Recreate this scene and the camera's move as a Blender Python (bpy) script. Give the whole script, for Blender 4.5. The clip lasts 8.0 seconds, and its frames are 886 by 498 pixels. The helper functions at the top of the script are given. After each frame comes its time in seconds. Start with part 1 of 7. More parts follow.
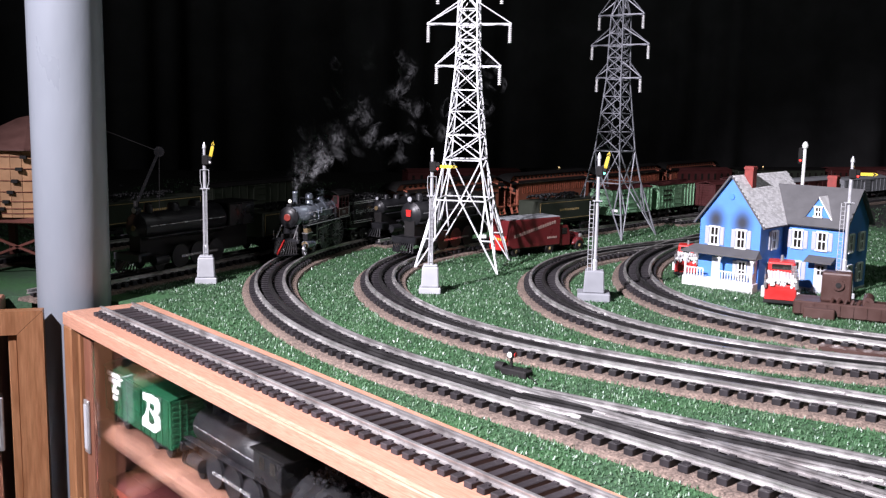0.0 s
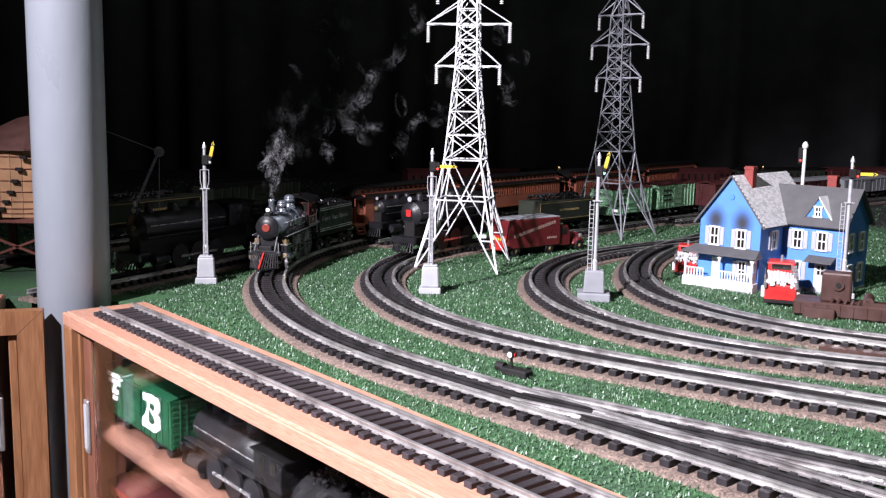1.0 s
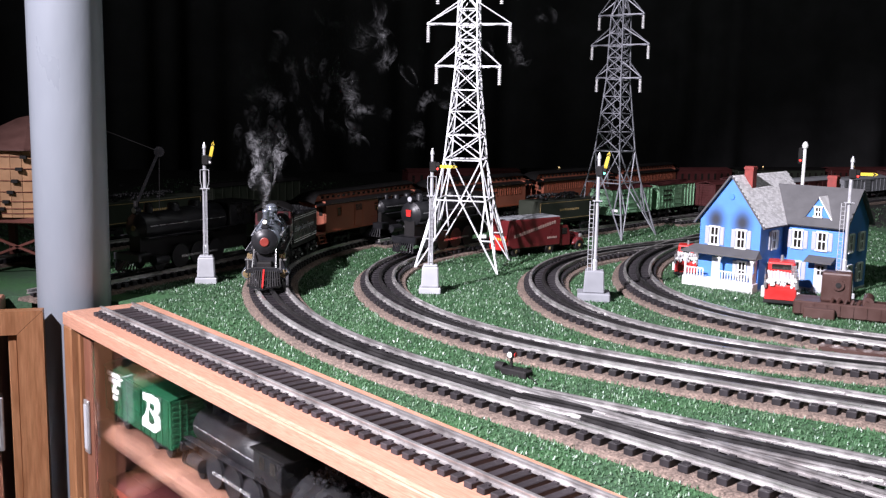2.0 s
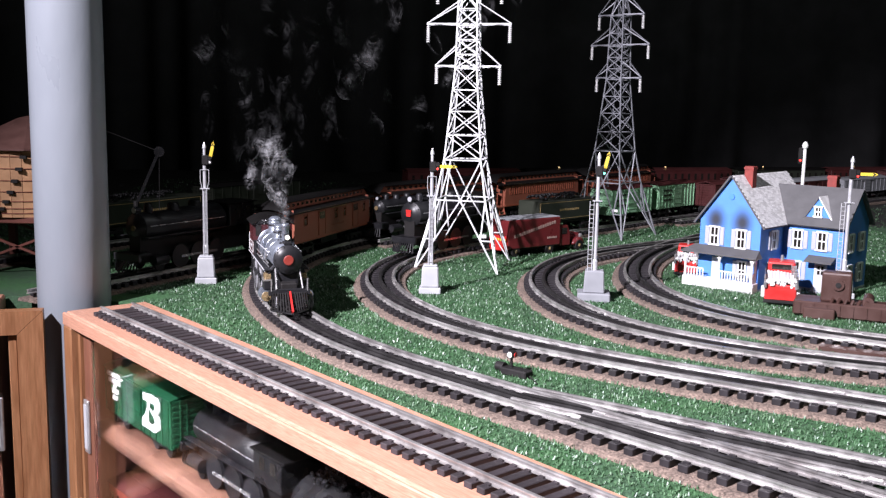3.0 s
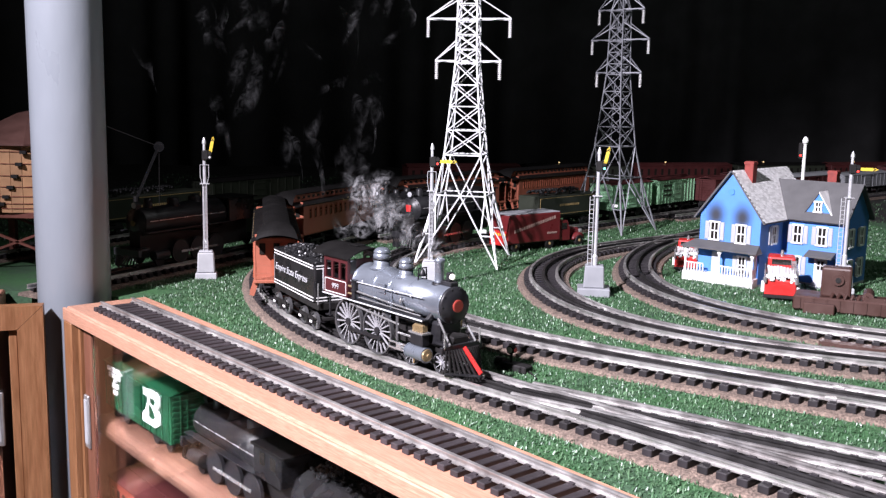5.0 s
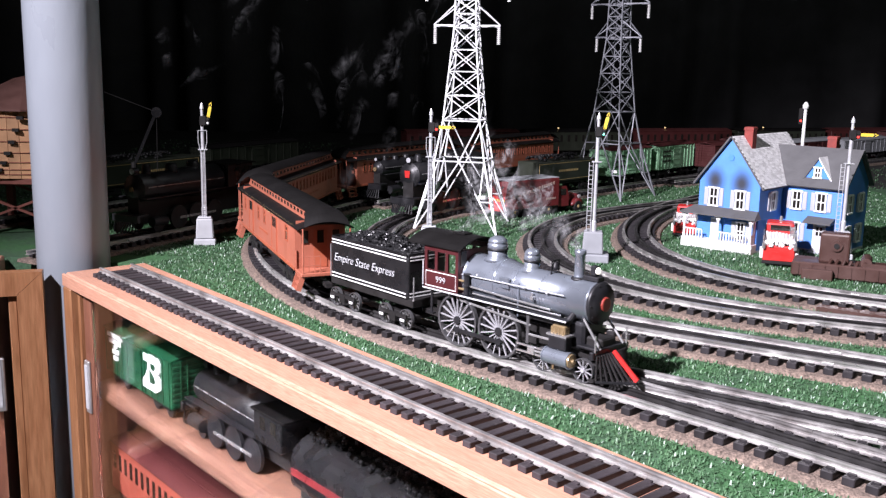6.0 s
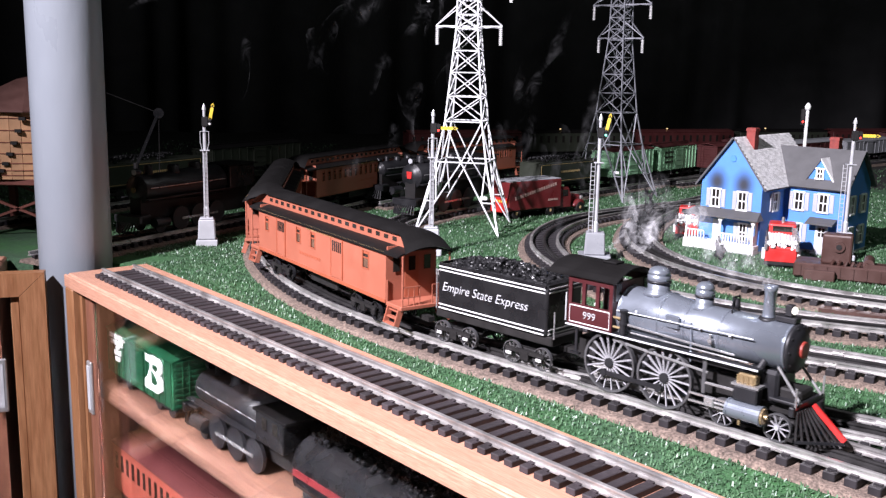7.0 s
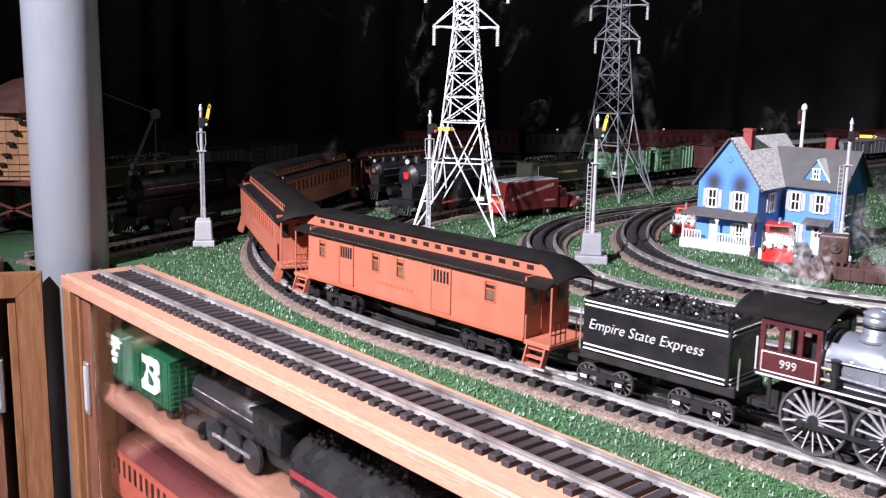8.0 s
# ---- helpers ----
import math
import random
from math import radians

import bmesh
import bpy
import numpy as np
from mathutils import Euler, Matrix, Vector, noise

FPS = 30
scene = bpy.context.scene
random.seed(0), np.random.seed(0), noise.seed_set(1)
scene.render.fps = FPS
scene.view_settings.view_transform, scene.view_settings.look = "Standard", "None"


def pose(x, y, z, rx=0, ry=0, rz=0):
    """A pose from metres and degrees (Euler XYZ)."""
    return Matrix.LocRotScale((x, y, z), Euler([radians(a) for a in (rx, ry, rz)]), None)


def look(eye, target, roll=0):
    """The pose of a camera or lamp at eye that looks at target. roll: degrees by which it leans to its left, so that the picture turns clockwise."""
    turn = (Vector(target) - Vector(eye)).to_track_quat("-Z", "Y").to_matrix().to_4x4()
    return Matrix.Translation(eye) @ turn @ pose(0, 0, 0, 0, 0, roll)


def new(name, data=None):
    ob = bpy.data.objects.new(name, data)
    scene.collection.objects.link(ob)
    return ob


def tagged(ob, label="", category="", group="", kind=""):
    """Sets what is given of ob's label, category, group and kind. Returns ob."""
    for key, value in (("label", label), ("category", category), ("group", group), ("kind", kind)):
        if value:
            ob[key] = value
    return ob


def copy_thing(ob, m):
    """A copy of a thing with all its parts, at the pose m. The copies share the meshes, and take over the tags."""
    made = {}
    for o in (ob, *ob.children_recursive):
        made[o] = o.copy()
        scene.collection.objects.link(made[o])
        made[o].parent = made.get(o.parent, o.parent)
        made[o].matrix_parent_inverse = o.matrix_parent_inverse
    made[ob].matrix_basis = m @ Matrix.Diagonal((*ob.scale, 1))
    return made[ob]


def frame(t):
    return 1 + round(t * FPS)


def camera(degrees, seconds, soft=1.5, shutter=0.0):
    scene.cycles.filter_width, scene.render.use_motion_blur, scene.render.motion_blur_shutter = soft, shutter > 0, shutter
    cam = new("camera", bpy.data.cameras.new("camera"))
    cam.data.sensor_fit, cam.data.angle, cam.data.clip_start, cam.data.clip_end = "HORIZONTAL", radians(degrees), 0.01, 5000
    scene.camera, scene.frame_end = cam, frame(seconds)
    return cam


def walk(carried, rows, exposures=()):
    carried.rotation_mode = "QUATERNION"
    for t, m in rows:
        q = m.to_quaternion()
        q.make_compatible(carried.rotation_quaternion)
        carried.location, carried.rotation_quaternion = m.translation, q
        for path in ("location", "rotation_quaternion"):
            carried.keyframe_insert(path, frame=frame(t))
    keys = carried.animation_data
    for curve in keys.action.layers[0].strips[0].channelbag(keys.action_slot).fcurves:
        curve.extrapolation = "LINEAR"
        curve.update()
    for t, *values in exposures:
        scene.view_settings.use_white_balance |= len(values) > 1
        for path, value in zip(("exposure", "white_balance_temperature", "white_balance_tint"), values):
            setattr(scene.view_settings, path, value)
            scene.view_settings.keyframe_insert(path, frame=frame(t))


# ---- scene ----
cam = camera(49.52, 8.0, soft=1.3, shutter=0.2)
EYE = (0.0, 0.0, 0.2294)


def aim(down, turn):
    """The camera on its tripod: degrees of tilt below level and of turn to the left."""
    return pose(*EYE, 90 - down, 0, turn) @ pose(0, 0, 0, 0, 0, 1.173)


walk(cam, [(0.0, aim(8.514, 0)), (4.7, aim(8.514, 0)), (4.9, aim(8.6, 0)), (5.25, aim(9.8, -0.06)), (5.6, aim(10.78, -0.12)),
           (5.8, aim(10.83, -0.12)), (6.1, aim(10.83, -0.11)), (6.35, aim(10.78, 0)), (7.6, aim(10.78, 0)),
           (7.8, aim(10.76, -0.1)), (8.0, aim(10.74, -0.18))])

# ---- light: a dim show room, lit from ceiling lamps beside and behind the viewer ----
world = bpy.data.worlds.new("world")
scene.world = world
world.use_nodes = True
world.node_tree.nodes["Background"].inputs[0].default_value = (0.75, 0.85, 1.0, 1)
world.node_tree.nodes["Background"].inputs[1].default_value = 0.02
scene.view_settings.exposure = 0.0


def ceiling_lamp(name, place, aim_at, watts, size, colour):
    data = bpy.data.lights.new(name, "AREA")
    data.shape, data.size, data.energy, data.color = "DISK", size, watts, colour
    ob = new(name, data)
    ob.matrix_world = look(place, aim_at)
    return ob


def spot_lamp(name, place, aim_at, watts, degrees, blend, radius, colour):
    data = bpy.data.lights.new(name, "SPOT")
    data.energy, data.spot_size, data.spot_blend, data.shadow_soft_size, data.color = watts, radians(degrees), blend, radius, colour
    ob = new(name, data)
    ob.matrix_world = look(place, aim_at)
    return ob


spot_lamp("key_lamp", (-1.19, -0.55, 1.50), (0.36, 0.77, 0.0), 830, 56, 0.92, 0.035, (1.03, 0.965, 1.09))
ceiling_lamp("room_lamp", (1.3, 1.0, 2.0), (0.4, 1.1, 0), 6, 0.3, (0.95, 0.97, 1.0))

# ---- materials ----


def mat(name, colour, rough=0.6, metal=0.0, vary=0.0, scale=40.0, bump=0.0, bump_scale=200.0, second=None, mixscale=8.0,
        per_object=0.0, coat=0.0, emit=0.0, stretch=None, detail=5.0):
    """A surface of one colour with fine grain, broad stains, relief and, if asked, differences between pieces."""
    m = bpy.data.materials.new(name)
    m.use_nodes = True
    nt = m.node_tree
    n, l = nt.nodes, nt.links
    bsdf = n["Principled BSDF"]
    bsdf.inputs["Roughness"].default_value = rough
    bsdf.inputs["Metallic"].default_value = metal
    if coat:
        bsdf.inputs["Coat Weight"].default_value = coat
    rgb = n.new("ShaderNodeRGB")
    rgb.outputs[0].default_value = (*colour, 1)
    out = rgb.outputs[0]
    tc = n.new("ShaderNodeTexCoord")
    vec = tc.outputs["Object"]
    if stretch:
        mp = n.new("ShaderNodeMapping")
        mp.inputs["Scale"].default_value = stretch
        l.new(vec, mp.inputs[0])
        vec = mp.outputs[0]
    if second:
        tex = n.new("ShaderNodeTexNoise")
        tex.inputs["Scale"].default_value = mixscale
        tex.inputs["Detail"].default_value = detail
        tex.inputs["Roughness"].default_value = 0.65
        l.new(vec, tex.inputs["Vector"])
        ramp = n.new("ShaderNodeValToRGB")
        ramp.color_ramp.elements[0].position, ramp.color_ramp.elements[1].position = 0.38, 0.66
        l.new(tex.outputs[0], ramp.inputs[0])
        mix = n.new("ShaderNodeMix")
        mix.data_type = "RGBA"
        mix.inputs[7].default_value = (*second, 1)
        l.new(ramp.outputs[0], mix.inputs[0])
        l.new(out, mix.inputs[6])
        out = mix.outputs[2]
    if vary:
        tex = n.new("ShaderNodeTexNoise")
        tex.inputs["Scale"].default_value = scale
        tex.inputs["Detail"].default_value = 6
        l.new(vec, tex.inputs["Vector"])
        ramp = n.new("ShaderNodeMapRange")
        ramp.inputs[1].default_value, ramp.inputs[2].default_value = 0.3, 0.7
        ramp.inputs[3].default_value, ramp.inputs[4].default_value = 1 - vary, 1 + vary
        l.new(tex.outputs[0], ramp.inputs[0])
        hsv = n.new("ShaderNodeHueSaturation")
        l.new(ramp.outputs[0], hsv.inputs["Value"])
        l.new(out, hsv.inputs["Color"])
        out = hsv.outputs[0]
        rr = n.new("ShaderNodeMapRange")
        rr.inputs[1].default_value, rr.inputs[2].default_value = 0.3, 0.7
        rr.inputs[3].default_value, rr.inputs[4].default_value = max(0.02, rough - 0.1), min(1, rough + 0.1)
        l.new(tex.outputs[0], rr.inputs[0])
        l.new(rr.outputs[0], bsdf.inputs["Roughness"])
    if per_object:
        info = n.new("ShaderNodeObjectInfo")
        rr = n.new("ShaderNodeMapRange")
        rr.inputs[3].default_value, rr.inputs[4].default_value = 1 - per_object, 1 + per_object
        l.new(info.outputs["Random"], rr.inputs[0])
        hsv = n.new("ShaderNodeHueSaturation")
        l.new(rr.outputs[0], hsv.inputs["Value"])
        l.new(out, hsv.inputs["Color"])
        out = hsv.outputs[0]
    l.new(out, bsdf.inputs["Base Color"])
    if bump:
        tex = n.new("ShaderNodeTexNoise")
        tex.inputs["Scale"].default_value = bump_scale
        tex.inputs["Detail"].default_value = 4
        l.new(vec, tex.inputs["Vector"])
        b = n.new("ShaderNodeBump")
        b.inputs["Strength"].default_value = bump
        b.inputs["Distance"].default_value = 0.002
        l.new(tex.outputs[0], b.inputs["Height"])
        l.new(b.outputs[0], bsdf.inputs["Normal"])
    if emit:
        bsdf.inputs["Emission Color"].default_value = (*colour, 1)
        bsdf.inputs["Emission Strength"].default_value = emit
    return m


def dull(m, level):
    """Lower the sheen of a black or matt surface."""
    m.node_tree.nodes["Principled BSDF"].inputs["Specular IOR Level"].default_value = level
    return m


def glass(name, tint=(1, 1, 1), rough=0.02):
    m = bpy.data.materials.new(name)
    m.use_nodes = True
    b = m.node_tree.nodes["Principled BSDF"]
    b.inputs["Base Color"].default_value = (*tint, 1)
    b.inputs["Transmission Weight"].default_value = 1.0
    b.inputs["Roughness"].default_value = rough
    b.inputs["IOR"].default_value = 1.45
    return m


M_TURF = mat("turf_mat", (0.04, 0.09, 0.045), 0.85, vary=0.4, scale=260, bump=0.6, bump_scale=500, second=(0.035, 0.12, 0.035), mixscale=14)
# whitish fibre colour: the sparkle of light on the turf, painted in
M_TUFT_GLINT = mat("glint_turf_fibre", (0.34, 0.42, 0.36), 0.35, vary=0.3, scale=300)
M_TUFT = mat("turf_fibre", (0.045, 0.115, 0.05), 0.42, second=(0.10, 0.185, 0.095), mixscale=30, vary=0.35, scale=300)
M_CORK = mat("cork_roadbed", (0.235, 0.175, 0.14), 0.95, vary=0.55, scale=520, bump=1.0, bump_scale=800, second=(0.13, 0.098, 0.08), mixscale=150)
M_TIE = mat("black_plastic_tie", (0.013, 0.011, 0.013), 0.55, vary=0.25, scale=120, per_object=0.3, bump=0.15, bump_scale=300)
M_TIE_OLD = mat("brown_black_tie", (0.027, 0.021, 0.024), 0.7, vary=0.25, scale=120, per_object=0.3, bump=0.2, bump_scale=300)
M_RAIL = mat("nickel_rail", (0.72, 0.71, 0.69), 0.36, metal=0.77, vary=0.2, scale=60, second=(0.36, 0.34, 0.33), mixscale=25)
M_RAIL_DARK = mat("blackened_rail", (0.05, 0.048, 0.048), 0.4, metal=0.6, vary=0.3, scale=60)
M_PINE = mat("pale_wood_board", (0.41, 0.205, 0.135), 0.5, vary=0.2, scale=90, second=(0.53, 0.29, 0.20), mixscale=38, stretch=(1.2, 22, 22), bump=0.12, bump_scale=40)
M_OAK = mat("warm_wood_frame", (0.225, 0.098, 0.043), 0.45, vary=0.15, scale=30, second=(0.30, 0.145, 0.068), mixscale=12, stretch=(14, 14, 1.2), bump=0.1, bump_scale=40)
M_PANEL = mat("red_brown_panel", (0.155, 0.06, 0.036), 0.5, vary=0.15, scale=30, second=(0.21, 0.088, 0.053), mixscale=12, stretch=(10, 10, 1.2))
M_POLE = mat("grey_enamel_column", (0.30, 0.33, 0.365), 0.36, vary=0.05, scale=14, second=(0.265, 0.295, 0.33), mixscale=6, bump=0.3, bump_scale=45, stretch=(1, 1, 0.35))
M_BLACK = mat("black_cloth", (0.065, 0.065, 0.068), 0.95, vary=0.3, scale=8, bump=0.3, bump_scale=60)
# near-black that puts shade into the colour: far table, dim room, hollow interiors
M_DARK = mat("near_black_shade", (0.012, 0.011, 0.01), 0.9, vary=0.2, scale=20)

# ---- helpers for building ----


def mesh_of(bm, name, material, smooth=False):
    me = bpy.data.meshes.new(name)
    bm.normal_update()
    bm.to_mesh(me)
    bm.free()
    for m in material if isinstance(material, (list, tuple)) else [material]:
        me.materials.append(m)
    if smooth:
        for p in me.polygons:
            p.use_smooth = True
    return me


def part(name, bm, material, parent=None, label="", smooth=False, m=None, kind=""):
    ob = new(name, mesh_of(bm, name, material, smooth))
    if parent is not None:
        ob.parent = parent
    if m is not None:
        ob.matrix_basis = m
    if label:
        ob["label"] = label
    if kind:
        ob["kind"] = kind
    return ob


def share(name, me, parent, m):
    ob = new(name, me)
    ob.parent = parent
    ob.matrix_basis = m
    return ob


def thing(name, m, label, category, group="", kind=""):
    ob = new(name)
    ob.empty_display_size = 0.02
    ob.matrix_world = m
    return tagged(ob, label, category, group, kind)


def box(bm, x0, x1, y0, y1, z0, z1, bevel=0.0, m=None, seg=1):
    g = bmesh.ops.create_cube(bm, size=1.0)
    vs = g["verts"]
    for v in vs:
        v.co = Vector((x0 + (v.co.x + 0.5) * (x1 - x0), y0 + (v.co.y + 0.5) * (y1 - y0), z0 + (v.co.z + 0.5) * (z1 - z0)))
    if bevel:
        es = {e for v in vs for e in v.link_edges}
        r = bmesh.ops.bevel(bm, geom=list(es), offset=bevel, segments=seg, profile=0.5, affect="EDGES")
        vs = list({v for f in r["faces"] for v in f.verts} | {v for v in vs if v.is_valid})
    if m is not None:
        for v in vs:
            v.co = m @ v.co
    return vs


def bx(*a, **k):
    bm = bmesh.new()
    box(bm, *a, **k)
    return bm


def tube(bm, a, b, r0, r1=None, n=10, cap=True):
    """A round bar or cone from a to b."""
    a, b = Vector(a), Vector(b)
    r1 = r0 if r1 is None else r1
    d = (b - a)
    m = Matrix.Translation((a + b) / 2) @ d.to_track_quat("Z", "Y").to_matrix().to_4x4()
    return bmesh.ops.create_cone(bm, cap_ends=cap, segments=n, radius1=r0, radius2=r1, depth=d.length, matrix=m)["verts"]


def tb(a, b, r0, r1=None, n=10, cap=True):
    bm = bmesh.new()
    tube(bm, a, b, r0, r1, n, cap)
    return bm


def bar(bm, a, b, w, h=None, up=(0, 0, 1)):
    """A square bar from a to b."""
    a, b = Vector(a), Vector(b)
    h = w if h is None else h
    d = b - a
    x = d.normalized()
    u = Vector(up)
    y = u.cross(x)
    if y.length < 1e-4:
        y = Vector((0, 1, 0)).cross(x)
    y.normalize()
    z = x.cross(y)
    m = Matrix((( *x,), (*y,), (*z,))).transposed().to_4x4()
    m = Matrix.Translation((a + b) / 2) @ m
    return box(bm, -d.length / 2, d.length / 2, -w / 2, w / 2, -h / 2, h / 2, m=m)


def lathe(bm, profile, n=16, m=None, arc=math.tau, cap=True):
    """Turn a profile of (radius, height) round z."""
    rings = []
    for r, z in profile:
        ring = []
        for i in range(n):
            a = arc * i / n
            v = Vector((r * math.cos(a), r * math.sin(a), z))
            ring.append(bm.verts.new(m @ v if m is not None else v))
        rings.append(ring)
    for p, q in zip(rings, rings[1:]):
        for i in range(n):
            j = (i + 1) % n
            bm.faces.new((p[i], p[j], q[j], q[i]))
    for ring, flip in ((rings[0], True), (rings[-1], False)) if cap else ():
        if (ring[0].co - ring[1].co).length > 1e-6:
            bm.faces.new(ring[::-1] if flip else ring)
    return rings


def prism(bm, outline, y0, y1, m=None):
    """A flat outline in x and z, extruded from y0 to y1."""
    a = [bm.verts.new((x, y0, z)) for x, z in outline]
    b = [bm.verts.new((x, y1, z)) for x, z in outline]
    n = len(outline)
    bm.faces.new(a)
    bm.faces.new(b[::-1])
    for i in range(n):
        j = (i + 1) % n
        bm.faces.new((a[j], a[i], b[i], b[j]))
    bmesh.ops.recalc_face_normals(bm, faces=bm.faces[:])
    if m is not None:
        for v in a + b:
            v.co = m @ v.co
    return a + b


def pm(outline, y0, y1, m=None):
    bm = bmesh.new()
    prism(bm, outline, y0, y1, m)
    return bm


class Line:
    """A railway line from its start: place, heading in degrees, and the curvature at even steps; straight before and after."""

    def __init__(self, x, y, heading, bends, length, before=0.0, after=0.0):
        step = 0.004
        n = int(length / step)
        s = np.arange(n) * step
        k = np.interp(s, np.linspace(0, length, len(bends)), bends)
        th = math.radians(heading) + np.cumsum(k) * step
        X, Y = x + np.cumsum(np.cos(th)) * step, y + np.cumsum(np.sin(th)) * step
        nb, na = int(before / step), int(after / step)
        b = np.arange(nb, 0, -1) * step
        a = np.arange(1, na + 1) * step
        self.x = np.concatenate([X[0] - b * math.cos(th[0]), X, X[-1] + a * math.cos(th[-1])])
        self.y = np.concatenate([Y[0] - b * math.sin(th[0]), Y, Y[-1] + a * math.sin(th[-1])])
        self.th = np.concatenate([np.full(nb, th[0]), th, np.full(na, th[-1])])
        self.s = (np.arange(len(self.x)) - nb) * step

    def at(self, s):
        return (float(np.interp(s, self.s, self.x)), float(np.interp(s, self.s, self.y)), float(np.interp(s, self.s, self.th)))

    def spot(self, s, z=0.0, side=0.0):
        x, y, t = self.at(s)
        return Matrix.Translation((x + side * math.sin(t), y - side * math.cos(t), z)) @ Matrix.Rotation(t, 4, "Z")


def sweep(bm, line, s0, s1, step, section):
    """Carry a closed section of (side, height) along a line."""
    n = max(2, int((s1 - s0) / step) + 1)
    last = None
    for i in range(n):
        x, y, t = line.at(s0 + (s1 - s0) * i / (n - 1))
        ring = [bm.verts.new((x + o * math.sin(t), y - o * math.cos(t), z)) for o, z in section]
        if last:
            for j in range(len(ring)):
                k = (j + 1) % len(ring)
                bm.faces.new((last[j], ring[j], ring[k], last[k]))
        else:
            bm.faces.new(ring)
        last = ring
    bm.faces.new(last[::-1])
    return bm


# ---- the layout: rail tops lie 14 mm above the turf ----
RAIL_TOP, GAUGE = 0.014, 0.0338
LINE_A = Line(0.019, 1.778, 230.7, (0, 1.084, 1.494, 1.974, 1.196, 1.59, 0.041, -0.11, -0.2), 1.6, 2.6, 0.8)
LINE_B = Line(0.307, 1.811, 228.0, (-0.3, -0.1, 0.562, 2.048, 2.813, 1.786, 2.342, 1.026, 0.0, 0.0, 0.0), 1.7, 2.2, 0.6)
LINE_C = Line(0.462, 1.639, 216.5, (0, 0.45, 2.45, 2.5, 2.124, 3.6, 2.2, 0.4), 1.15, 0.05, 0.8)
LINE_D = Line(0.51, 1.732, 231.2, (0, 0.6, 1.468, 1.565, 2.979, 3.414, 2.4, 0.4), 1.15, 1.4, 0.8)
LINE_F = Line(-0.347, 1.0, -48.9, (0, 0), 0.75, 0.0, 0.3)
LINE_E = Line(0.035, 0.7295, -34.0, (0, 0), 0.4, 0.0, 0.5)

# ---- setting ----
U = Vector((math.cos(math.radians(-49.6)), math.sin(math.radians(-49.6)), 0))     # along the front board
BOARD = Matrix.Translation((-0.400, 0.999, 0)) @ Matrix.Rotation(math.radians(-49.6), 4, "Z")   # x along, y away from the viewer's side


def line_distance(pts, line, s0, s1):
    """Distance of points in the plan from a stretch of a line."""
    sel = (line.s >= s0) & (line.s <= s1)
    lx, ly = line.x[sel][::3], line.y[sel][::3]
    best = np.full(len(pts), 9.0)
    for i in range(0, len(pts), 20000):
        p = pts[i:i + 20000]
        d = np.hypot(p[:, 0:1] - lx[None], p[:, 1:2] - ly[None])
        best[i:i + 20000] = d.min(1)
    return best


def board_coords(pts):
    c, s = math.cos(math.radians(-49.6)), math.sin(math.radians(-49.6))
    dx, dy = pts[:, 0] + 0.400, pts[:, 1] - 0.999
    return dx * c + dy * s, -dx * s + dy * c


LINES = (LINE_A, LINE_B, LINE_C, LINE_D, LINE_E)


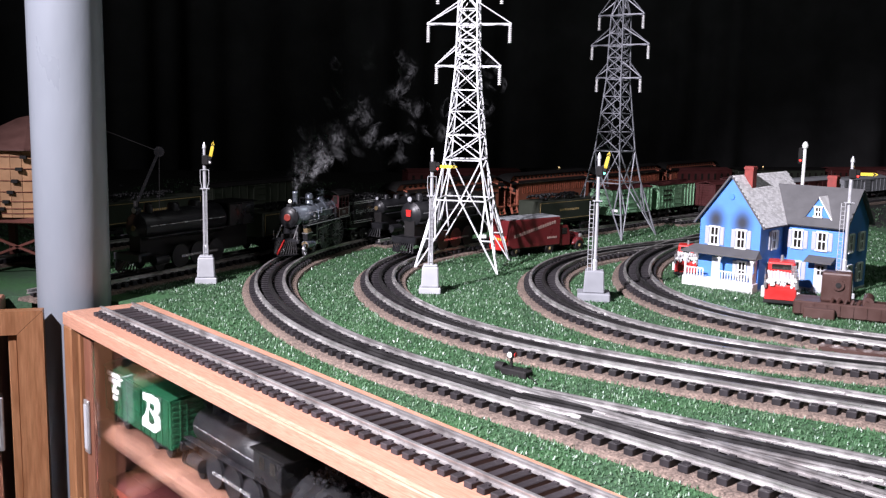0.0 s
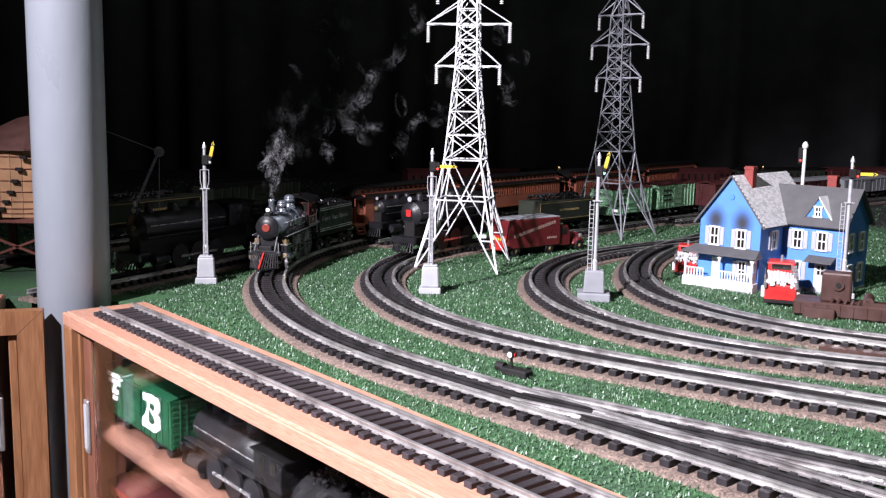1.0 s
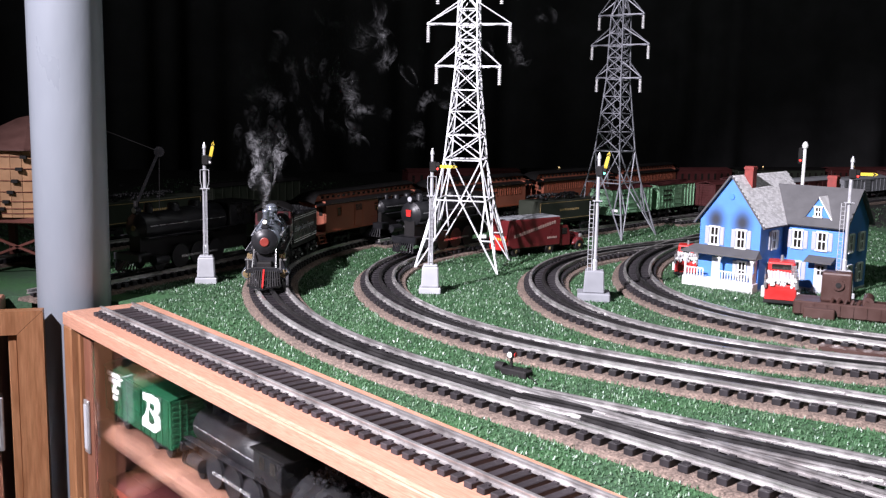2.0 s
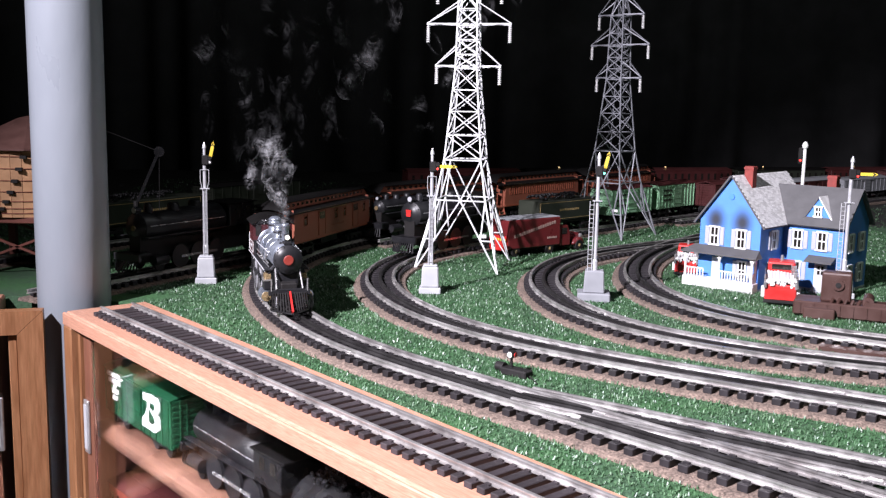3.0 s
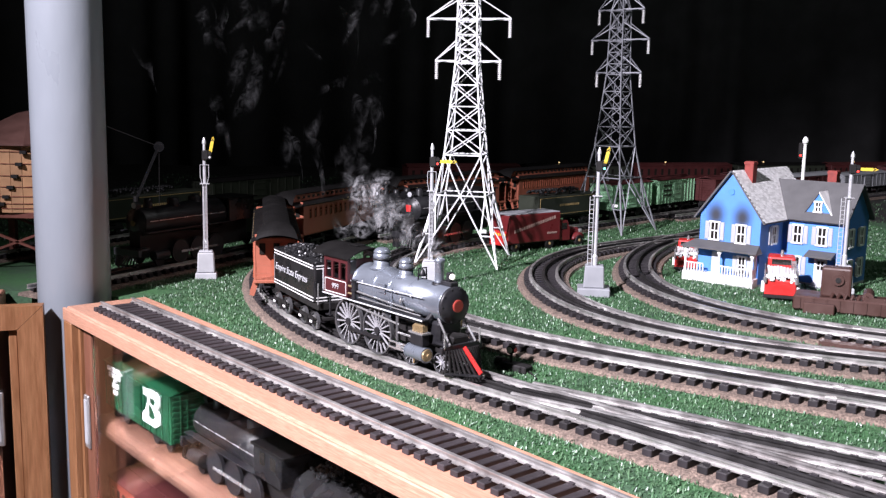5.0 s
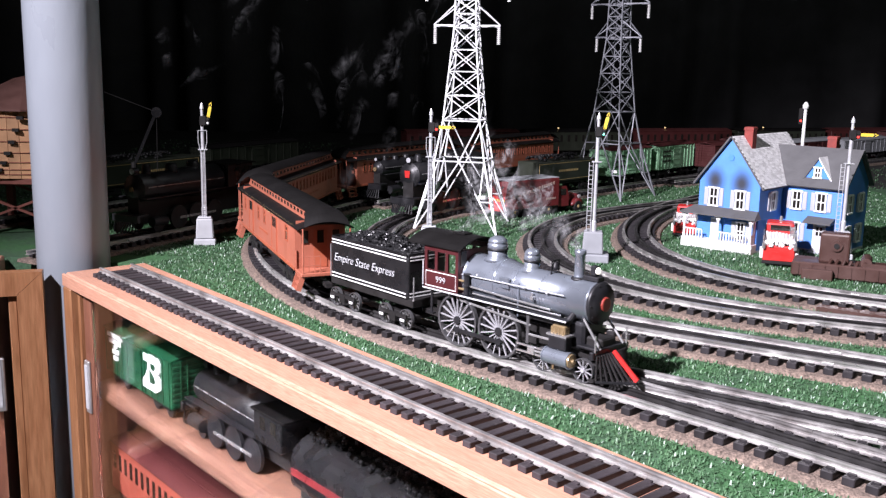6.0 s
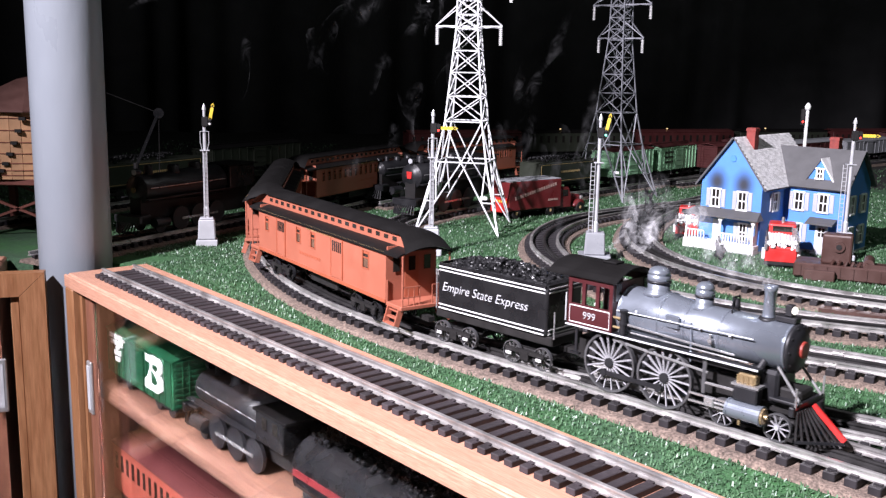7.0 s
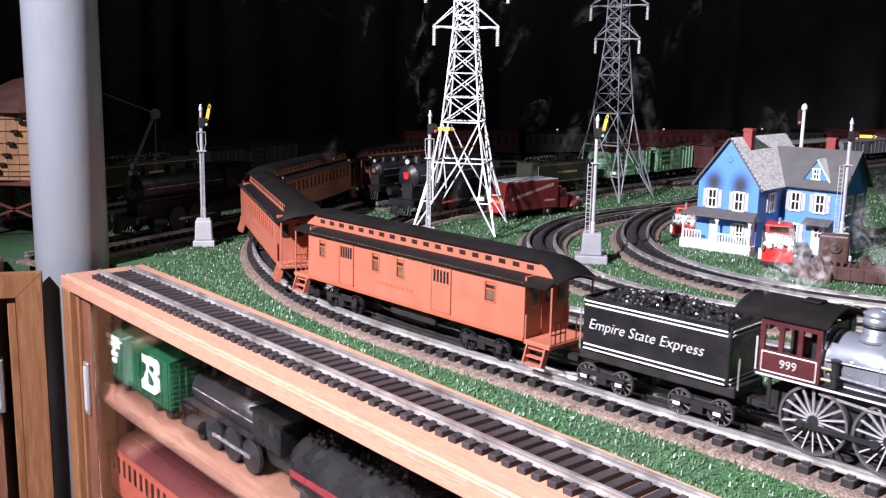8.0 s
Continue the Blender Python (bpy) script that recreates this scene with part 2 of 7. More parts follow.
def make_turf():
    """The layout's top: a mat of green turf on a slab, cut off along the wooden front board."""
    bm = bmesh.new()
    corner = BOARD @ Vector((-0.02, 0.088, 0))
    along = BOARD @ Vector((1.6, 0.088, 0))
    pts = [corner, along, Vector((1.7, -0.55, 0)), Vector((1.7, 1.75, 0)), Vector((0.60, 2.02, 0)), Vector((0.0, 1.90, 0)), Vector((-0.34, 1.62, 0)), Vector((-0.85, 1.55, 0)), Vector((-0.85, 1.16, 0)), Vector((-0.53, 1.10, 0))]
    top = [bm.verts.new((p.x, p.y, 0)) for p in pts]
    low = [bm.verts.new((p.x, p.y, -0.03)) for p in pts]
    bm.faces.new(top)
    bm.faces.new(low[::-1])
    for i in range(len(pts)):
        j = (i + 1) % len(pts)
        bm.faces.new((top[j], top[i], low[i], low[j]))
    bmesh.ops.recalc_face_normals(bm, faces=bm.faces[:])
    ob = part("ground", bm, M_TURF)
    tagged(ob, "green turf mat covering the top of the model railway table", "ground", kind="structure")
    # beyond the turf a near-black slab stands in for ground lying in shade
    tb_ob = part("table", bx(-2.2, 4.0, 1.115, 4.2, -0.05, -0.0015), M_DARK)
    tagged(tb_ob, "near-black table top at the back of the layout, its shade put into the colour", "table", kind="structure")
    rng = np.random.default_rng(4)
    sets = []
    for n, (x0, x1, y0, y1) in ((240000, (-0.55, 0.62, 0.45, 1.25)), (175000, (-0.86, 0.85, 1.1, 2.0)), (16000, (-0.8, 1.6, 1.9, 2.8))):
        p = np.c_[rng.uniform(x0, x1, n), rng.uniform(y0, y1, n)]
        u, v = board_coords(p)
        keep = (v > 0.0895) & ((p[:, 0] > -0.47) | (p[:, 1] > 1.125 + 0.3 * (p[:, 0] + 0.47))) & ((u > 0.0) | (p[:, 1] > 1.12) | ((p[:, 0] > -0.45) & (u > -0.02))) & (np.hypot(p[:, 0] + 0.4165, p[:, 1] - 1.0684) > 0.041)
        for ln in LINES:
            keep &= line_distance(p, ln, -2, 2.6) > 0.0345 + 0.002 * np.sin(p[:, 0] * 190) * np.cos(p[:, 1] * 170)
        sets.append(p[keep])
    p = np.concatenate(sets)
    n = len(p)
    ang = rng.uniform(0, math.tau, n)
    lean = rng.uniform(0.2, 1.3, n)
    size = rng.uniform(0.0014, 0.0034, n) * np.where(p[:, 1] > 1.9, 1.6, 1.0)
    wid = rng.uniform(0.00025, 0.0007, n) * np.where(p[:, 1] > 1.3, 1.5, 1.0)
    base = np.c_[p, rng.uniform(-0.0005, 0.0008, n)]
    side = np.c_[-np.sin(ang), np.cos(ang), np.zeros(n)] * wid[:, None]
    tip = np.c_[np.cos(ang) * np.sin(lean), np.sin(ang) * np.sin(lean), np.cos(lean)] * size[:, None]
    verts = np.stack([base - side, base + side, base + tip + side * 0.6, base + tip - side * 0.6], 1).reshape(-1, 3)
    faces = np.arange(4 * n).reshape(-1, 4)
    me = bpy.data.meshes.new("turf_fibres")
    me.from_pydata(verts.tolist(), [], faces.tolist())
    me.materials.append(M_TUFT)
    me.materials.append(M_TUFT_GLINT)
    # one fibre in twenty takes the whitish glint colour
    me.polygons.foreach_set("material_index", (rng.random(n) < 0.05).astype(np.int32))
    tagged(new("turf_fibres", me), "short shiny green plastic turf fibres", "grass", kind="stuff")


make_turf()


def make_board():
    b = thing("front_board", BOARD, "pale unvarnished wooden board along the table edge", "board", kind="structure")
    part("board", bx(0, 2.2, 0.0, 0.089, -0.009, 0.005, bevel=0.002), M_PINE, b, m=pose(0, 0, 0))
    part("fascia", bx(0.0, 2.2, -0.0035, -0.0002, -0.0095, 0.0042, bevel=0.001), M_PINE, b, "pale wooden edge strip")


make_board()


def make_column():
    c = thing("column", pose(-0.4165, 1.0684, 0), "grey painted round steel column with a glossy finish", "column", kind="structure")
    part("shaft", tb((0, 0, -1.0), (0, 0, 1.6), 0.0393, n=64), M_POLE, c, smooth=True)


make_column()


def make_room():
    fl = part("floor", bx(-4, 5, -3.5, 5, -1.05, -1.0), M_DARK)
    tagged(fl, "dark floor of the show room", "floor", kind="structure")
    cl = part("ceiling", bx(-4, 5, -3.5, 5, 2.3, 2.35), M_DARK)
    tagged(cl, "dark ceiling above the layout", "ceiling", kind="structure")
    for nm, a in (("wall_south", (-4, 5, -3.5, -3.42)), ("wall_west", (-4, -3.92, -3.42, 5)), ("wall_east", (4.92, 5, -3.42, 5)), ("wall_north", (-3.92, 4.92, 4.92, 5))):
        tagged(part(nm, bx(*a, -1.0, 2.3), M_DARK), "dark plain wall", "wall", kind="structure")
    bm = bmesh.new()
    rows = []
    n = 420
    for i in range(n + 1):
        u = -2.1 + 5.9 * i / n
        w = 0.018 * math.sin(u * 19 + 1.3 * math.sin(u * 5)) + 0.012 * math.sin(u * 41 + 2 * math.sin(u * 7))
        rows.append([bm.verts.new((u, 3.3 + 0.12 * u + w * (1.2 - 0.25 * z), -0.4 + 2.6 * z / 2)) for z in range(3)])
    for a, b in zip(rows, rows[1:]):
        for j in range(2):
            bm.faces.new((a[j], b[j], b[j + 1], a[j + 1]))
    c = part("backdrop", bm, M_BLACK, smooth=True)
    c.modifiers.new("thick", "SOLIDIFY").thickness = 0.004
    tagged(c, "black cloth curtain hanging in folds behind the layout", "curtain", kind="structure")


make_room()

# ---- railway track ----
HEAD, WEB = 0.0022, 0.0011


def rail_section(side, foot, top):
    return [(side - HEAD, foot), (side + HEAD, foot), (side + HEAD, foot + 0.0008), (side + WEB / 2, foot + 0.0016), (side + WEB / 2, top - 0.0018),
            (side + HEAD * 0.75, top - 0.0012), (side + HEAD * 0.75, top - 0.0003), (side + HEAD * 0.5, top), (side - HEAD * 0.5, top),
            (side - HEAD * 0.75, top - 0.0003), (side - HEAD * 0.75, top - 0.0012), (side - WEB / 2, top - 0.0018), (side - WEB / 2, foot + 0.0016), (side - HEAD, foot + 0.0008)]


def tie_mesh(name, length, width, z0, z1, material):
    bm = bx(-width / 2, width / 2, -length / 2, length / 2, z0, z1, bevel=0.0005)
    for sgn in (-1, 1):
        box(bm, -width * 0.32, width * 0.32, sgn * GAUGE / 2 - 0.0042, sgn * GAUGE / 2 + 0.0042, z1 - 0.0002, z1 + 0.0009)
    return mesh_of(bm, name, material)


TIE = tie_mesh("tie", 0.0505, 0.0074, 0.0036, 0.0088, M_TIE)
JOINER = mesh_of(bx(-0.0045, 0.0045, -0.0021, 0.0021, 0.0086, 0.0112, bevel=0.0004), "rail_joiner", M_RAIL)
TIE_PLAIN = tie_mesh("tie", 0.0525, 0.0068, 0.0048, 0.009, M_TIE_OLD)


def make_track(line, s0, s1, label, bed=True, middle=True, pitch=0.0135, tie=None, skip=None):
    t = thing("railway_track", Matrix.Identity(4), label, "railway track", group="tracks of the layout")
    if bed:
        bm = bmesh.new()
        sweep(bm, line, s0, s1, 0.02, [(-0.0345, -0.001), (0.0345, -0.001), (0.0325, 0.0030), (0.029, 0.0038), (-0.029, 0.0038), (-0.0325, 0.0030)])
        part("roadbed", bm, M_CORK, t, "crumbly tan cork roadbed")
    for side in ((-GAUGE / 2, GAUGE / 2) if not middle else (-GAUGE / 2, 0.0, GAUGE / 2)):
        bm = bmesh.new()
        dark = side == 0.0
        sweep(bm, line, s0, s1, 0.012, rail_section(side, 0.0088, RAIL_TOP - (0.0006 if dark else 0)))
        part("centre_rail" if dark else "rail", bm, M_RAIL_DARK if dark else M_RAIL, t, "blackened centre rail" if dark else "shiny worn nickel rail")
    if middle:
        for k in range(1, int((s1 - s0) / 0.254) + 1):
            for side in (-GAUGE / 2, GAUGE / 2):
                share("rail_joiner", JOINER, t, line.spot(s0 + 0.254 * k, 0, side))
    n = int((s1 - s0) / pitch)
    rng = random.Random(int(s1 * 1000))
    for i in range(n):
        s = s0 + (i + 0.5) * pitch + rng.uniform(-0.0004, 0.0004)
        share("tie", tie or TIE, t, line.spot(s) @ pose(0, 0, rng.uniform(-0.0002, 0.0002), 0, 0, rng.uniform(-1.3, 1.3)))
    return t


make_track(LINE_A, -0.75, 2.1, "curved three-rail model track on cork roadbed")
make_track(LINE_B, -0.9, 2.0, "curved three-rail model track with a blackened middle rail")
make_track(LINE_C, 0.0, 1.75, "curved three-rail model track on cork roadbed")
make_track(LINE_D, -0.6, 1.8, "tightly curved three-rail model track beside the blue house")
make_track(LINE_F, 0.0, 1.0, "straight two-rail model track laid on the wooden board", bed=False, middle=False, pitch=0.0117, tie=TIE_PLAIN)
make_track(LINE_E, 0.03, 0.8, "diverging three-rail track of a turnout", bed=False)

# ---- the moving train ----
M_STEEL_BLUE = mat("blue_grey_boiler", (0.25, 0.28, 0.325), 0.28, metal=0.62, vary=0.08, scale=40, coat=0.2)
M_SMOKEBOX = dull(mat("graphite_black", (0.014, 0.014, 0.016), 0.42, vary=0.2, scale=80), 0.4)
M_GLOSS = mat("gloss_black", (0.012, 0.012, 0.013), 0.28, vary=0.2, scale=60)
M_MATTE = dull(mat("matt_black", (0.013, 0.012, 0.012), 0.65, vary=0.3, scale=90), 0.3)
M_SHUTTER = mat("pale_grey_shutter", (0.5, 0.51, 0.53), 0.6, vary=0.06, scale=60)
M_TYRE = mat("worn_steel_tyre", (0.12, 0.12, 0.125), 0.35, metal=0.5, vary=0.15, scale=80)
M_SPOKE = mat("pale_painted_spoke", (0.38, 0.38, 0.40), 0.4, metal=0.2, vary=0.1, scale=80)
M_CHROME = mat("bright_steel", (0.48, 0.48, 0.48), 0.25, metal=0.7, vary=0.1, scale=80)
M_BRASS = mat("brass", (0.42, 0.31, 0.17), 0.28, metal=0.6, vary=0.15, scale=80)
M_MAROON = mat("maroon_cab_paint", (0.058, 0.0125, 0.0145), 0.4, vary=0.12, scale=70)
M_RED = mat("bright_red_paint", (0.50, 0.026, 0.024), 0.4, vary=0.1, scale=80)
M_DULLRED = mat("dull_red_paint", (0.25, 0.035, 0.025), 0.5, vary=0.1, scale=80)
M_WHITE = mat("white_paint", (0.8, 0.8, 0.79), 0.45, vary=0.05, scale=80)
M_ORANGE = mat("orange_coach_paint", (0.355, 0.114, 0.07), 0.5, vary=0.07, scale=60, second=(0.33, 0.104, 0.063), mixscale=20, bump=0.05, bump_scale=200)
M_ORANGE_DARK = mat("shaded_orange_trim", (0.34, 0.09, 0.045), 0.5, vary=0.08, scale=60)
M_ROOF = dull(mat("satin_black_roof", (0.008, 0.0075, 0.0075), 0.5, vary=0.12, scale=50), 0.16)
M_COAL = mat("coal", (0.012, 0.012, 0.013), 0.3, vary=0.4, scale=200)
M_GOLD = mat("dull_gold_lettering", (0.5, 0.36, 0.16), 0.5, vary=0.1, scale=100)
M_DARKGLASS = mat("dark_window_glass", (0.02, 0.018, 0.016), 0.08, vary=0.2, scale=30)
M_PANE_BROWN = mat("brown_window_blind", (0.13, 0.075, 0.05), 0.25, vary=0.3, scale=90)
M_LAMP = mat("lit_headlight", (1.0, 0.95, 0.85), 0.3, emit=1.3)
# weak amber glow for reflected glints on the far coaches
M_AMBER_GLINT = mat("amber_glint_glow", (1.0, 0.72, 0.35), 0.4, emit=0.9)


def lettering(words, size, shear=0.0, depth=0.0002):
    """A mesh of words in the x-z plane, facing -y, centred."""
    cu = bpy.data.curves.new("words", "FONT")
    cu.offset = -size * 0.012
    cu.body, cu.size, cu.shear, cu.extrude, cu.align_x, cu.align_y, cu.resolution_u = words, size, shear, depth, "CENTER", "CENTER", 3
    ob = bpy.data.objects.new("words", cu)
    scene.collection.objects.link(ob)
    bpy.context.view_layer.update()
    me = bpy.data.meshes.new_from_object(ob.evaluated_get(bpy.context.evaluated_depsgraph_get()))
    bpy.data.objects.remove(ob)
    me.transform(Matrix.Rotation(math.pi / 2, 4, "X"))
    return me


def words_part(words, size, material, parent, m, shear=0.0, name="lettering"):
    me = lettering(words, size, shear)
    me.materials.clear()
    me.materials.append(material)
    ob = new(name, me)
    ob.parent, ob.matrix_basis = parent, m
    return ob


def mirrored(side):
    """Turn a flank facing -y so that it faces the asked side."""
    return 0 if side < 0 else 180


def spoked_wheel(parent, m, radius, spokes, width, spoke_mat, tyre_mat, name="wheel", balance=False):
    """A wheel about the y axis, with a flanged tyre, spokes and a hub."""
    turn = Matrix.Rotation(-math.pi / 2, 4, "X")
    bm = bmesh.new()
    lathe(bm, [(radius * 0.16, -width * 0.6), (radius * 0.16, width * 0.6)], 12, turn)
    for i in range(spokes):
        a = math.tau * i / spokes
        d = Vector((math.cos(a), 0, math.sin(a)))
        if not balance:
            bar(bm, d * radius * 0.13, d * radius * 0.935, radius * 0.055, width * 0.4, up=(0, 1, 0))
    w = part(name, bm, M_SMOKEBOX if balance else spoke_mat, parent, m=m)
    if balance:
        bm = bmesh.new()
        bar(bm, (radius * 0.13, 0, 0), (radius * 0.935, 0, 0), radius * 0.038, width * 0.35, up=(0, 1, 0))
        spoke = mesh_of(bm, "spoke", spoke_mat)
        for i in range(spokes):
            share("spoke", spoke, w, Matrix.Rotation(math.tau * i / spokes, 4, "Y"))
    bm = bmesh.new()
    lathe(bm, [(radius * 0.925, -width / 2), (radius, -width / 2), (radius, width / 2), (radius * 0.925, width / 2), (radius * 0.925, -width / 2)], 32, turn, cap=False)
    part("tyre", bm, tyre_mat, w, smooth=False)
    return w


ROLLERS = []      # (wheel, its radius, its rest pose)


def rolling(w, radius):
    ROLLERS.append((w, radius, w.matrix_basis.copy()))
    return w


def make_engine():
    """Steam locomotive of the 4-4-0 kind; x forward, z from the rail top."""
    e = thing("steam_locomotive", Matrix.Identity(4), "blue-grey steam locomotive with maroon cab and red pilot stripe", "locomotive")
    AX = 0.0505
    bm = bmesh.new()
    along = Matrix.Translation((0, 0, AX)) @ Matrix.Rotation(math.pi / 2, 4, "Y")
    lathe(bm, [(0.0172, -0.044), (0.0178, -0.0425), (0.0178, -0.012), (0.0150, 0.006), (0.0150, 0.0765)], 40, along)
    part("boiler", bm, M_STEEL_BLUE, e, "polished blue-grey boiler", smooth=True).data.polygons[0].use_smooth = False
    for x, r in ((-0.0425, 0.0181), (-0.012, 0.0181), (0.006, 0.0153), (0.032, 0.0152), (0.0762, 0.0152)):
        bm = bmesh.new()
        lathe(bm, [(r, x - 0.0007), (r + 0.0003, x), (r, x + 0.0007)], 40, along)
        part("boiler_band", bm, M_STEEL_BLUE, e, smooth=True)
    bm = bmesh.new()
    lathe(bm, [(0.0152, 0.0765), (0.0152, 0.0785), (0.0146, 0.0797), (0.0128, 0.0799), (0.0120, 0.0811), (0.0050, 0.0826), (0.0001, 0.0828)], 40, along)
    sb = part("smokebox", bm, M_SMOKEBOX, e, "graphite black smokebox with round door", smooth=True)
    bm = bmesh.new()
    lathe(bm, [(0.0052, 0.0822), (0.0052, 0.0838), (0.0044, 0.0842), (0.0001, 0.0842)], 24, along)
    part("number_plate", bm, M_DULLRED, sb, "round dull red number plate")
    for k in range(10):
        a = math.tau * k / 10
        part("door_bolt", tb((0.0795, 0.0137 * math.cos(a), AX + 0.0137 * math.sin(a)), (0.0806, 0.0137 * math.cos(a), AX + 0.0137 * math.sin(a)), 0.0006, n=6), M_SMOKEBOX, sb)
    # chimney, domes, bell, headlight
    bm = bmesh.new()
    lathe(bm, [(0.0046, AX + 0.0155), (0.0041, AX + 0.0165), (0.0039, AX + 0.018), (0.0038, AX + 0.0315), (0.0043, AX + 0.0320), (0.0044, AX + 0.0350), (0.0038, AX + 0.0352), (0.0030, AX + 0.0330), (0.0030, AX + 0.025)], 20, pose(0.058, 0, 0))
    stack = part("chimney", bm, M_STEEL_BLUE, e, "slim blue-grey chimney with black foot", smooth=True)
    bm = bmesh.new()
    lathe(bm, [(0.0062, AX + 0.0125), (0.0062, AX + 0.0148), (0.0056, AX + 0.0156), (0.0040, AX + 0.0160)], 24, pose(0.058, 0, 0))
    part("chimney_foot", bm, M_SMOKEBOX, stack, "black chimney foot", smooth=True)
    for x, r, z0, z1 in ((0.012, 0.0066, AX + 0.0125, AX + 0.0300), (-0.023, 0.0080, AX + 0.0155, AX + 0.0345)):
        h = z1 - z0
        bm = bmesh.new()
        lathe(bm, [(r * 1.35, z0), (r * 1.05, z0 + h * 0.12), (r * 0.92, z0 + h * 0.2), (r * 0.92, z0 + h * 0.44)], 28, pose(x, 0, 0))
        d = part("dome", bm, M_STEEL_BLUE, e, "polished round dome", smooth=True)
        bm = bmesh.new()
        lathe(bm, [(r * 0.93, z0 + h * 0.50), (r * 0.96, z0 + h * 0.52), (r * 0.96, z0 + h * 0.68), (r * 0.88, z0 + h * 0.70), (r * 0.88, z0 + h * 0.73), (r * 0.94, z0 + h * 0.75), (r * 0.90, z0 + h * 0.82), (r * 0.74, z0 + h * 0.91), (r * 0.46, z0 + h * 0.975), (r * 0.15, z0 + h * 0.998), (0.0001, z0 + h)], 28, pose(x, 0, 0))
        part("dome_cap", bm, M_STEEL_BLUE, d, smooth=True)
        bm = bmesh.new()
        lathe(bm, [(r * 0.90, z0 + h * 0.43), (r * 1.03, z0 + h * 0.44), (r * 1.03, z0 + h * 0.50), (r * 0.90, z0 + h * 0.51)], 28, pose(x, 0, 0))
        part("dome_ring", bm, M_SMOKEBOX, d, smooth=True)
    bm = bmesh.new()
    lathe(bm, [(0.0032, AX + 0.0175), (0.0026, AX + 0.0195), (0.0018, AX + 0.0225), (0.0005, AX + 0.0235)], 14, pose(0.035, 0, 0))
    bell = part("bell", bm, M_SMOKEBOX, e, "small black bell on a yoke", smooth=True)
    bm = bmesh.new()
    for sgn in (-1, 1):
        bar(bm, (0.035, sgn * 0.0045, AX + 0.0135), (0.035, sgn * 0.004, AX + 0.0245), 0.0009)
    bar(bm, (0.035, -0.004, AX + 0.0242), (0.035, 0.004, AX + 0.0242), 0.0009)
    part("yoke", bm, M_SMOKEBOX, bell)
    bm = bx(0.0695, 0.0745, -0.0025, 0.0025, AX + 0.0188, AX + 0.0258, bevel=0.0006)
    hl = part("headlight", bm, M_SMOKEBOX, e, "boxy headlight with lit lens")
    bm = bmesh.new()
    lathe(bm, [(0.0024, 0.0742), (0.0024, 0.0755), (0.0018, 0.0761), (0.0001, 0.0768)], 18, Matrix.Translation((0, 0, AX + 0.0225)) @ Matrix.Rotation(math.pi / 2, 4, "Y"))
    part("lens", bm, M_LAMP, hl, "glowing white lens", smooth=True)
    part("headlight_bracket", bx(0.064, 0.078, -0.004, 0.004, AX + 0.0150, AX + 0.0185, bevel=0.0006), M_SMOKEBOX, hl)
    # cab
    cab = part("cab", bx(-0.0805, -0.0435, -0.0205, 0.0205, 0.0390, 0.0415), M_MAROON, e, "maroon wooden cab with white lining")
    for sgn in (-1, 1):
        y0, y1 = sorted((sgn * 0.0205, sgn * 0.0222))
        part("side_panel", bx(-0.0805, -0.0435, y0, y1, 0.0390, 0.0535), M_MAROON, cab)
        part("eave_panel", bx(-0.0805, -0.0435, y0, y1, 0.0685, 0.0730), M_MAROON, cab)
        for x in (-0.0805, -0.0690, -0.0575, -0.0465):
            part("window_post", bx(x, x + 0.0030, y0, y1, 0.0535, 0.0685), M_MAROON, cab)
        yo = sgn * 0.0224
        for a, b in (((-0.0785, 0.0405), (-0.0455, 0.0405)), ((-0.0455, 0.0405), (-0.0455, 0.0522)), ((-0.0455, 0.0522), (-0.0785, 0.0522)), ((-0.0785, 0.0522), (-0.0785, 0.0405))):
            bm = bmesh.new()
            bar(bm, (a[0], yo, a[1]), (b[0], yo, b[1]), 0.0003, 0.0006)
            part("lining", bm, M_WHITE, cab)
        words_part("999", 0.0072, M_SHUTTER, cab, pose(-0.0620, sgn * 0.0226, 0.0463, 0, 0, mirrored(sgn)), name="numerals")
    part("front_wall", bx(-0.0450, -0.0435, -0.0205, 0.0205, 0.0415, 0.0725), M_MAROON, cab)
    for sgn in (-1, 1):
        part("front_window", bx(-0.0434, -0.0428, sgn * 0.0165 - 0.003, sgn * 0.0165 + 0.003, 0.0600, 0.0720), M_DARKGLASS, cab)
    part("backhead", bx(-0.0560, -0.0450, -0.0120, 0.0120, 0.0415, 0.0640, bevel=0.002), M_SMOKEBOX, cab)
    arc = [(-0.0240 + 0.048 * i / 12, 0.0735 + 0.0080 * math.sin(math.pi * i / 12) ** 0.8) for i in range(13)]
    outline = arc + [(x, z - 0.0010) for x, z in reversed(arc)]
    part("cab_roof", pm(outline, 0.0400, 0.0980, Matrix.Rotation(math.pi / 2, 4, "Z")), M_ROOF, e, "curved black cab roof")
    part("roof_hatch", bx(-0.066, -0.054, -0.005, 0.005, 0.0812, 0.0828, bevel=0.0005), M_ROOF, e)
    # running boards, frame, pipes
    for sgn in (-1, 1):
        y0, y1 = sorted((sgn * 0.0165, sgn * 0.0232))
        bm = bx(-0.0800, -0.0400, y0, y1, 0.0375, 0.0388)
        prism(bm, [(-0.040, 0.0375), (-0.040, 0.0388), (0.066, 0.0388), (0.066, 0.0375)], y0, y1)
        rb = part("running_board", bm, M_SMOKEBOX, e)
        bm = bmesh.new()
        bar(bm, (-0.081, sgn * 0.0234, 0.0384), (0.066, sgn * 0.0234, 0.0384), 0.0005, 0.0011)
        part("edge_strip", bm, M_SHUTTER, rb, "pale grey painted edge")
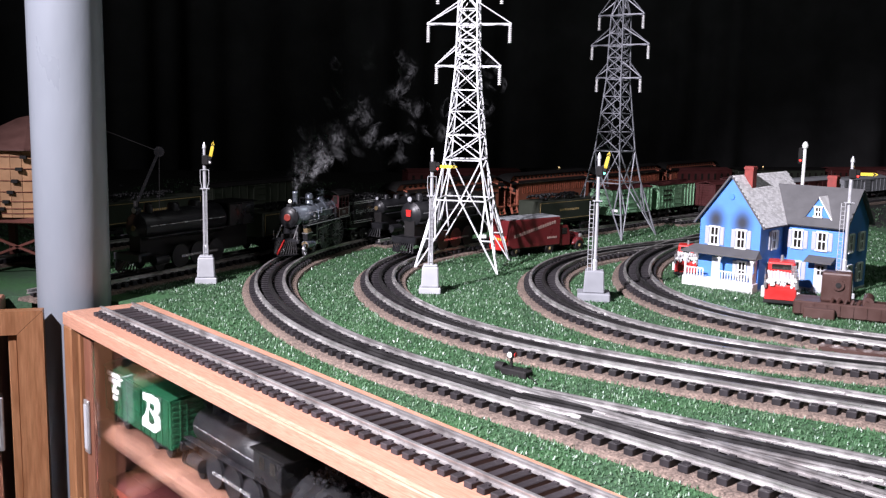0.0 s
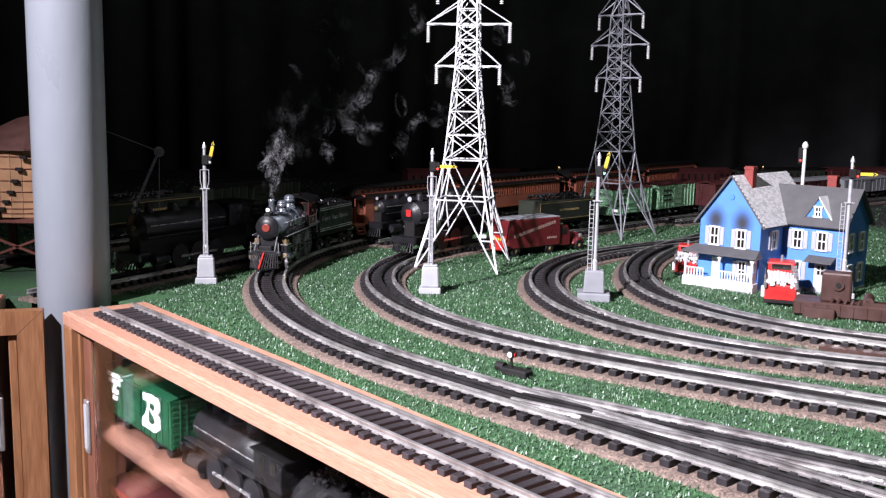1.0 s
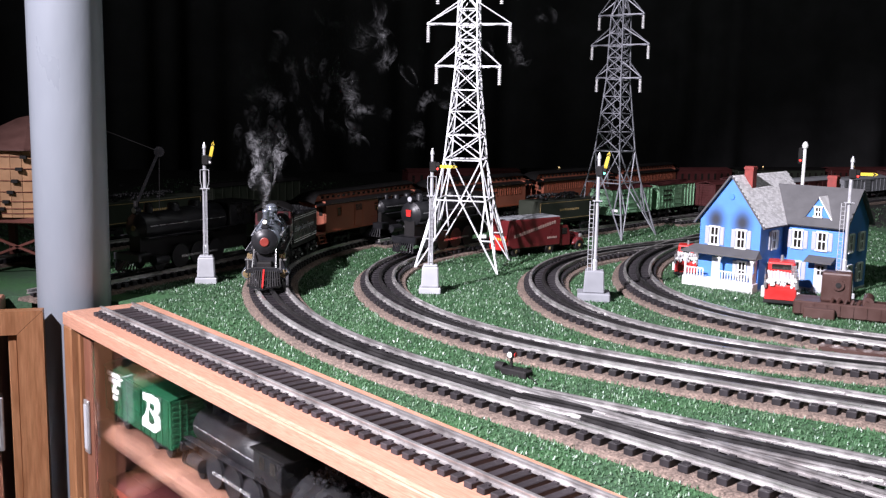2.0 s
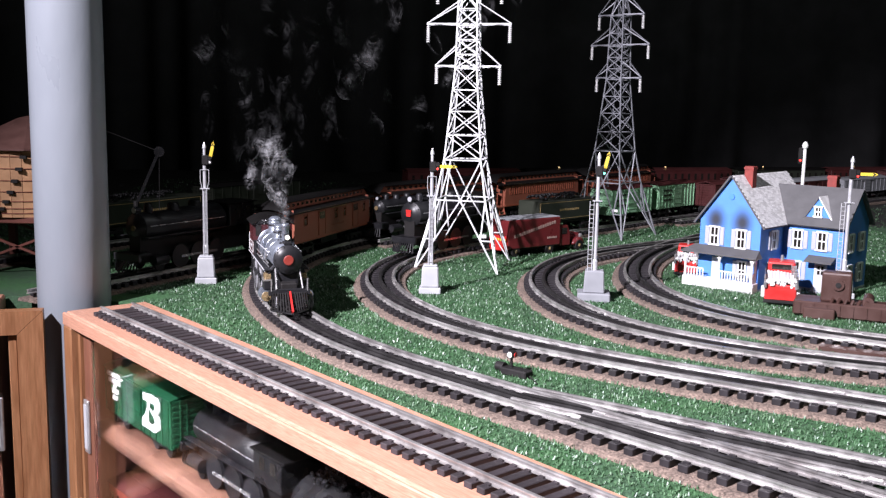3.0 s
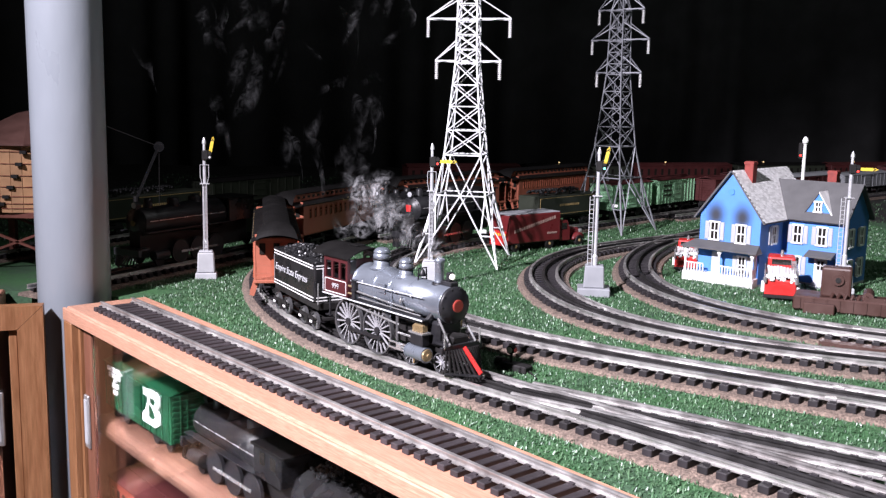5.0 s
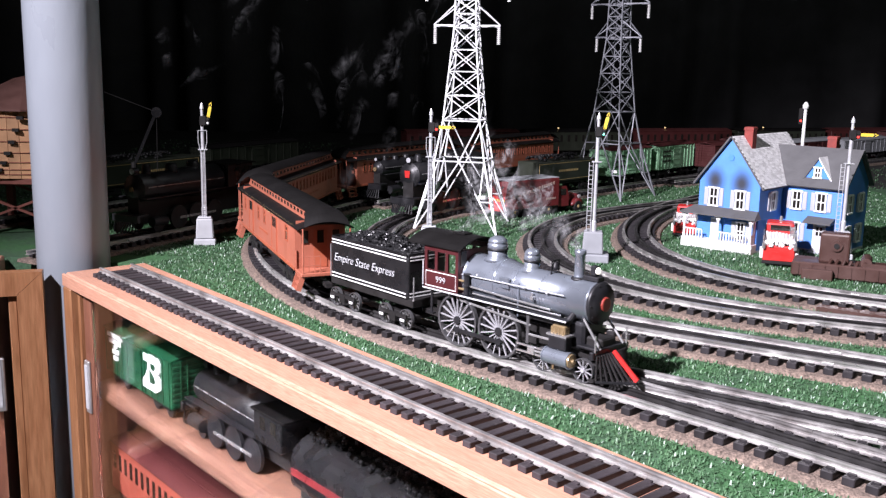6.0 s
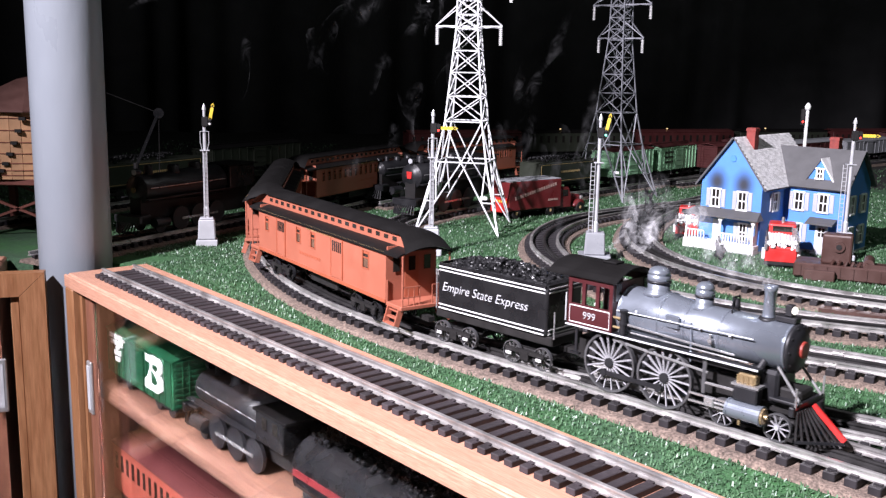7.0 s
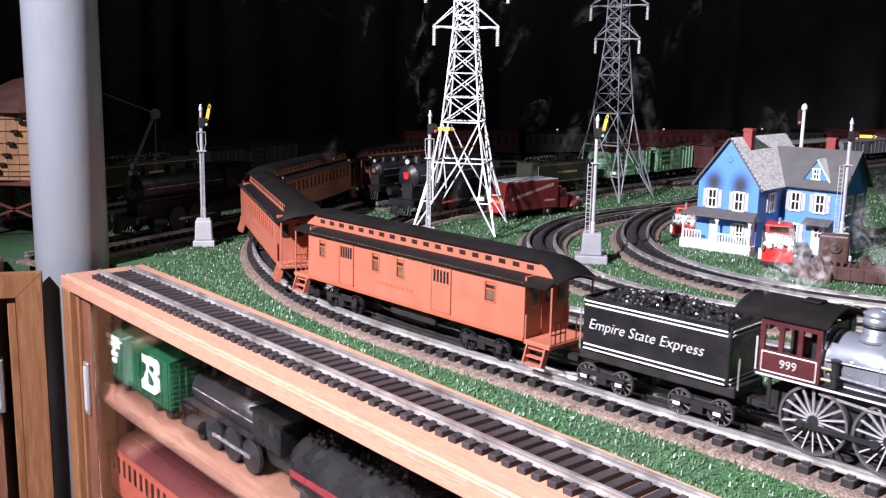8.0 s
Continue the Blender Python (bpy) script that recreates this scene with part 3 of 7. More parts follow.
        bm = bmesh.new()
        tube(bm, (-0.042, sgn * 0.0196, 0.0545), (0.058, sgn * 0.0172, 0.0550), 0.0004, n=6)
        part("handrail", bm, M_SHUTTER, e)
        bm = bmesh.new()
        tube(bm, (-0.040, sgn * 0.0195, 0.0465), (0.010, sgn * 0.0168, 0.0435), 0.0008, n=6)
        tube(bm, (0.010, sgn * 0.0168, 0.0435), (0.046, sgn * 0.0168, 0.0425), 0.0008, n=6)
        part("pipe", bm, M_CHROME, e)
        bm = bmesh.new()
        tube(bm, (-0.0355, sgn * 0.0205, 0.0395), (-0.0355, sgn * 0.0205, 0.0545), 0.0022, n=12)
        tube(bm, (-0.0355, sgn * 0.0205, 0.0545), (-0.0355, sgn * 0.0205, 0.0560), 0.0028, n=12)
        tube(bm, (-0.0355, sgn * 0.0205, 0.0460), (-0.0355, sgn * 0.0205, 0.0475), 0.0028, n=12)
        part("air_pump", bm, M_SMOKEBOX, e, smooth=False)
        for z in (0.0435, 0.0500):
            part("brass_valve", tb((-0.0425, sgn * 0.0215, z), (-0.0370, sgn * 0.0215, z), 0.0009, n=8), M_BRASS, e)
        # cylinder and steam chest
        bm = bmesh.new()
        rot = Matrix.Translation((0, sgn * 0.0215, 0.0145)) @ Matrix.Rotation(math.pi / 2, 4, "Y")
        lathe(bm, [(0.0062, 0.0470), (0.0062, 0.0482), (0.0057, 0.0482), (0.0057, 0.0695), (0.0062, 0.0695), (0.0062, 0.0707)], 24, rot)
        cyl = part("cylinder", bm, M_STEEL_BLUE, e, "steel-clad cylinder with polished end", smooth=False)
        bm = bmesh.new()
        lathe(bm, [(0.0052, 0.0707), (0.0048, 0.0718), (0.0016, 0.0722), (0.0014, 0.0738), (0.0001, 0.0739)], 20, rot)
        part("cylinder_cover", bm, M_BRASS, cyl, "polished brass-toned cylinder end")
        part("steam_chest", bx(0.050, 0.0665, sgn * 0.0195 - 0.004, sgn * 0.0195 + 0.004, 0.0205, 0.0285, bevel=0.0008), M_SMOKEBOX, e)
        part("chest_lid", bx(0.049, 0.0675, sgn * 0.0195 - 0.0046, sgn * 0.0195 + 0.0046, 0.0285, 0.0296), M_CHROME, e)
        part("brass_fitting", bx(0.052, 0.0640, sgn * 0.0185 - 0.003, sgn * 0.0185 + 0.003, 0.0296, 0.0345, bevel=0.0006), M_BRASS, e)
        part("steam_pipe", tb((0.062, sgn * 0.0185, 0.0345), (0.064, sgn * 0.0120, 0.0420), 0.0022, n=10), M_SMOKEBOX, e)
        bm = bmesh.new()
        for z in (0.0120, 0.0170):
            bar(bm, (0.018, sgn * 0.0215, z), (0.047, sgn * 0.0215, z), 0.0012)
        part("crosshead_guide", bm, M_CHROME, e)
        # braces from smokebox to the pilot beam
        part("front_brace", tb((0.0735, sgn * 0.0125, 0.0405), (0.0905, sgn * 0.0135, 0.0245), 0.0009, n=8), M_CHROME, e, "white-metal brace")
        part("flag_stand", tb((0.0895, sgn * 0.0185, 0.0225), (0.0895, sgn * 0.0185, 0.0330), 0.0007, n=6), M_CHROME, e)
        # pipework and fittings along the flank
        part("injector_pipe", tb((-0.030, sgn * 0.0195, 0.0415), (0.056, sgn * 0.0172, 0.0400), 0.0006, n=8), M_CHROME, e, "bright feed pipe")
        part("sand_pipe", tb((0.012, sgn * 0.0148, 0.0560), (0.016, sgn * 0.0190, 0.0330), 0.0006, n=6), M_STEEL_BLUE, e)
        part("boiler_patch", bx(-0.006, 0.004, sgn * 0.0162 - 0.0012, sgn * 0.0162 + 0.0012, 0.0500, 0.0585, bevel=0.0006), M_STEEL_BLUE, e)
        part("check_valve", tb((0.028, sgn * 0.0148, 0.0480), (0.028, sgn * 0.0180, 0.0480), 0.0016, n=10), M_CHROME, e)
        part("valve_stem", tb((0.028, sgn * 0.0170, 0.0455), (0.028, sgn * 0.0170, 0.0520), 0.0007, n=6), M_CHROME, e)
        part("reach_rod", tb((-0.044, sgn * 0.0185, 0.0340), (0.030, sgn * 0.0200, 0.0300), 0.0008, n=6), M_CHROME, e)
        part("link_hanger", bx(0.0260, 0.0290, sgn * 0.0200 - 0.0008, sgn * 0.0200 + 0.0008, 0.0180, 0.0370, bevel=0.0005), M_TYRE, e)
        part("valve_rod", tb((0.028, sgn * 0.0200, 0.0245), (0.051, sgn * 0.0195, 0.0245), 0.0008, n=6), M_CHROME, e)
        part("crosshead", bx(0.0300, 0.0370, sgn * 0.0215 - 0.0018, sgn * 0.0215 + 0.0018, 0.0115, 0.0175, bevel=0.0005), M_CHROME, e)
        part("piston_rod", tb((0.035, sgn * 0.0215, 0.0145), (0.048, sgn * 0.0215, 0.0145), 0.0009, n=8), M_CHROME, e)
        part("drain_cock", tb((0.0560, sgn * 0.0235, 0.0060), (0.0560, sgn * 0.0235, 0.0090), 0.0009, n=6), M_BRASS, e)
        for k in range(4):
            part("lubricator", tb((0.0520 + 0.0034 * k, sgn * 0.0212, 0.0296), (0.0520 + 0.0034 * k, sgn * 0.0212, 0.0335), 0.0010, n=8), M_BRASS, e)
        for x, z in ((-0.028, 0.0578), (-0.002, 0.0566), (0.020, 0.0560), (0.042, 0.0560)):
            part("rail_stanchion", tb((x, sgn * 0.0140, z - 0.002), (x, sgn * 0.0176, z - 0.002), 0.0008, n=6), M_SHUTTER, e)
        part("cab_step", bx(-0.0770, -0.0690, sgn * 0.0215 - 0.0015, sgn * 0.0215 + 0.0015, 0.0215, 0.0225), M_SMOKEBOX, e)
        part("step_hanger", bx(-0.0740, -0.0720, sgn * 0.0205 - 0.0006, sgn * 0.0205 + 0.0006, 0.0220, 0.0380), M_SMOKEBOX, e)
        part("grab_iron", tb((-0.0820, sgn * 0.0222, 0.0400), (-0.0820, sgn * 0.0222, 0.0600), 0.0005, n=6), M_SHUTTER, e)
    part("firebox", bx(-0.0440, 0.0, -0.0115, 0.0115, 0.0190, 0.0400, bevel=0.002), M_SMOKEBOX, e)
    part("main_frame", bx(-0.0800, 0.0880, -0.0085, 0.0085, 0.0140, 0.0290, bevel=0.001), M_MATTE, e)
    part("saddle", bx(0.052, 0.0740, -0.0125, 0.0125, 0.0200, 0.0370, bevel=0.002), M_SMOKEBOX, e)
    part("front_deck", bx(0.0700, 0.0900, -0.0150, 0.0150, 0.0228, 0.0245, bevel=0.0005), M_SMOKEBOX, e)
    part("pilot_beam", bx(0.0865, 0.0900, -0.0215, 0.0215, 0.0185, 0.0240, bevel=0.0006), M_SMOKEBOX, e)
    # pilot of slats that sweep down to a point
    pilot = part("pilot", bx(0.0850, 0.0900, -0.0195, 0.0195, 0.0030, 0.0048), M_MATTE, e, "black slatted pilot with red centre stripe")
    for i in range(15):
        f = i / 7 - 1
        y = f * 0.0185
        tipx = 0.0915 + 0.0215 * (1 - abs(f))
        bm = bmesh.new()
        bar(bm, (0.0905 + 0.001 * (1 - abs(f)), y * 0.92, 0.0215), (tipx, y, 0.0042), 0.0013, 0.0012, up=(0, 1, 0))
        part("slat", bm, M_RED if i == 7 else M_MATTE, pilot, "red stripe" if i == 7 else "")
    for sgn in (-1, 1):
        bm = bmesh.new()
        bar(bm, (0.0910, sgn * 0.0190, 0.0036), (0.1135, 0, 0.0036), 0.0016)
        part("pilot_rail", bm, M_SMOKEBOX, pilot)
    bm = bmesh.new()
    bar(bm, (0.0925, 0, 0.0222), (0.1140, 0, 0.0055), 0.0024, 0.0018, up=(0, 1, 0))
    part("stripe", bm, M_RED, pilot, "bright red stripe")
    # the upper works stand a little higher and the front is a little shorter than drawn above
    for o in e.children_recursive:
        if o.matrix_basis.translation.length > 1e-6:
            o.matrix_basis = pose(0, 0, 0.0035) @ o.matrix_basis
            continue
        for v in o.data.vertices:
            v.co.z += 0.0035 * max(0.0, min(1.0, (v.co.z - 0.022) / 0.014))
            if v.co.x > 0:
                v.co.x *= 0.95
    # wheels and rods
    for x in (-0.046, -0.003):
        for sgn in (-1, 1):
            w = spoked_wheel(e, pose(x, sgn * 0.0180, 0.0205), 0.0205, 18, 0.0034, M_SPOKE, M_TYRE, "driving_wheel", True)
            rolling(w, 0.0205)
        part("axle", tb((x, -0.016, 0.0205), (x, 0.016, 0.0205), 0.0022, n=8), M_MATTE, e)
    truck = part("leading_truck", bx(-0.024, 0.024, -0.0085, 0.0085, 0.0075, 0.0115, bevel=0.001), M_MATTE, e)
    for x in (-0.018, 0.018):
        for sgn in (-1, 1):
            w = spoked_wheel(truck, pose(x, sgn * 0.0172, 0.0088), 0.0088, 10, 0.0028, M_SPOKE, M_TYRE, "truck_wheel")
            rolling(w, 0.0088)
    rods = []
    for sgn in (-1, 1):
        bm = bmesh.new()
        bar(bm, (-0.046, 0, 0), (-0.003, 0, 0), 0.0012, 0.0030)
        for x in (-0.046, -0.003):
            tube(bm, (x, -0.001, 0), (x, 0.001, 0), 0.0026, n=12)
        rods.append((part("side_rod", bm, M_SMOKEBOX, e, m=pose(0, sgn * 0.0208, 0.0205)), sgn))
    return e, truck, rods


ENGINE, LEAD_TRUCK, RODS = make_engine()


def make_bogie(parent, x, wheelbase, r, wheels_chrome=True, name="bogie"):
    b = part(name, bx(-wheelbase / 2 - 0.006, wheelbase / 2 + 0.006, -0.0135, 0.0135, r, r + 0.0035, bevel=0.0006), M_MATTE, parent, m=pose(x, 0, 0))
    for sgn in (-1, 1):
        bm = bx(-wheelbase / 2 - 0.004, wheelbase / 2 + 0.004, sgn * 0.0205 - 0.0008, sgn * 0.0205 + 0.0008, r + 0.0015, r + 0.0045)
        for dx in (-wheelbase / 2, wheelbase / 2):
            box(bm, dx - 0.0028, dx + 0.0028, sgn * 0.0205 - 0.0013, sgn * 0.0205 + 0.0013, r - 0.0028, r + 0.0028, bevel=0.0006)
        box(bm, -0.004, 0.004, sgn * 0.0205 - 0.0012, sgn * 0.0205 + 0.0012, r - 0.003, r + 0.004)
        part("side_frame", bm, M_MATTE, b)
        for dx in (-wheelbase / 2, wheelbase / 2):
            if wheels_chrome:
                part("journal_cover", bx(dx - 0.0024, dx + 0.0024, sgn * 0.0220 - 0.0005, sgn * 0.0220 + 0.0005, r - 0.001, r + 0.001), M_WHITE, b)
            w = spoked_wheel(b, pose(dx, sgn * 0.0172, r), r, 10, 0.0028, M_CHROME if wheels_chrome else M_MATTE, M_TYRE if wheels_chrome else M_SMOKEBOX, "wheel")
            rolling(w, r)
    return b


def make_tender():
    t = thing("tender", Matrix.Identity(4), "black coal tender with white lining and script lettering", "tender")
    h = 0.0555
    body = part("tank", bx(-h, h, -0.0205, 0.0205, 0.0265, 0.0615, bevel=0.0022, seg=3), M_GLOSS, t, "gloss black riveted tank")
    part("underframe", bx(-h - 0.003, h + 0.004, -0.0185, 0.0185, 0.0195, 0.0267, bevel=0.0008), M_MATTE, t)
    bm = bmesh.new()
    for sgn in (-1, 1):
        bar(bm, (-h + 0.002, sgn * 0.0200, 0.0628), (h - 0.002, sgn * 0.0200, 0.0628), 0.0012, 0.0026)
    for x in (-h + 0.001, h - 0.001):
        bar(bm, (x, -0.0190, 0.0628), (x, 0.0190, 0.0628), 0.0012, 0.0026)
    part("coping", bm, M_GLOSS, t)
    for z in (0.0280, 0.0310, 0.0585, 0.0612):
        for sgn in (-1, 1):
            bm = bmesh.new()
            bar(bm, (-h + 0.0022, sgn * 0.0207, z), (h - 0.0022, sgn * 0.0207, z), 0.0004, 0.0009)
            part("lining", bm, M_WHITE, t, "white lining stripe")
            bm = bmesh.new()
            bar(bm, (sgn * (h + 0.0002), -0.0183, z), (sgn * (h + 0.0002), 0.0183, z), 0.0004, 0.0009)
            part("lining", bm, M_WHITE, t, "white lining stripe")
    for sgn in (-1, 1):
        words_part("Empire State Express", 0.0102, M_SHUTTER, t, pose(0.006 * sgn, sgn * 0.0209, 0.0455, 0, 0, mirrored(sgn)), 0.25)
    rng = random.Random(5)
    bm = bmesh.new()
    for i in range(420):
        x, y = rng.uniform(-0.044, 0.048), rng.uniform(-0.0165, 0.0165)
        z = 0.0620 + 0.0085 * max(0, 1 - (y / 0.020) ** 2) * max(0.0, 1 - (x / 0.055) ** 2) + rng.uniform(-0.001, 0.001)
        s = rng.uniform(0.0013, 0.0027)
        bmesh.ops.create_icosphere(bm, subdivisions=1, radius=s, matrix=Matrix.LocRotScale((x, y, z), Euler((rng.random() * 6, rng.random() * 6, 0)), (1, rng.uniform(0.5, 1), rng.uniform(0.5, 0.9))))
    part("coal", bm, M_COAL, t, "heaped glossy lumps of coal", kind="stuff")
    part("coal_bed", bx(-0.048, 0.052, -0.0185, 0.0185, 0.060, 0.0645, bevel=0.002), M_COAL, t)
    for x in (-0.0365, 0.0365):
        make_bogie(t, x, 0.0285, 0.0085)
    part("drawbar", bx(h, h + 0.030, -0.004, 0.004, 0.014, 0.018), M_MATTE, t)
    bm = bmesh.new()
    for sgn in (-1, 1):
        tube(bm, (h + 0.006, sgn * 0.019, 0.026), (h + 0.006, sgn * 0.019, 0.046), 0.0006, n=6)
        tube(bm, (-h - 0.002, sgn * 0.019, 0.026), (-h - 0.002, sgn * 0.019, 0.056), 0.0006, n=6)
    part("grab_irons", bm, M_CHROME, t)
    return t


TENDER = make_tender()


def make_coach(label, baggage=True):
    """A wooden open-platform coach with a clerestory roof."""
    c = thing("passenger_coach", Matrix.Identity(4), label, "coach", group="coaches of the moving train")
    h, w, z0, z1 = 0.1335, 0.0245, 0.0235, 0.0655
    wins = [(-0.112, 0.0085), (-0.036, 0.0085), (-0.004, 0.0085), (0.099, 0.0105)] if baggage else [(-0.115 + 0.0153 * i, 0.0062) for i in range(16)]
    doors = [(-0.076, 0.020), (0.046, 0.022)] if baggage else []
    for sgn in (-1, 1):
        y0, y1 = sorted((sgn * w, sgn * (w - 0.0015)))
        wl = part("side_wall", bx(-h, h, y0, y1, z0, 0.0455), M_ORANGE, c, "orange painted side")
        part("letter_board", bx(-h, h, y0, y1, 0.0600, z1), M_ORANGE, wl)
        x = -h
        for cx, ww in sorted(wins):
            part("pier", bx(x, cx - ww / 2, y0, y1, 0.0455, 0.0600), M_ORANGE, wl)
            x = cx + ww / 2
            yo = sgn * w
            win = part("window", bx(cx - ww / 2, cx + ww / 2, *sorted((yo - sgn * 0.0012, yo - sgn * 0.0008)), 0.0455, 0.0600), M_DARKGLASS, wl)
            bm = bmesh.new()
            ya = sorted((yo, yo + sgn * 0.0005))
            for a in ((cx - ww / 2 - 0.0008, cx - ww / 2 + 0.0003, *ya, 0.0450, 0.0605), (cx + ww / 2 - 0.0003, cx + ww / 2 + 0.0008, *ya, 0.0450, 0.0605),
                      (cx - ww / 2, cx + ww / 2, *ya, 0.0447, 0.0457), (cx - ww / 2, cx + ww / 2, *sorted((yo - sgn * 0.0008, yo)), 0.0538, 0.0548)):
                box(bm, *a)
            part("window_frame", bm, M_ORANGE_DARK, win)
            part("blind", bx(cx - ww / 2, cx + ww / 2, *sorted((yo - sgn * 0.0008, yo - sgn * 0.0006)), 0.0575, 0.0596), M_ORANGE_DARK, win)
            part("lower_pane", bx(cx - ww / 2 + 0.0005, cx + ww / 2 - 0.0005, *sorted((yo - sgn * 0.0008, yo - sgn * 0.0006)), 0.0462, 0.0538), M_PANE_BROWN, win)
        part("pier", bx(x, h, y0, y1, 0.0455, 0.0600), M_ORANGE, wl)
        yo = sgn * w
        for cx, ww in doors:
            d = part("baggage_door", bx(cx - ww / 2, cx + ww / 2, *sorted((yo, yo + sgn * 0.0007)), z0 + 0.003, 0.0620), M_ORANGE, wl)
            for k in range(5):
                xx = cx - ww / 2 + 0.0016 + (ww - 0.0032) * (k + 0.5) / 5
                part("door_pane", bx(xx - 0.0012, xx + 0.0012, *sorted((yo + sgn * 0.0006, yo + sgn * 0.0009)), 0.0500, 0.0598), M_DARKGLASS, d)
            for xx in (cx - ww / 2, cx + ww / 2):
                part("door_edge", bx(xx - 0.0004, xx + 0.0004, *sorted((yo, yo + sgn * 0.0012)), z0 + 0.003, 0.0620), M_ORANGE_DARK, d)
        words_part("EMPIRE STATE EXPRESS", 0.0042, M_GOLD, c, pose(-0.012 * -sgn * -1, sgn * (w + 0.0003), 0.0628, 0, 0, mirrored(sgn)) @ Matrix.Diagonal((1.35, 1, 1, 1)))
        bm = bmesh.new()
        for k in range(9):
            box(bm, -0.034 + 0.0052 * k, -0.0305 + 0.0052 * k, *sorted((yo, yo + sgn * 0.0003)), 0.0352, 0.0378)
        part("name_bars", bm, M_ORANGE_DARK, c)
        part("sill", bx(-h, h, *sorted((yo, yo + sgn * 0.0008)), z0 - 0.001, z0 + 0.0015), M_ORANGE_DARK, c)
        # eaves line
        bm = bmesh.new()
        for k in range(90):
            xx = -h + 0.002 + 2 * (h - 0.002) * k / 89
            box(bm, xx - 0.0006, xx + 0.0006, *sorted((yo, yo + sgn * 0.0012)), z1 - 0.0012, z1)
        part("dentils", bm, M_GOLD, c, kind="stuff")
    part("floor_pan", bx(-h - 0.022, h + 0.022, -w + 0.002, w - 0.002, z0 - 0.003, z0), M_MATTE, c)
    part("interior", bx(-h + 0.003, h - 0.003, -0.010, 0.010, z0, 0.052), M_DARK, c)
    for sgn in (-1, 1):
        ew = part("end_wall", bx(*sorted((sgn * h, sgn * (h - 0.0015))), -w + 0.0015, w - 0.0015, z0, z1 + 0.004), M_ORANGE, c)
        xo = sgn * (h + 0.0004)
        part("end_door", bx(*sorted((xo, xo + sgn * 0.0004)), -0.0065, 0.0065, z0 + 0.001, 0.0605), M_ORANGE_DARK, ew)
        for yy in (-0.015, 0.0, 0.015):
            part("end_window", bx(*sorted((xo + sgn * 0.0004, xo + sgn * 0.0008)), yy - 0.0032, yy + 0.0032, 0.0480, 0.0600), M_DARKGLASS, ew)
        p = part("platform", bx(*sorted((sgn * h, sgn * (h + 0.0245))), -w, w, z0 - 0.003, z0 + 0.0005, bevel=0.0006), M_ORANGE, c, "orange end platform with railings")
        xe = sgn * (h + 0.0235)
        for sy in (-1, 1):
            part("corner_post", tb((xe, sy * (w - 0.002), z0), (xe, sy * (w - 0.002), z1), 0.0008, n=6), M_ORANGE, p)
            for zz in (0.0310, 0.0395):
                bm = bmesh.new()
                bar(bm, (xe, sy * 0.0060, zz), (xe, sy * (w - 0.002), zz), 0.0009)
                part("railing", bm, M_ORANGE, p)
            for k in range(4):
                yy = sy * (0.0060 + 0.0054 * k)
                bm = bmesh.new()
                bar(bm, (xe, yy, z0), (xe, yy, 0.0395), 0.0007)
                part("baluster", bm, M_ORANGE, p)
            xs = sgn * (h + 0.012)
            bm = bmesh.new()
            for k, zz in enumerate((0.0185, 0.0130, 0.0080)):
                yy = sy * (w - 0.003 + 0.0022 * k)
                box(bm, xs - 0.0085, xs + 0.0085, *sorted((yy - sy * 0.002, yy + sy * 0.002)), zz - 0.0006, zz + 0.0006)
            for dx in (-0.0085, 0.0085):
                bar(bm, (xs + dx, sy * (w - 0.003), 0.0225), (xs + dx, sy * (w + 0.0020), 0.0072), 0.0012, 0.0050)
            part("steps", bm, M_ORANGE, p, "orange boarding steps")
            part("gate_post", tb((sgn * (h + 0.001), sy * (w - 0.001), z0), (sgn * (h + 0.001), sy * (w - 0.001), 0.042), 0.0007, n=6), M_ORANGE, p)
        part("coupler", bx(*sorted((sgn * (h + 0.020), sgn * (h + 0.033))), -0.003, 0.003, 0.011, 0.015), M_MATTE, c)
    # roof: curved lower roof, clerestory with small windows, upper roof, rounded ends
    def roof_arc(half, zc, rise, n=14):
        return [(-half + 2 * half * i / n, zc + rise * (1 - ((-half + 2 * half * i / n) / half) ** 2)) for i in range(n + 1)]
    rot = Matrix.Rotation(math.pi / 2, 4, "Z")
    L = h + 0.026
    lo = roof_arc(w + 0.0022, z1 - 0.0005, 0.0058)
    part("lower_roof", pm(lo + [(x, z - 0.0012) for x, z in reversed(lo)], -L + 0.004, L - 0.004, rot), M_ROOF, c, "satin black lower roof")
    cl = 0.0128
    k = part("clerestory", bx(-h - 0.002, h + 0.002, -cl, cl, 0.0680, 0.0805), M_ORANGE, c, "orange clerestory band with small panes")
    for sgn in (-1, 1):
        for i in range(19):
            xx = -h + 0.006 + 2 * (h - 0.006) * i / 18
            part("pane", bx(xx - 0.0033, xx + 0.0033, *sorted((sgn * cl, sgn * (cl + 0.0004))), 0.0728, 0.0762), M_DARKGLASS, k)
        part("slope", pm([(0.0, 0.0678), (0.0, 0.0805), (0.017, 0.0700), (0.018, 0.0678)], -cl, cl, pose(sgn * (h + 0.002), 0, 0, 0, 0, 0 if sgn > 0 else 180)), M_ORANGE, k)
    up = roof_arc(cl + 0.0020, 0.0800, 0.0045, 10)
    bm = bmesh.new()
    prism(bm, up + [(x, z - 0.0010) for x, z in reversed(up)], -h - 0.003, h + 0.003, rot)
    n = 8
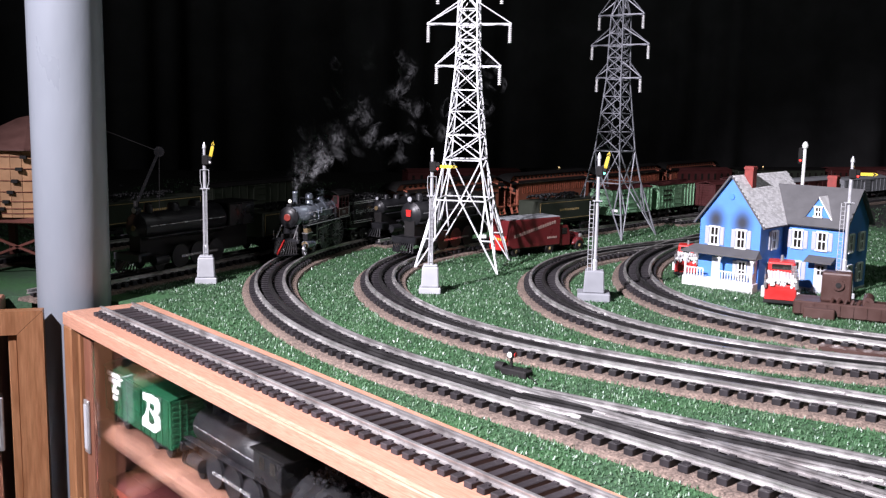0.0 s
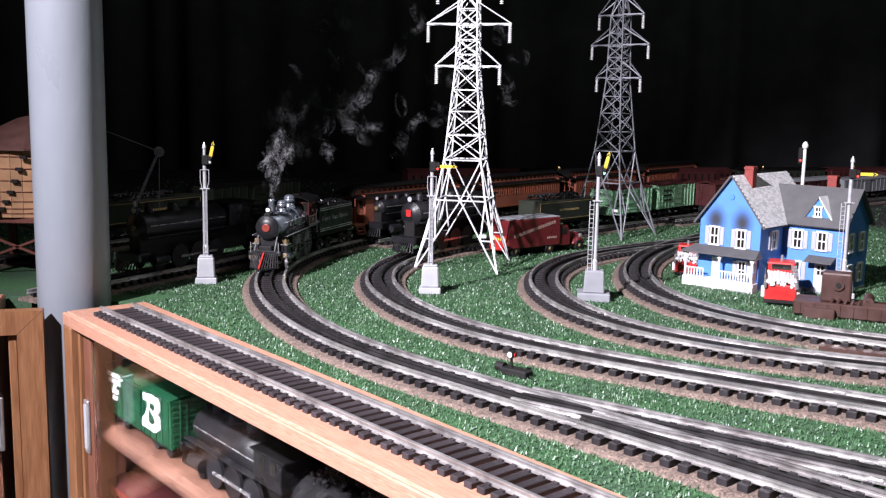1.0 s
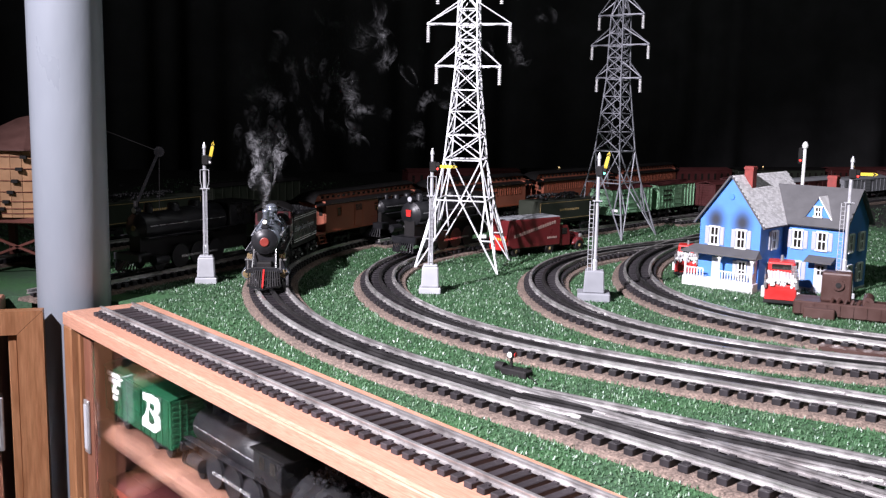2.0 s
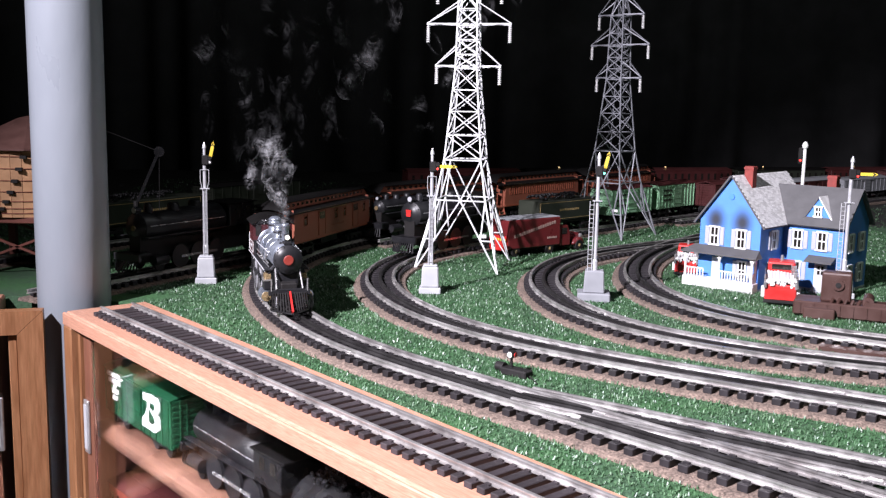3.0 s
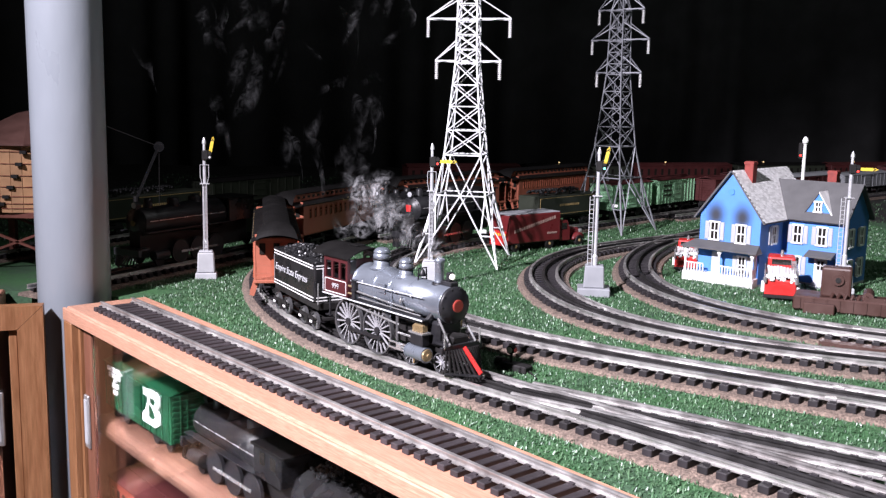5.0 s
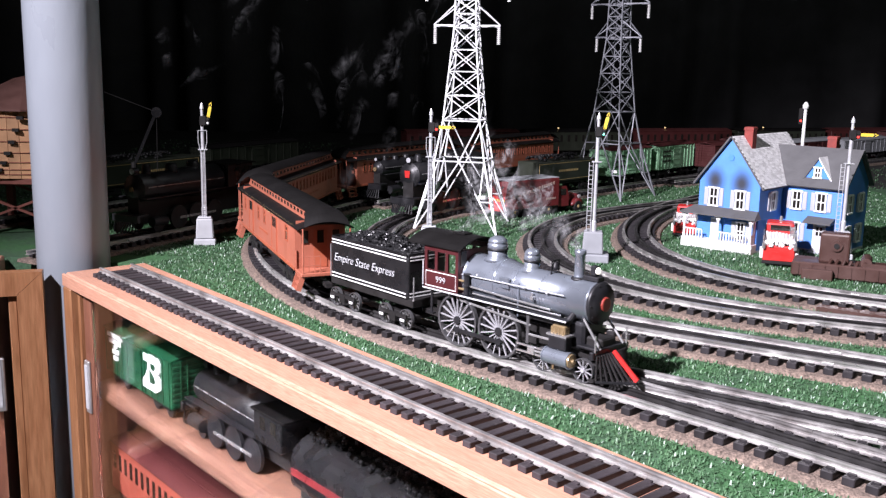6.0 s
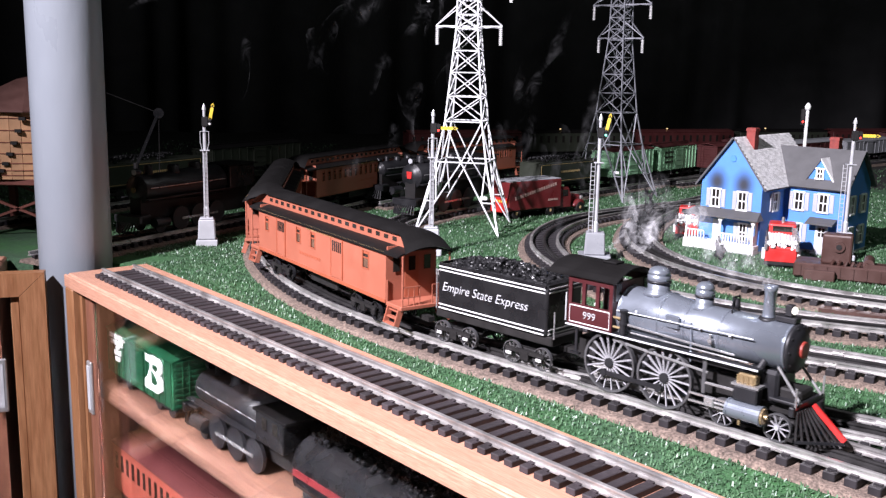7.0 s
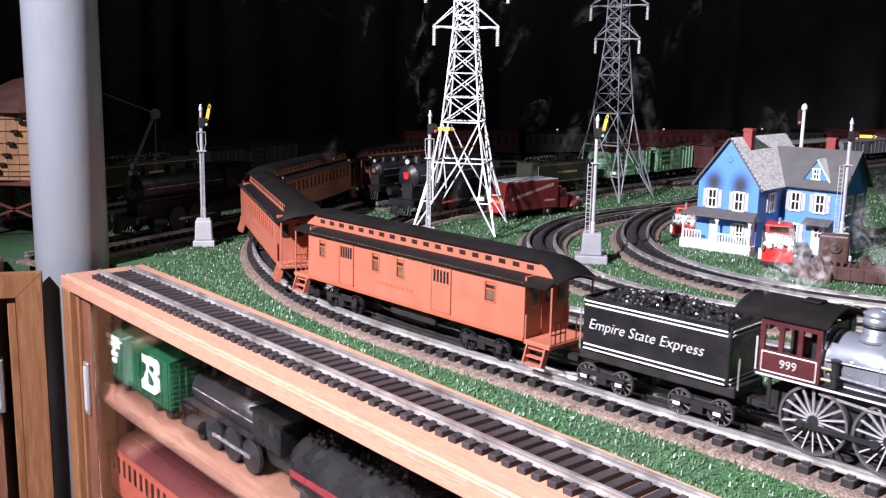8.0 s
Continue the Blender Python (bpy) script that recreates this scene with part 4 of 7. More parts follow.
    for sgn in (-1, 1):
        for i in range(n):
            a, b = i / n, (i + 1) / n
            za, zb = -0.0125 * a ** 2, -0.0125 * b ** 2
            xa, xb = sgn * (h + 0.003 + 0.024 * a), sgn * (h + 0.003 + 0.024 * b)
            ra = [bm.verts.new((xa, y * (1 + 0.5 * a), z + za)) for y, z in up]
            rb = [bm.verts.new((xb, y * (1 + 0.5 * b), z + zb)) for y, z in up]
            for j in range(len(up) - 1):
                bm.faces.new((ra[j], ra[j + 1], rb[j + 1], rb[j]))
    part("upper_roof", bm, M_ROOF, c, "satin black rounded upper roof")
    # underframe
    for x in (-0.088, 0.088):
        make_bogie(c, x, 0.036, 0.0085, False)
    part("battery_box", bx(-0.025, 0.030, -0.017, 0.017, 0.0100, 0.0210, bevel=0.001), M_MATTE, c)
    bm = bmesh.new()
    for y in (-0.012, 0.012):
        bar(bm, (-0.060, y, 0.0190), (-0.038, y, 0.0105), 0.001)
        bar(bm, (-0.038, y, 0.0105), (0.045, y, 0.0105), 0.001)
        bar(bm, (0.045, y, 0.0105), (0.062, y, 0.0190), 0.001)
    part("truss_rod", bm, M_MATTE, c)
    return c


COACH_LABEL = "orange wooden railway coach with black clerestory roof"
COACHES = [make_coach(COACH_LABEL)]
COACHES += [make_coach("orange passenger coach with a row of windows", False)]
for k in range(2):
    n0 = len(ROLLERS)
    cc = copy_thing(COACHES[1], Matrix.Identity(4))
    for o in cc.children_recursive:
        if o.name.startswith("wheel"):
            ROLLERS.append((o, 0.0085, o.matrix_basis.copy()))
    COACHES.append(cc)


def advance(t):
    """How far along the line the engine has come at t seconds."""
    return 0.41412 + 0.11402 * t + 0.0023967 * t ** 2 + 0.0010241 * t ** 3 - 0.00021031 * t ** 4 + 0.000011055 * t ** 5 + 0.008 * math.exp(-((t - 4.5) / 0.5) ** 2) - 0.002 * math.exp(-((t - 6.7) / 0.6) ** 2)


def ride(line, s, rear, front):
    """Pose of a vehicle whose two pivots stand on the line."""
    a, b = Vector(line.at(s + rear)[:2]), Vector(line.at(s + front)[:2])
    d = (b - a).normalized()
    o = a - d * rear
    return Matrix.Translation((o.x, o.y, RAIL_TOP)) @ Matrix.Rotation(math.atan2(d.y, d.x), 4, "Z")


def motions():
    times = [i / 15 for i in range(121)]
    coarse = [i / 10 for i in range(81)]
    walk(ENGINE, [(t, ride(LINE_A, advance(t), -0.046, -0.003)) for t in coarse])
    walk(LEAD_TRUCK, [(t, ride(LINE_A, advance(t), -0.046, -0.003).inverted() @ ride(LINE_A, advance(t) + 0.0570, -0.018, 0.018)) for t in coarse])
    walk(TENDER, [(t, ride(LINE_A, advance(t) - 0.1555, -0.0365, 0.0365)) for t in coarse])
    for i, c in enumerate(COACHES):
        walk(c, [(t, ride(LINE_A, advance(t) - 0.3905 - 0.333 * i, -0.088, 0.088)) for t in coarse])
    for w, r, rest in ROLLERS:
        walk(w, [(t, rest @ Matrix.Rotation(advance(t) / r, 4, "Y")) for t in times])
    for rod, sgn in RODS:
        ph = math.pi / 2 if sgn > 0 else 0.0
        rows = []
        for t in times:
            a = advance(t) / 0.0205 + ph
            rows.append((t, pose(0.0075 * math.sin(a), sgn * 0.0208, 0.0205 + 0.0075 * math.cos(a))))
        walk(rod, rows)
    puffs()

# ---- things on the layout ----
M_SILVER = mat("white_metal_lattice", (0.76, 0.77, 0.79), 0.4, metal=0.05, vary=0.08, scale=60)
M_MAST = mat("dull_silver_mast", (0.55, 0.56, 0.58), 0.4, metal=0.35, vary=0.12, scale=80)
M_GREYBASE = mat("pale_grey_plastic", (0.42, 0.43, 0.45), 0.5, vary=0.08, scale=60, bump=0.08, bump_scale=200)
M_BLUE = mat("sky_blue_clapboard", (0.07, 0.23, 0.62), 0.6, vary=0.08, scale=70)
M_SHINGLE = mat("dark_grey_roof_card", (0.085, 0.085, 0.088), 0.75, vary=0.12, scale=90, bump=0.15, bump_scale=300)
# light grey shingle, whitened to include the bright reflection on its slope
M_SHINGLE_PALE = mat("pale_sheen_shingle", (0.6, 0.6, 0.6), 0.6, vary=0.15, scale=120, per_object=0.22)
M_LOUVRE = mat("grey_louvre_paint", (0.4, 0.41, 0.43), 0.6, vary=0.08, scale=60)
M_BRICK = mat("red_chimney_brick", (0.23, 0.04, 0.032), 0.7, vary=0.2, scale=160, bump=0.3, bump_scale=200)
M_YELLOW = mat("yellow_signal_arm", (0.75, 0.55, 0.06), 0.45, vary=0.06, scale=90)
M_REDLIT = mat("lit_red_lens", (1.0, 0.05, 0.04), 0.3, emit=2.5)
M_GREENLIT = mat("lit_green_lens", (0.2, 1.0, 0.75), 0.3, emit=2.0)
M_VANRED = mat("dark_red_van_paint", (0.125, 0.016, 0.018), 0.35, vary=0.1, scale=60)
M_SMALLBAR = mat("faded_pale_lettering", (0.30, 0.20, 0.17), 0.6, vary=0.3, scale=200)
M_CREAM = mat("cream_wheel_paint", (0.6, 0.42, 0.2), 0.5, vary=0.1, scale=60)
M_BROWN = mat("dark_brown_plastic", (0.065, 0.032, 0.026), 0.45, vary=0.15, scale=50, bump=0.05, bump_scale=200)
M_MINT = mat("mint_green_car_paint", (0.32, 0.58, 0.36), 0.5, vary=0.08, scale=60)
M_CARGREEN = mat("bright_green_car_paint", (0.008, 0.066, 0.029), 0.4, vary=0.1, scale=50)
M_TANKWOOD = mat("orange_brown_stave_wood", (0.52, 0.29, 0.15), 0.6, vary=0.15, scale=60, per_object=0.15, bump=0.1, bump_scale=200)
M_RUST = mat("rust_brown_paint", (0.16, 0.05, 0.035), 0.6, vary=0.15, scale=60)
M_GREYROOF = mat("light_grey_roof", (0.3, 0.31, 0.33), 0.6, vary=0.12, scale=40)
M_WINE = mat("dark_wine_red_car", (0.075, 0.018, 0.018), 0.5, vary=0.12, scale=50)
M_OLIVE = mat("dark_olive_car", (0.03, 0.035, 0.025), 0.45, vary=0.12, scale=50)


def make_tower(m, label, M_SILVER):
    """Lattice power pylon on four splayed legs, three pairs of arms with insulators."""
    t = thing("power_pylon", m, label, "pylon", group="power pylons")
    lev = [(0.0, 0.059), (0.0975, 0.0355), (0.1535, 0.0262), (0.188, 0.0232), (0.2212, 0.0203), (0.2512, 0.0177), (0.281, 0.0152), (0.300, 0.0147), (0.320, 0.0143), (0.3393, 0.0139), (0.362, 0.0134), (0.3923, 0.0126), (0.425, 0.006), (0.46, 0.0008)]
    sides = [(1, 1), (-1, 1), (-1, -1), (1, -1)]
    for sx, sy in sides:
        bm = bmesh.new()
        rings = []
        for z, a in lev:
            w = 0.0012 if z < 0.15 else 0.00095
            rings.append([bm.verts.new((sx * a + dx * w, sy * a + dy * w, z)) for dx, dy in sides])
        for p, q in zip(rings, rings[1:]):
            for k in range(4):
                bm.faces.new((p[k], p[(k + 1) % 4], q[(k + 1) % 4], q[k]))
        bm.faces.new(rings[0][::-1])
        bm.faces.new(rings[-1])
        part("leg", bm, M_SILVER, t)
    for i, ((x0, y0), (x1, y1)) in enumerate(zip(sides, sides[1:] + sides[:1])):
        for k, ((za, a), (zb, b)) in enumerate(zip(lev, lev[1:-1])):
            A0, A1, B0, B1 = Vector((x0 * a, y0 * a, za)), Vector((x1 * a, y1 * a, za)), Vector((x0 * b, y0 * b, zb)), Vector((x1 * b, y1 * b, zb))
            if k == 0:
                mid = (B0 + B1) / 2
                half0, half1 = A0.lerp(B0, 0.45), A1.lerp(B1, 0.45)
                for p, q in ((A0, mid), (A1, mid), (B0, B1), (half0, A0.lerp(mid, 0.45)), (half1, A1.lerp(mid, 0.45)), (A0.lerp(mid, 0.45), B0), (A1.lerp(mid, 0.45), B1)):
                    bm = bmesh.new()
                    bar(bm, p, q, 0.0017)
                    part("brace", bm, M_SILVER, t)
            elif k == 1:
                mid = (A0 + A1) / 2
                for p, q in ((mid, B0), (mid, B1), (B0, B1)):
                    bm = bmesh.new()
                    bar(bm, p, q, 0.0017)
                    part("brace", bm, M_SILVER, t)
            else:
                for p, q in ((A0, B1), (A1, B0), (B0, B1)):
                    bm = bmesh.new()
                    bar(bm, p, q, 0.0014)
                    part("brace", bm, M_SILVER, t)
    for z, reach in ((0.284, 0.047), (0.3420, 0.060), (0.3945, 0.047)):
        a = part("cross_arm", bx(-reach, reach, -0.0022, 0.0022, z - 0.0016, z + 0.0016), M_SILVER, t)
        for sg in (-1, 1):
            bm = bmesh.new()
            for yy in (-0.0120, 0.0120):
                bar(bm, (sg * 0.0130, yy, z + 0.0002), (sg * reach, 0, z + 0.0002), 0.0014)
                bar(bm, (sg * 0.0130, yy, z + 0.030), (sg * reach, 0, z + 0.001), 0.0015)
            part("stay", bm, M_SILVER, a)
            bm = bmesh.new()
            prof = [(0.0006, 0)]
            for k in range(9):
                prof += [(0.0010, -0.0015 - k * 0.0026), (0.0027, -0.0022 - k * 0.0026), (0.0027, -0.0030 - k * 0.0026), (0.0011, -0.0034 - k * 0.0026)]
            lathe(bm, prof[::-1], 10, pose(sg * (reach - 0.0018), 0, z - 0.001))
            part("insulator", bm, M_WHITE, a, "ribbed white insulator")
    part("tag", bx(0.030, 0.040, -0.0465, -0.0445, 0.048, 0.0525), M_WHITE, t, "small white tag")
    return t


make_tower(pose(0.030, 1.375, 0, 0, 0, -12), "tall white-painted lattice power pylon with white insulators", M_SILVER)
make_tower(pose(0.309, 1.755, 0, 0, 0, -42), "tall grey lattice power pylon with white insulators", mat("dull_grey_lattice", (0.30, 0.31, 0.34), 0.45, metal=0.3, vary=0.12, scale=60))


def make_signal(x, y, rz, up, lit, tall_base=False, shift=0.0):
    g = thing("semaphore_signal", pose(x, y, 0, 0, 0, rz), "silver semaphore signal with yellow arm " + ("raised" if up else "level") + " on a grey base", "signal", group="semaphore signals")
    s = 0.0118
    bm = bmesh.new()
    if tall_base:
        box(bm, -0.0195, 0.0195, -0.0165, 0.0165, 0, 0.0105, bevel=0.0012)
        box(bm, -0.0125, 0.0125, -0.0115, 0.0115, 0.0105, 0.0370, bevel=0.0012)
    else:
        box(bm, -0.0133, 0.0133, -0.0105, 0.0105, 0, 0.0085, bevel=0.0012)
        box(bm, -0.0110, 0.0110, -0.0090, 0.0090, 0.0085, 0.0340, bevel=0.0015)
        box(bm, -0.0095, 0.0095, -0.0078, 0.0078, 0.0340, 0.0362, bevel=0.001)
    for v in bm.verts:
        if v.co.z > 0.02:
            v.co.x *= 0.90
            v.co.y *= 0.90
    part("base", bm, M_GREYBASE if not tall_base else mat("mid_grey_plastic", (0.26, 0.27, 0.29), 0.5, vary=0.08, scale=60), g, "moulded grey base")
    bm = bmesh.new()
    lathe(bm, [(0.0034, 0.036), (0.0034, 0.048), (0.0024, 0.050), (0.0021, 0.150), (0.0017, 0.151), (0.0017, 0.170), (0.0026, 0.1705), (0.0022, 0.1735), (0.0005, 0.178)], 12)
    part("mast", bm, M_MAST, g, smooth=False)
    part("platform", bx(-0.0058, 0.0058, -0.0045, 0.0045, 0.1198, 0.1210, bevel=0.0003), M_MAST, g)
    if shift == 0.0:
        bm = bmesh.new()
        for sx in (-1, 1):
            tube(bm, (sx * 0.0032, -0.003, 0.1210), (sx * 0.0052, -0.003, 0.1300), 0.00045, n=6)
            tube(bm, (sx * 0.0052, -0.003, 0.1300), (sx * 0.0052, -0.003, 0.1440), 0.00045, n=6)
        tube(bm, (-0.0052, -0.003, 0.1440), (0.0052, -0.003, 0.1440), 0.00045, n=6)
        part("guard_rail", bm, M_MAST, g)
    x0, x1 = shift - 0.0024, shift + 0.0024
    lad = part("ladder", tb((x0, -0.0045, 0.036), (x0, -0.0045, 0.1200), 0.0005, n=6), M_MAST, g)
    part("stringer", tb((x1, -0.0045, 0.036), (x1, -0.0045, 0.1200), 0.0005, n=6), M_MAST, lad)
    for k in range(15):
        part("rung", tb((x0, -0.0045, 0.040 + 0.0054 * k), (x1, -0.0045, 0.040 + 0.0054 * k), 0.0004, n=5), M_MAST, lad)
    h = part("signal_head", bx(-0.0030, 0.0050, -0.0045, 0.0020, 0.1500, 0.1620, bevel=0.001), M_MATTE, g, "black spectacle casting")
    bm = bmesh.new()
    for zz in (0.1535, 0.1590):
        tube(bm, (0.0065, -0.0040, zz), (0.0065, -0.0025, zz), 0.0026, n=14)
    part("spectacle", bm, M_MATTE, h)
    part("lamp", tb((0.0065, -0.0046, 0.1535), (0.0065, -0.0040, 0.1535), 0.0013, n=12), M_GREENLIT if lit == "green" else M_REDLIT if lit == "red" else M_WHITE, h, "small " + lit + " lamp")
    ang = 78 if up else 0
    m = pose(0.0065, -0.0036, 0.1563, 0, -ang, 0)
    bm = bmesh.new()
    prism(bm, [(0.003, -0.0019), (0.020, -0.0019), (0.020, 0.0019), (0.003, 0.0019)], -0.0004, 0.0004)
    arm = part("arm", bm, M_YELLOW, g, "yellow arm with black chevron", m=m)
    part("chevron", pm([(0.0170, -0.0019), (0.0185, -0.0019), (0.0200, 0), (0.0185, 0.0019), (0.0170, 0.0019), (0.0185, 0)], -0.0006, 0.0006), M_MATTE, arm)
    part("arm_tip", pm([(0.020, -0.0019), (0.0235, 0), (0.020, 0.0019), (0.0213, 0)], -0.0004, 0.0004), M_YELLOW, arm)
    return g


make_signal(-0.299, 1.197, 12, True, "white")
make_signal(-0.015, 1.162, 0, False, "red")
make_signal(0.183, 1.141, -8, True, "green", True, -0.0062)
make_signal(0.5005, 1.183, -10, False, "red", False, -0.0075)


def make_light_signal(x, y):
    g = thing("colour_light_signal", pose(x, y, 0, 0, 0, -15), "slim white mast with a lit red signal lamp", "signal")
    part("foot", bx(-0.009, 0.009, -0.009, 0.009, 0, 0.014, bevel=0.001), M_GREYBASE, g)
    part("mast", tb((0, 0, 0.014), (0, 0, 0.172), 0.0026, n=12), M_WHITE, g)
    bm = bmesh.new()
    lathe(bm, [(0.0026, 0.172), (0.0044, 0.174), (0.0048, 0.178), (0.0030, 0.182), (0.0005, 0.184)], 12)
    part("finial", bm, M_WHITE, g, smooth=True)
    h = part("lamp_head", bx(-0.0095, -0.0030, -0.0040, 0.0030, 0.148, 0.174, bevel=0.0015), M_MATTE, g)
    part("lamp", tb((-0.0062, -0.0052, 0.154), (-0.0062, -0.0040, 0.154), 0.0017, n=12), M_REDLIT, h, "glowing red lamp")


make_light_signal(0.574, 1.54)

# ---- the blue house ----


def soot_wall_material():
    """Blue clapboard with two soft soot stains above the upper windows."""
    m = mat("sooty_blue_clapboard", (0.07, 0.23, 0.62), 0.6, vary=0.08, scale=70)
    n, l = m.node_tree.nodes, m.node_tree.links
    b = n["Principled BSDF"]
    src = b.inputs["Base Color"].links[0].from_socket
    tc = n.new("ShaderNodeTexCoord")
    total = None
    for cx, cz in ((-0.0625, 0.0885), (-0.0255, 0.0875)):
        mp = n.new("ShaderNodeMapping")
        mp.vector_type = "POINT"
        mp.inputs["Location"].default_value = (-cx / 0.0175, 0, -cz / 0.0225)
        mp.inputs["Scale"].default_value = (1 / 0.0175, 0.0, 1 / 0.0225)
        l.new(tc.outputs["Object"], mp.inputs[0])
        ln = n.new("ShaderNodeVectorMath")
        ln.operation = "LENGTH"
        l.new(mp.outputs[0], ln.inputs[0])
        r = n.new("ShaderNodeMapRange")
        r.interpolation_type = "SMOOTHSTEP"
        r.inputs[1].default_value, r.inputs[2].default_value, r.inputs[3].default_value, r.inputs[4].default_value = 0.1, 1.15, 0.96, 0.0
        l.new(ln.outputs["Value"], r.inputs[0])
        if total is None:
            total = r.outputs[0]
        else:
            mx = n.new("ShaderNodeMath")
            mx.operation = "MAXIMUM"
            l.new(total, mx.inputs[0])
            l.new(r.outputs[0], mx.inputs[1])
            total = mx.outputs[0]
    mix = n.new("ShaderNodeMix")
    mix.data_type = "RGBA"
    l.new(total, mix.inputs[0])
    l.new(src, mix.inputs[6])
    mix.inputs[7].default_value = (0.012, 0.011, 0.011, 1)
    l.new(mix.outputs[2], b.inputs["Base Color"])
    return m


def house_window(parent, m, w=0.0115, h=0.0235, shutters=True, blown=False):
    """A sash window that stands proud of a wall; its plane is x-z, facing -y."""
    win = part("window", bx(-w / 2, w / 2, -0.0006, 0.0002, 0, h), M_DARKGLASS, parent, m=m)
    bm = bmesh.new()
    f = 0.0021
    box(bm, -w / 2 - f / 2, -w / 2 + f / 2, -0.0016, 0, 0, h)
    box(bm, w / 2 - f / 2, w / 2 + f / 2, -0.0016, 0, 0, h)
    box(bm, -w / 2 - f, w / 2 + f, -0.0020, 0, h - f / 2, h + f / 2)
    box(bm, -w / 2 - f, w / 2 + f, -0.0024, 0, -f / 2, f / 2)
    box(bm, -w / 2, w / 2, -0.0013, 0, h * 0.5 - 0.0008, h * 0.5 + 0.0008)
    box(bm, -0.0006, 0.0006, -0.0012, 0, 0, h)
    part("window_frame", bm, M_WHITE, win, "white sash frame")
    if shutters:
        for sg in (-1, 1):
            xs = sg * (w / 2 + f + 0.0027)
            bm = bx(xs - 0.0028, xs + 0.0028, -0.0011, 0, 0, h)
            for k in range(7):
                box(bm, xs - 0.0024, xs + 0.0024, -0.0015, -0.0010, 0.0015 + k * h / 7.2, 0.0015 + k * h / 7.2 + 0.0014)
            part("shutter", bm, M_LOUVRE, win, "pale grey louvred shutter")
    return win


def clapboards(parent, outline_x0, outline_x1, z0, z1, m, material, gable=None):
    """Thin overlapping boards over a wall face (plane x-z facing -y); gable: height of a peak above z1."""
    z = z0
    top = z1 + (gable or 0)
    while z < top - 0.001:
        if z < z1:
            a, b = outline_x0, outline_x1
        else:
            f = (z - z1) / gable
            mid = (outline_x0 + outline_x1) / 2
            a, b = outline_x0 + (mid - outline_x0) * f, outline_x1 + (mid - outline_x1) * f
        hh = min(0.0024, top - z)
        if b - a > 0.002:
            bm = bmesh.new()
            v = [bm.verts.new(p) for p in ((a, -0.0006, z), (b, -0.0006, z), (b, -0.0001, z + hh), (a, -0.0001, z + hh), (a, 0.0, z), (b, 0.0, z))]
            bm.faces.new((v[0], v[1], v[2], v[3]))
            bm.faces.new((v[4], v[5], v[1], v[0]))
            part("clapboard", bm, material, parent, m=m)
        z += 0.0024


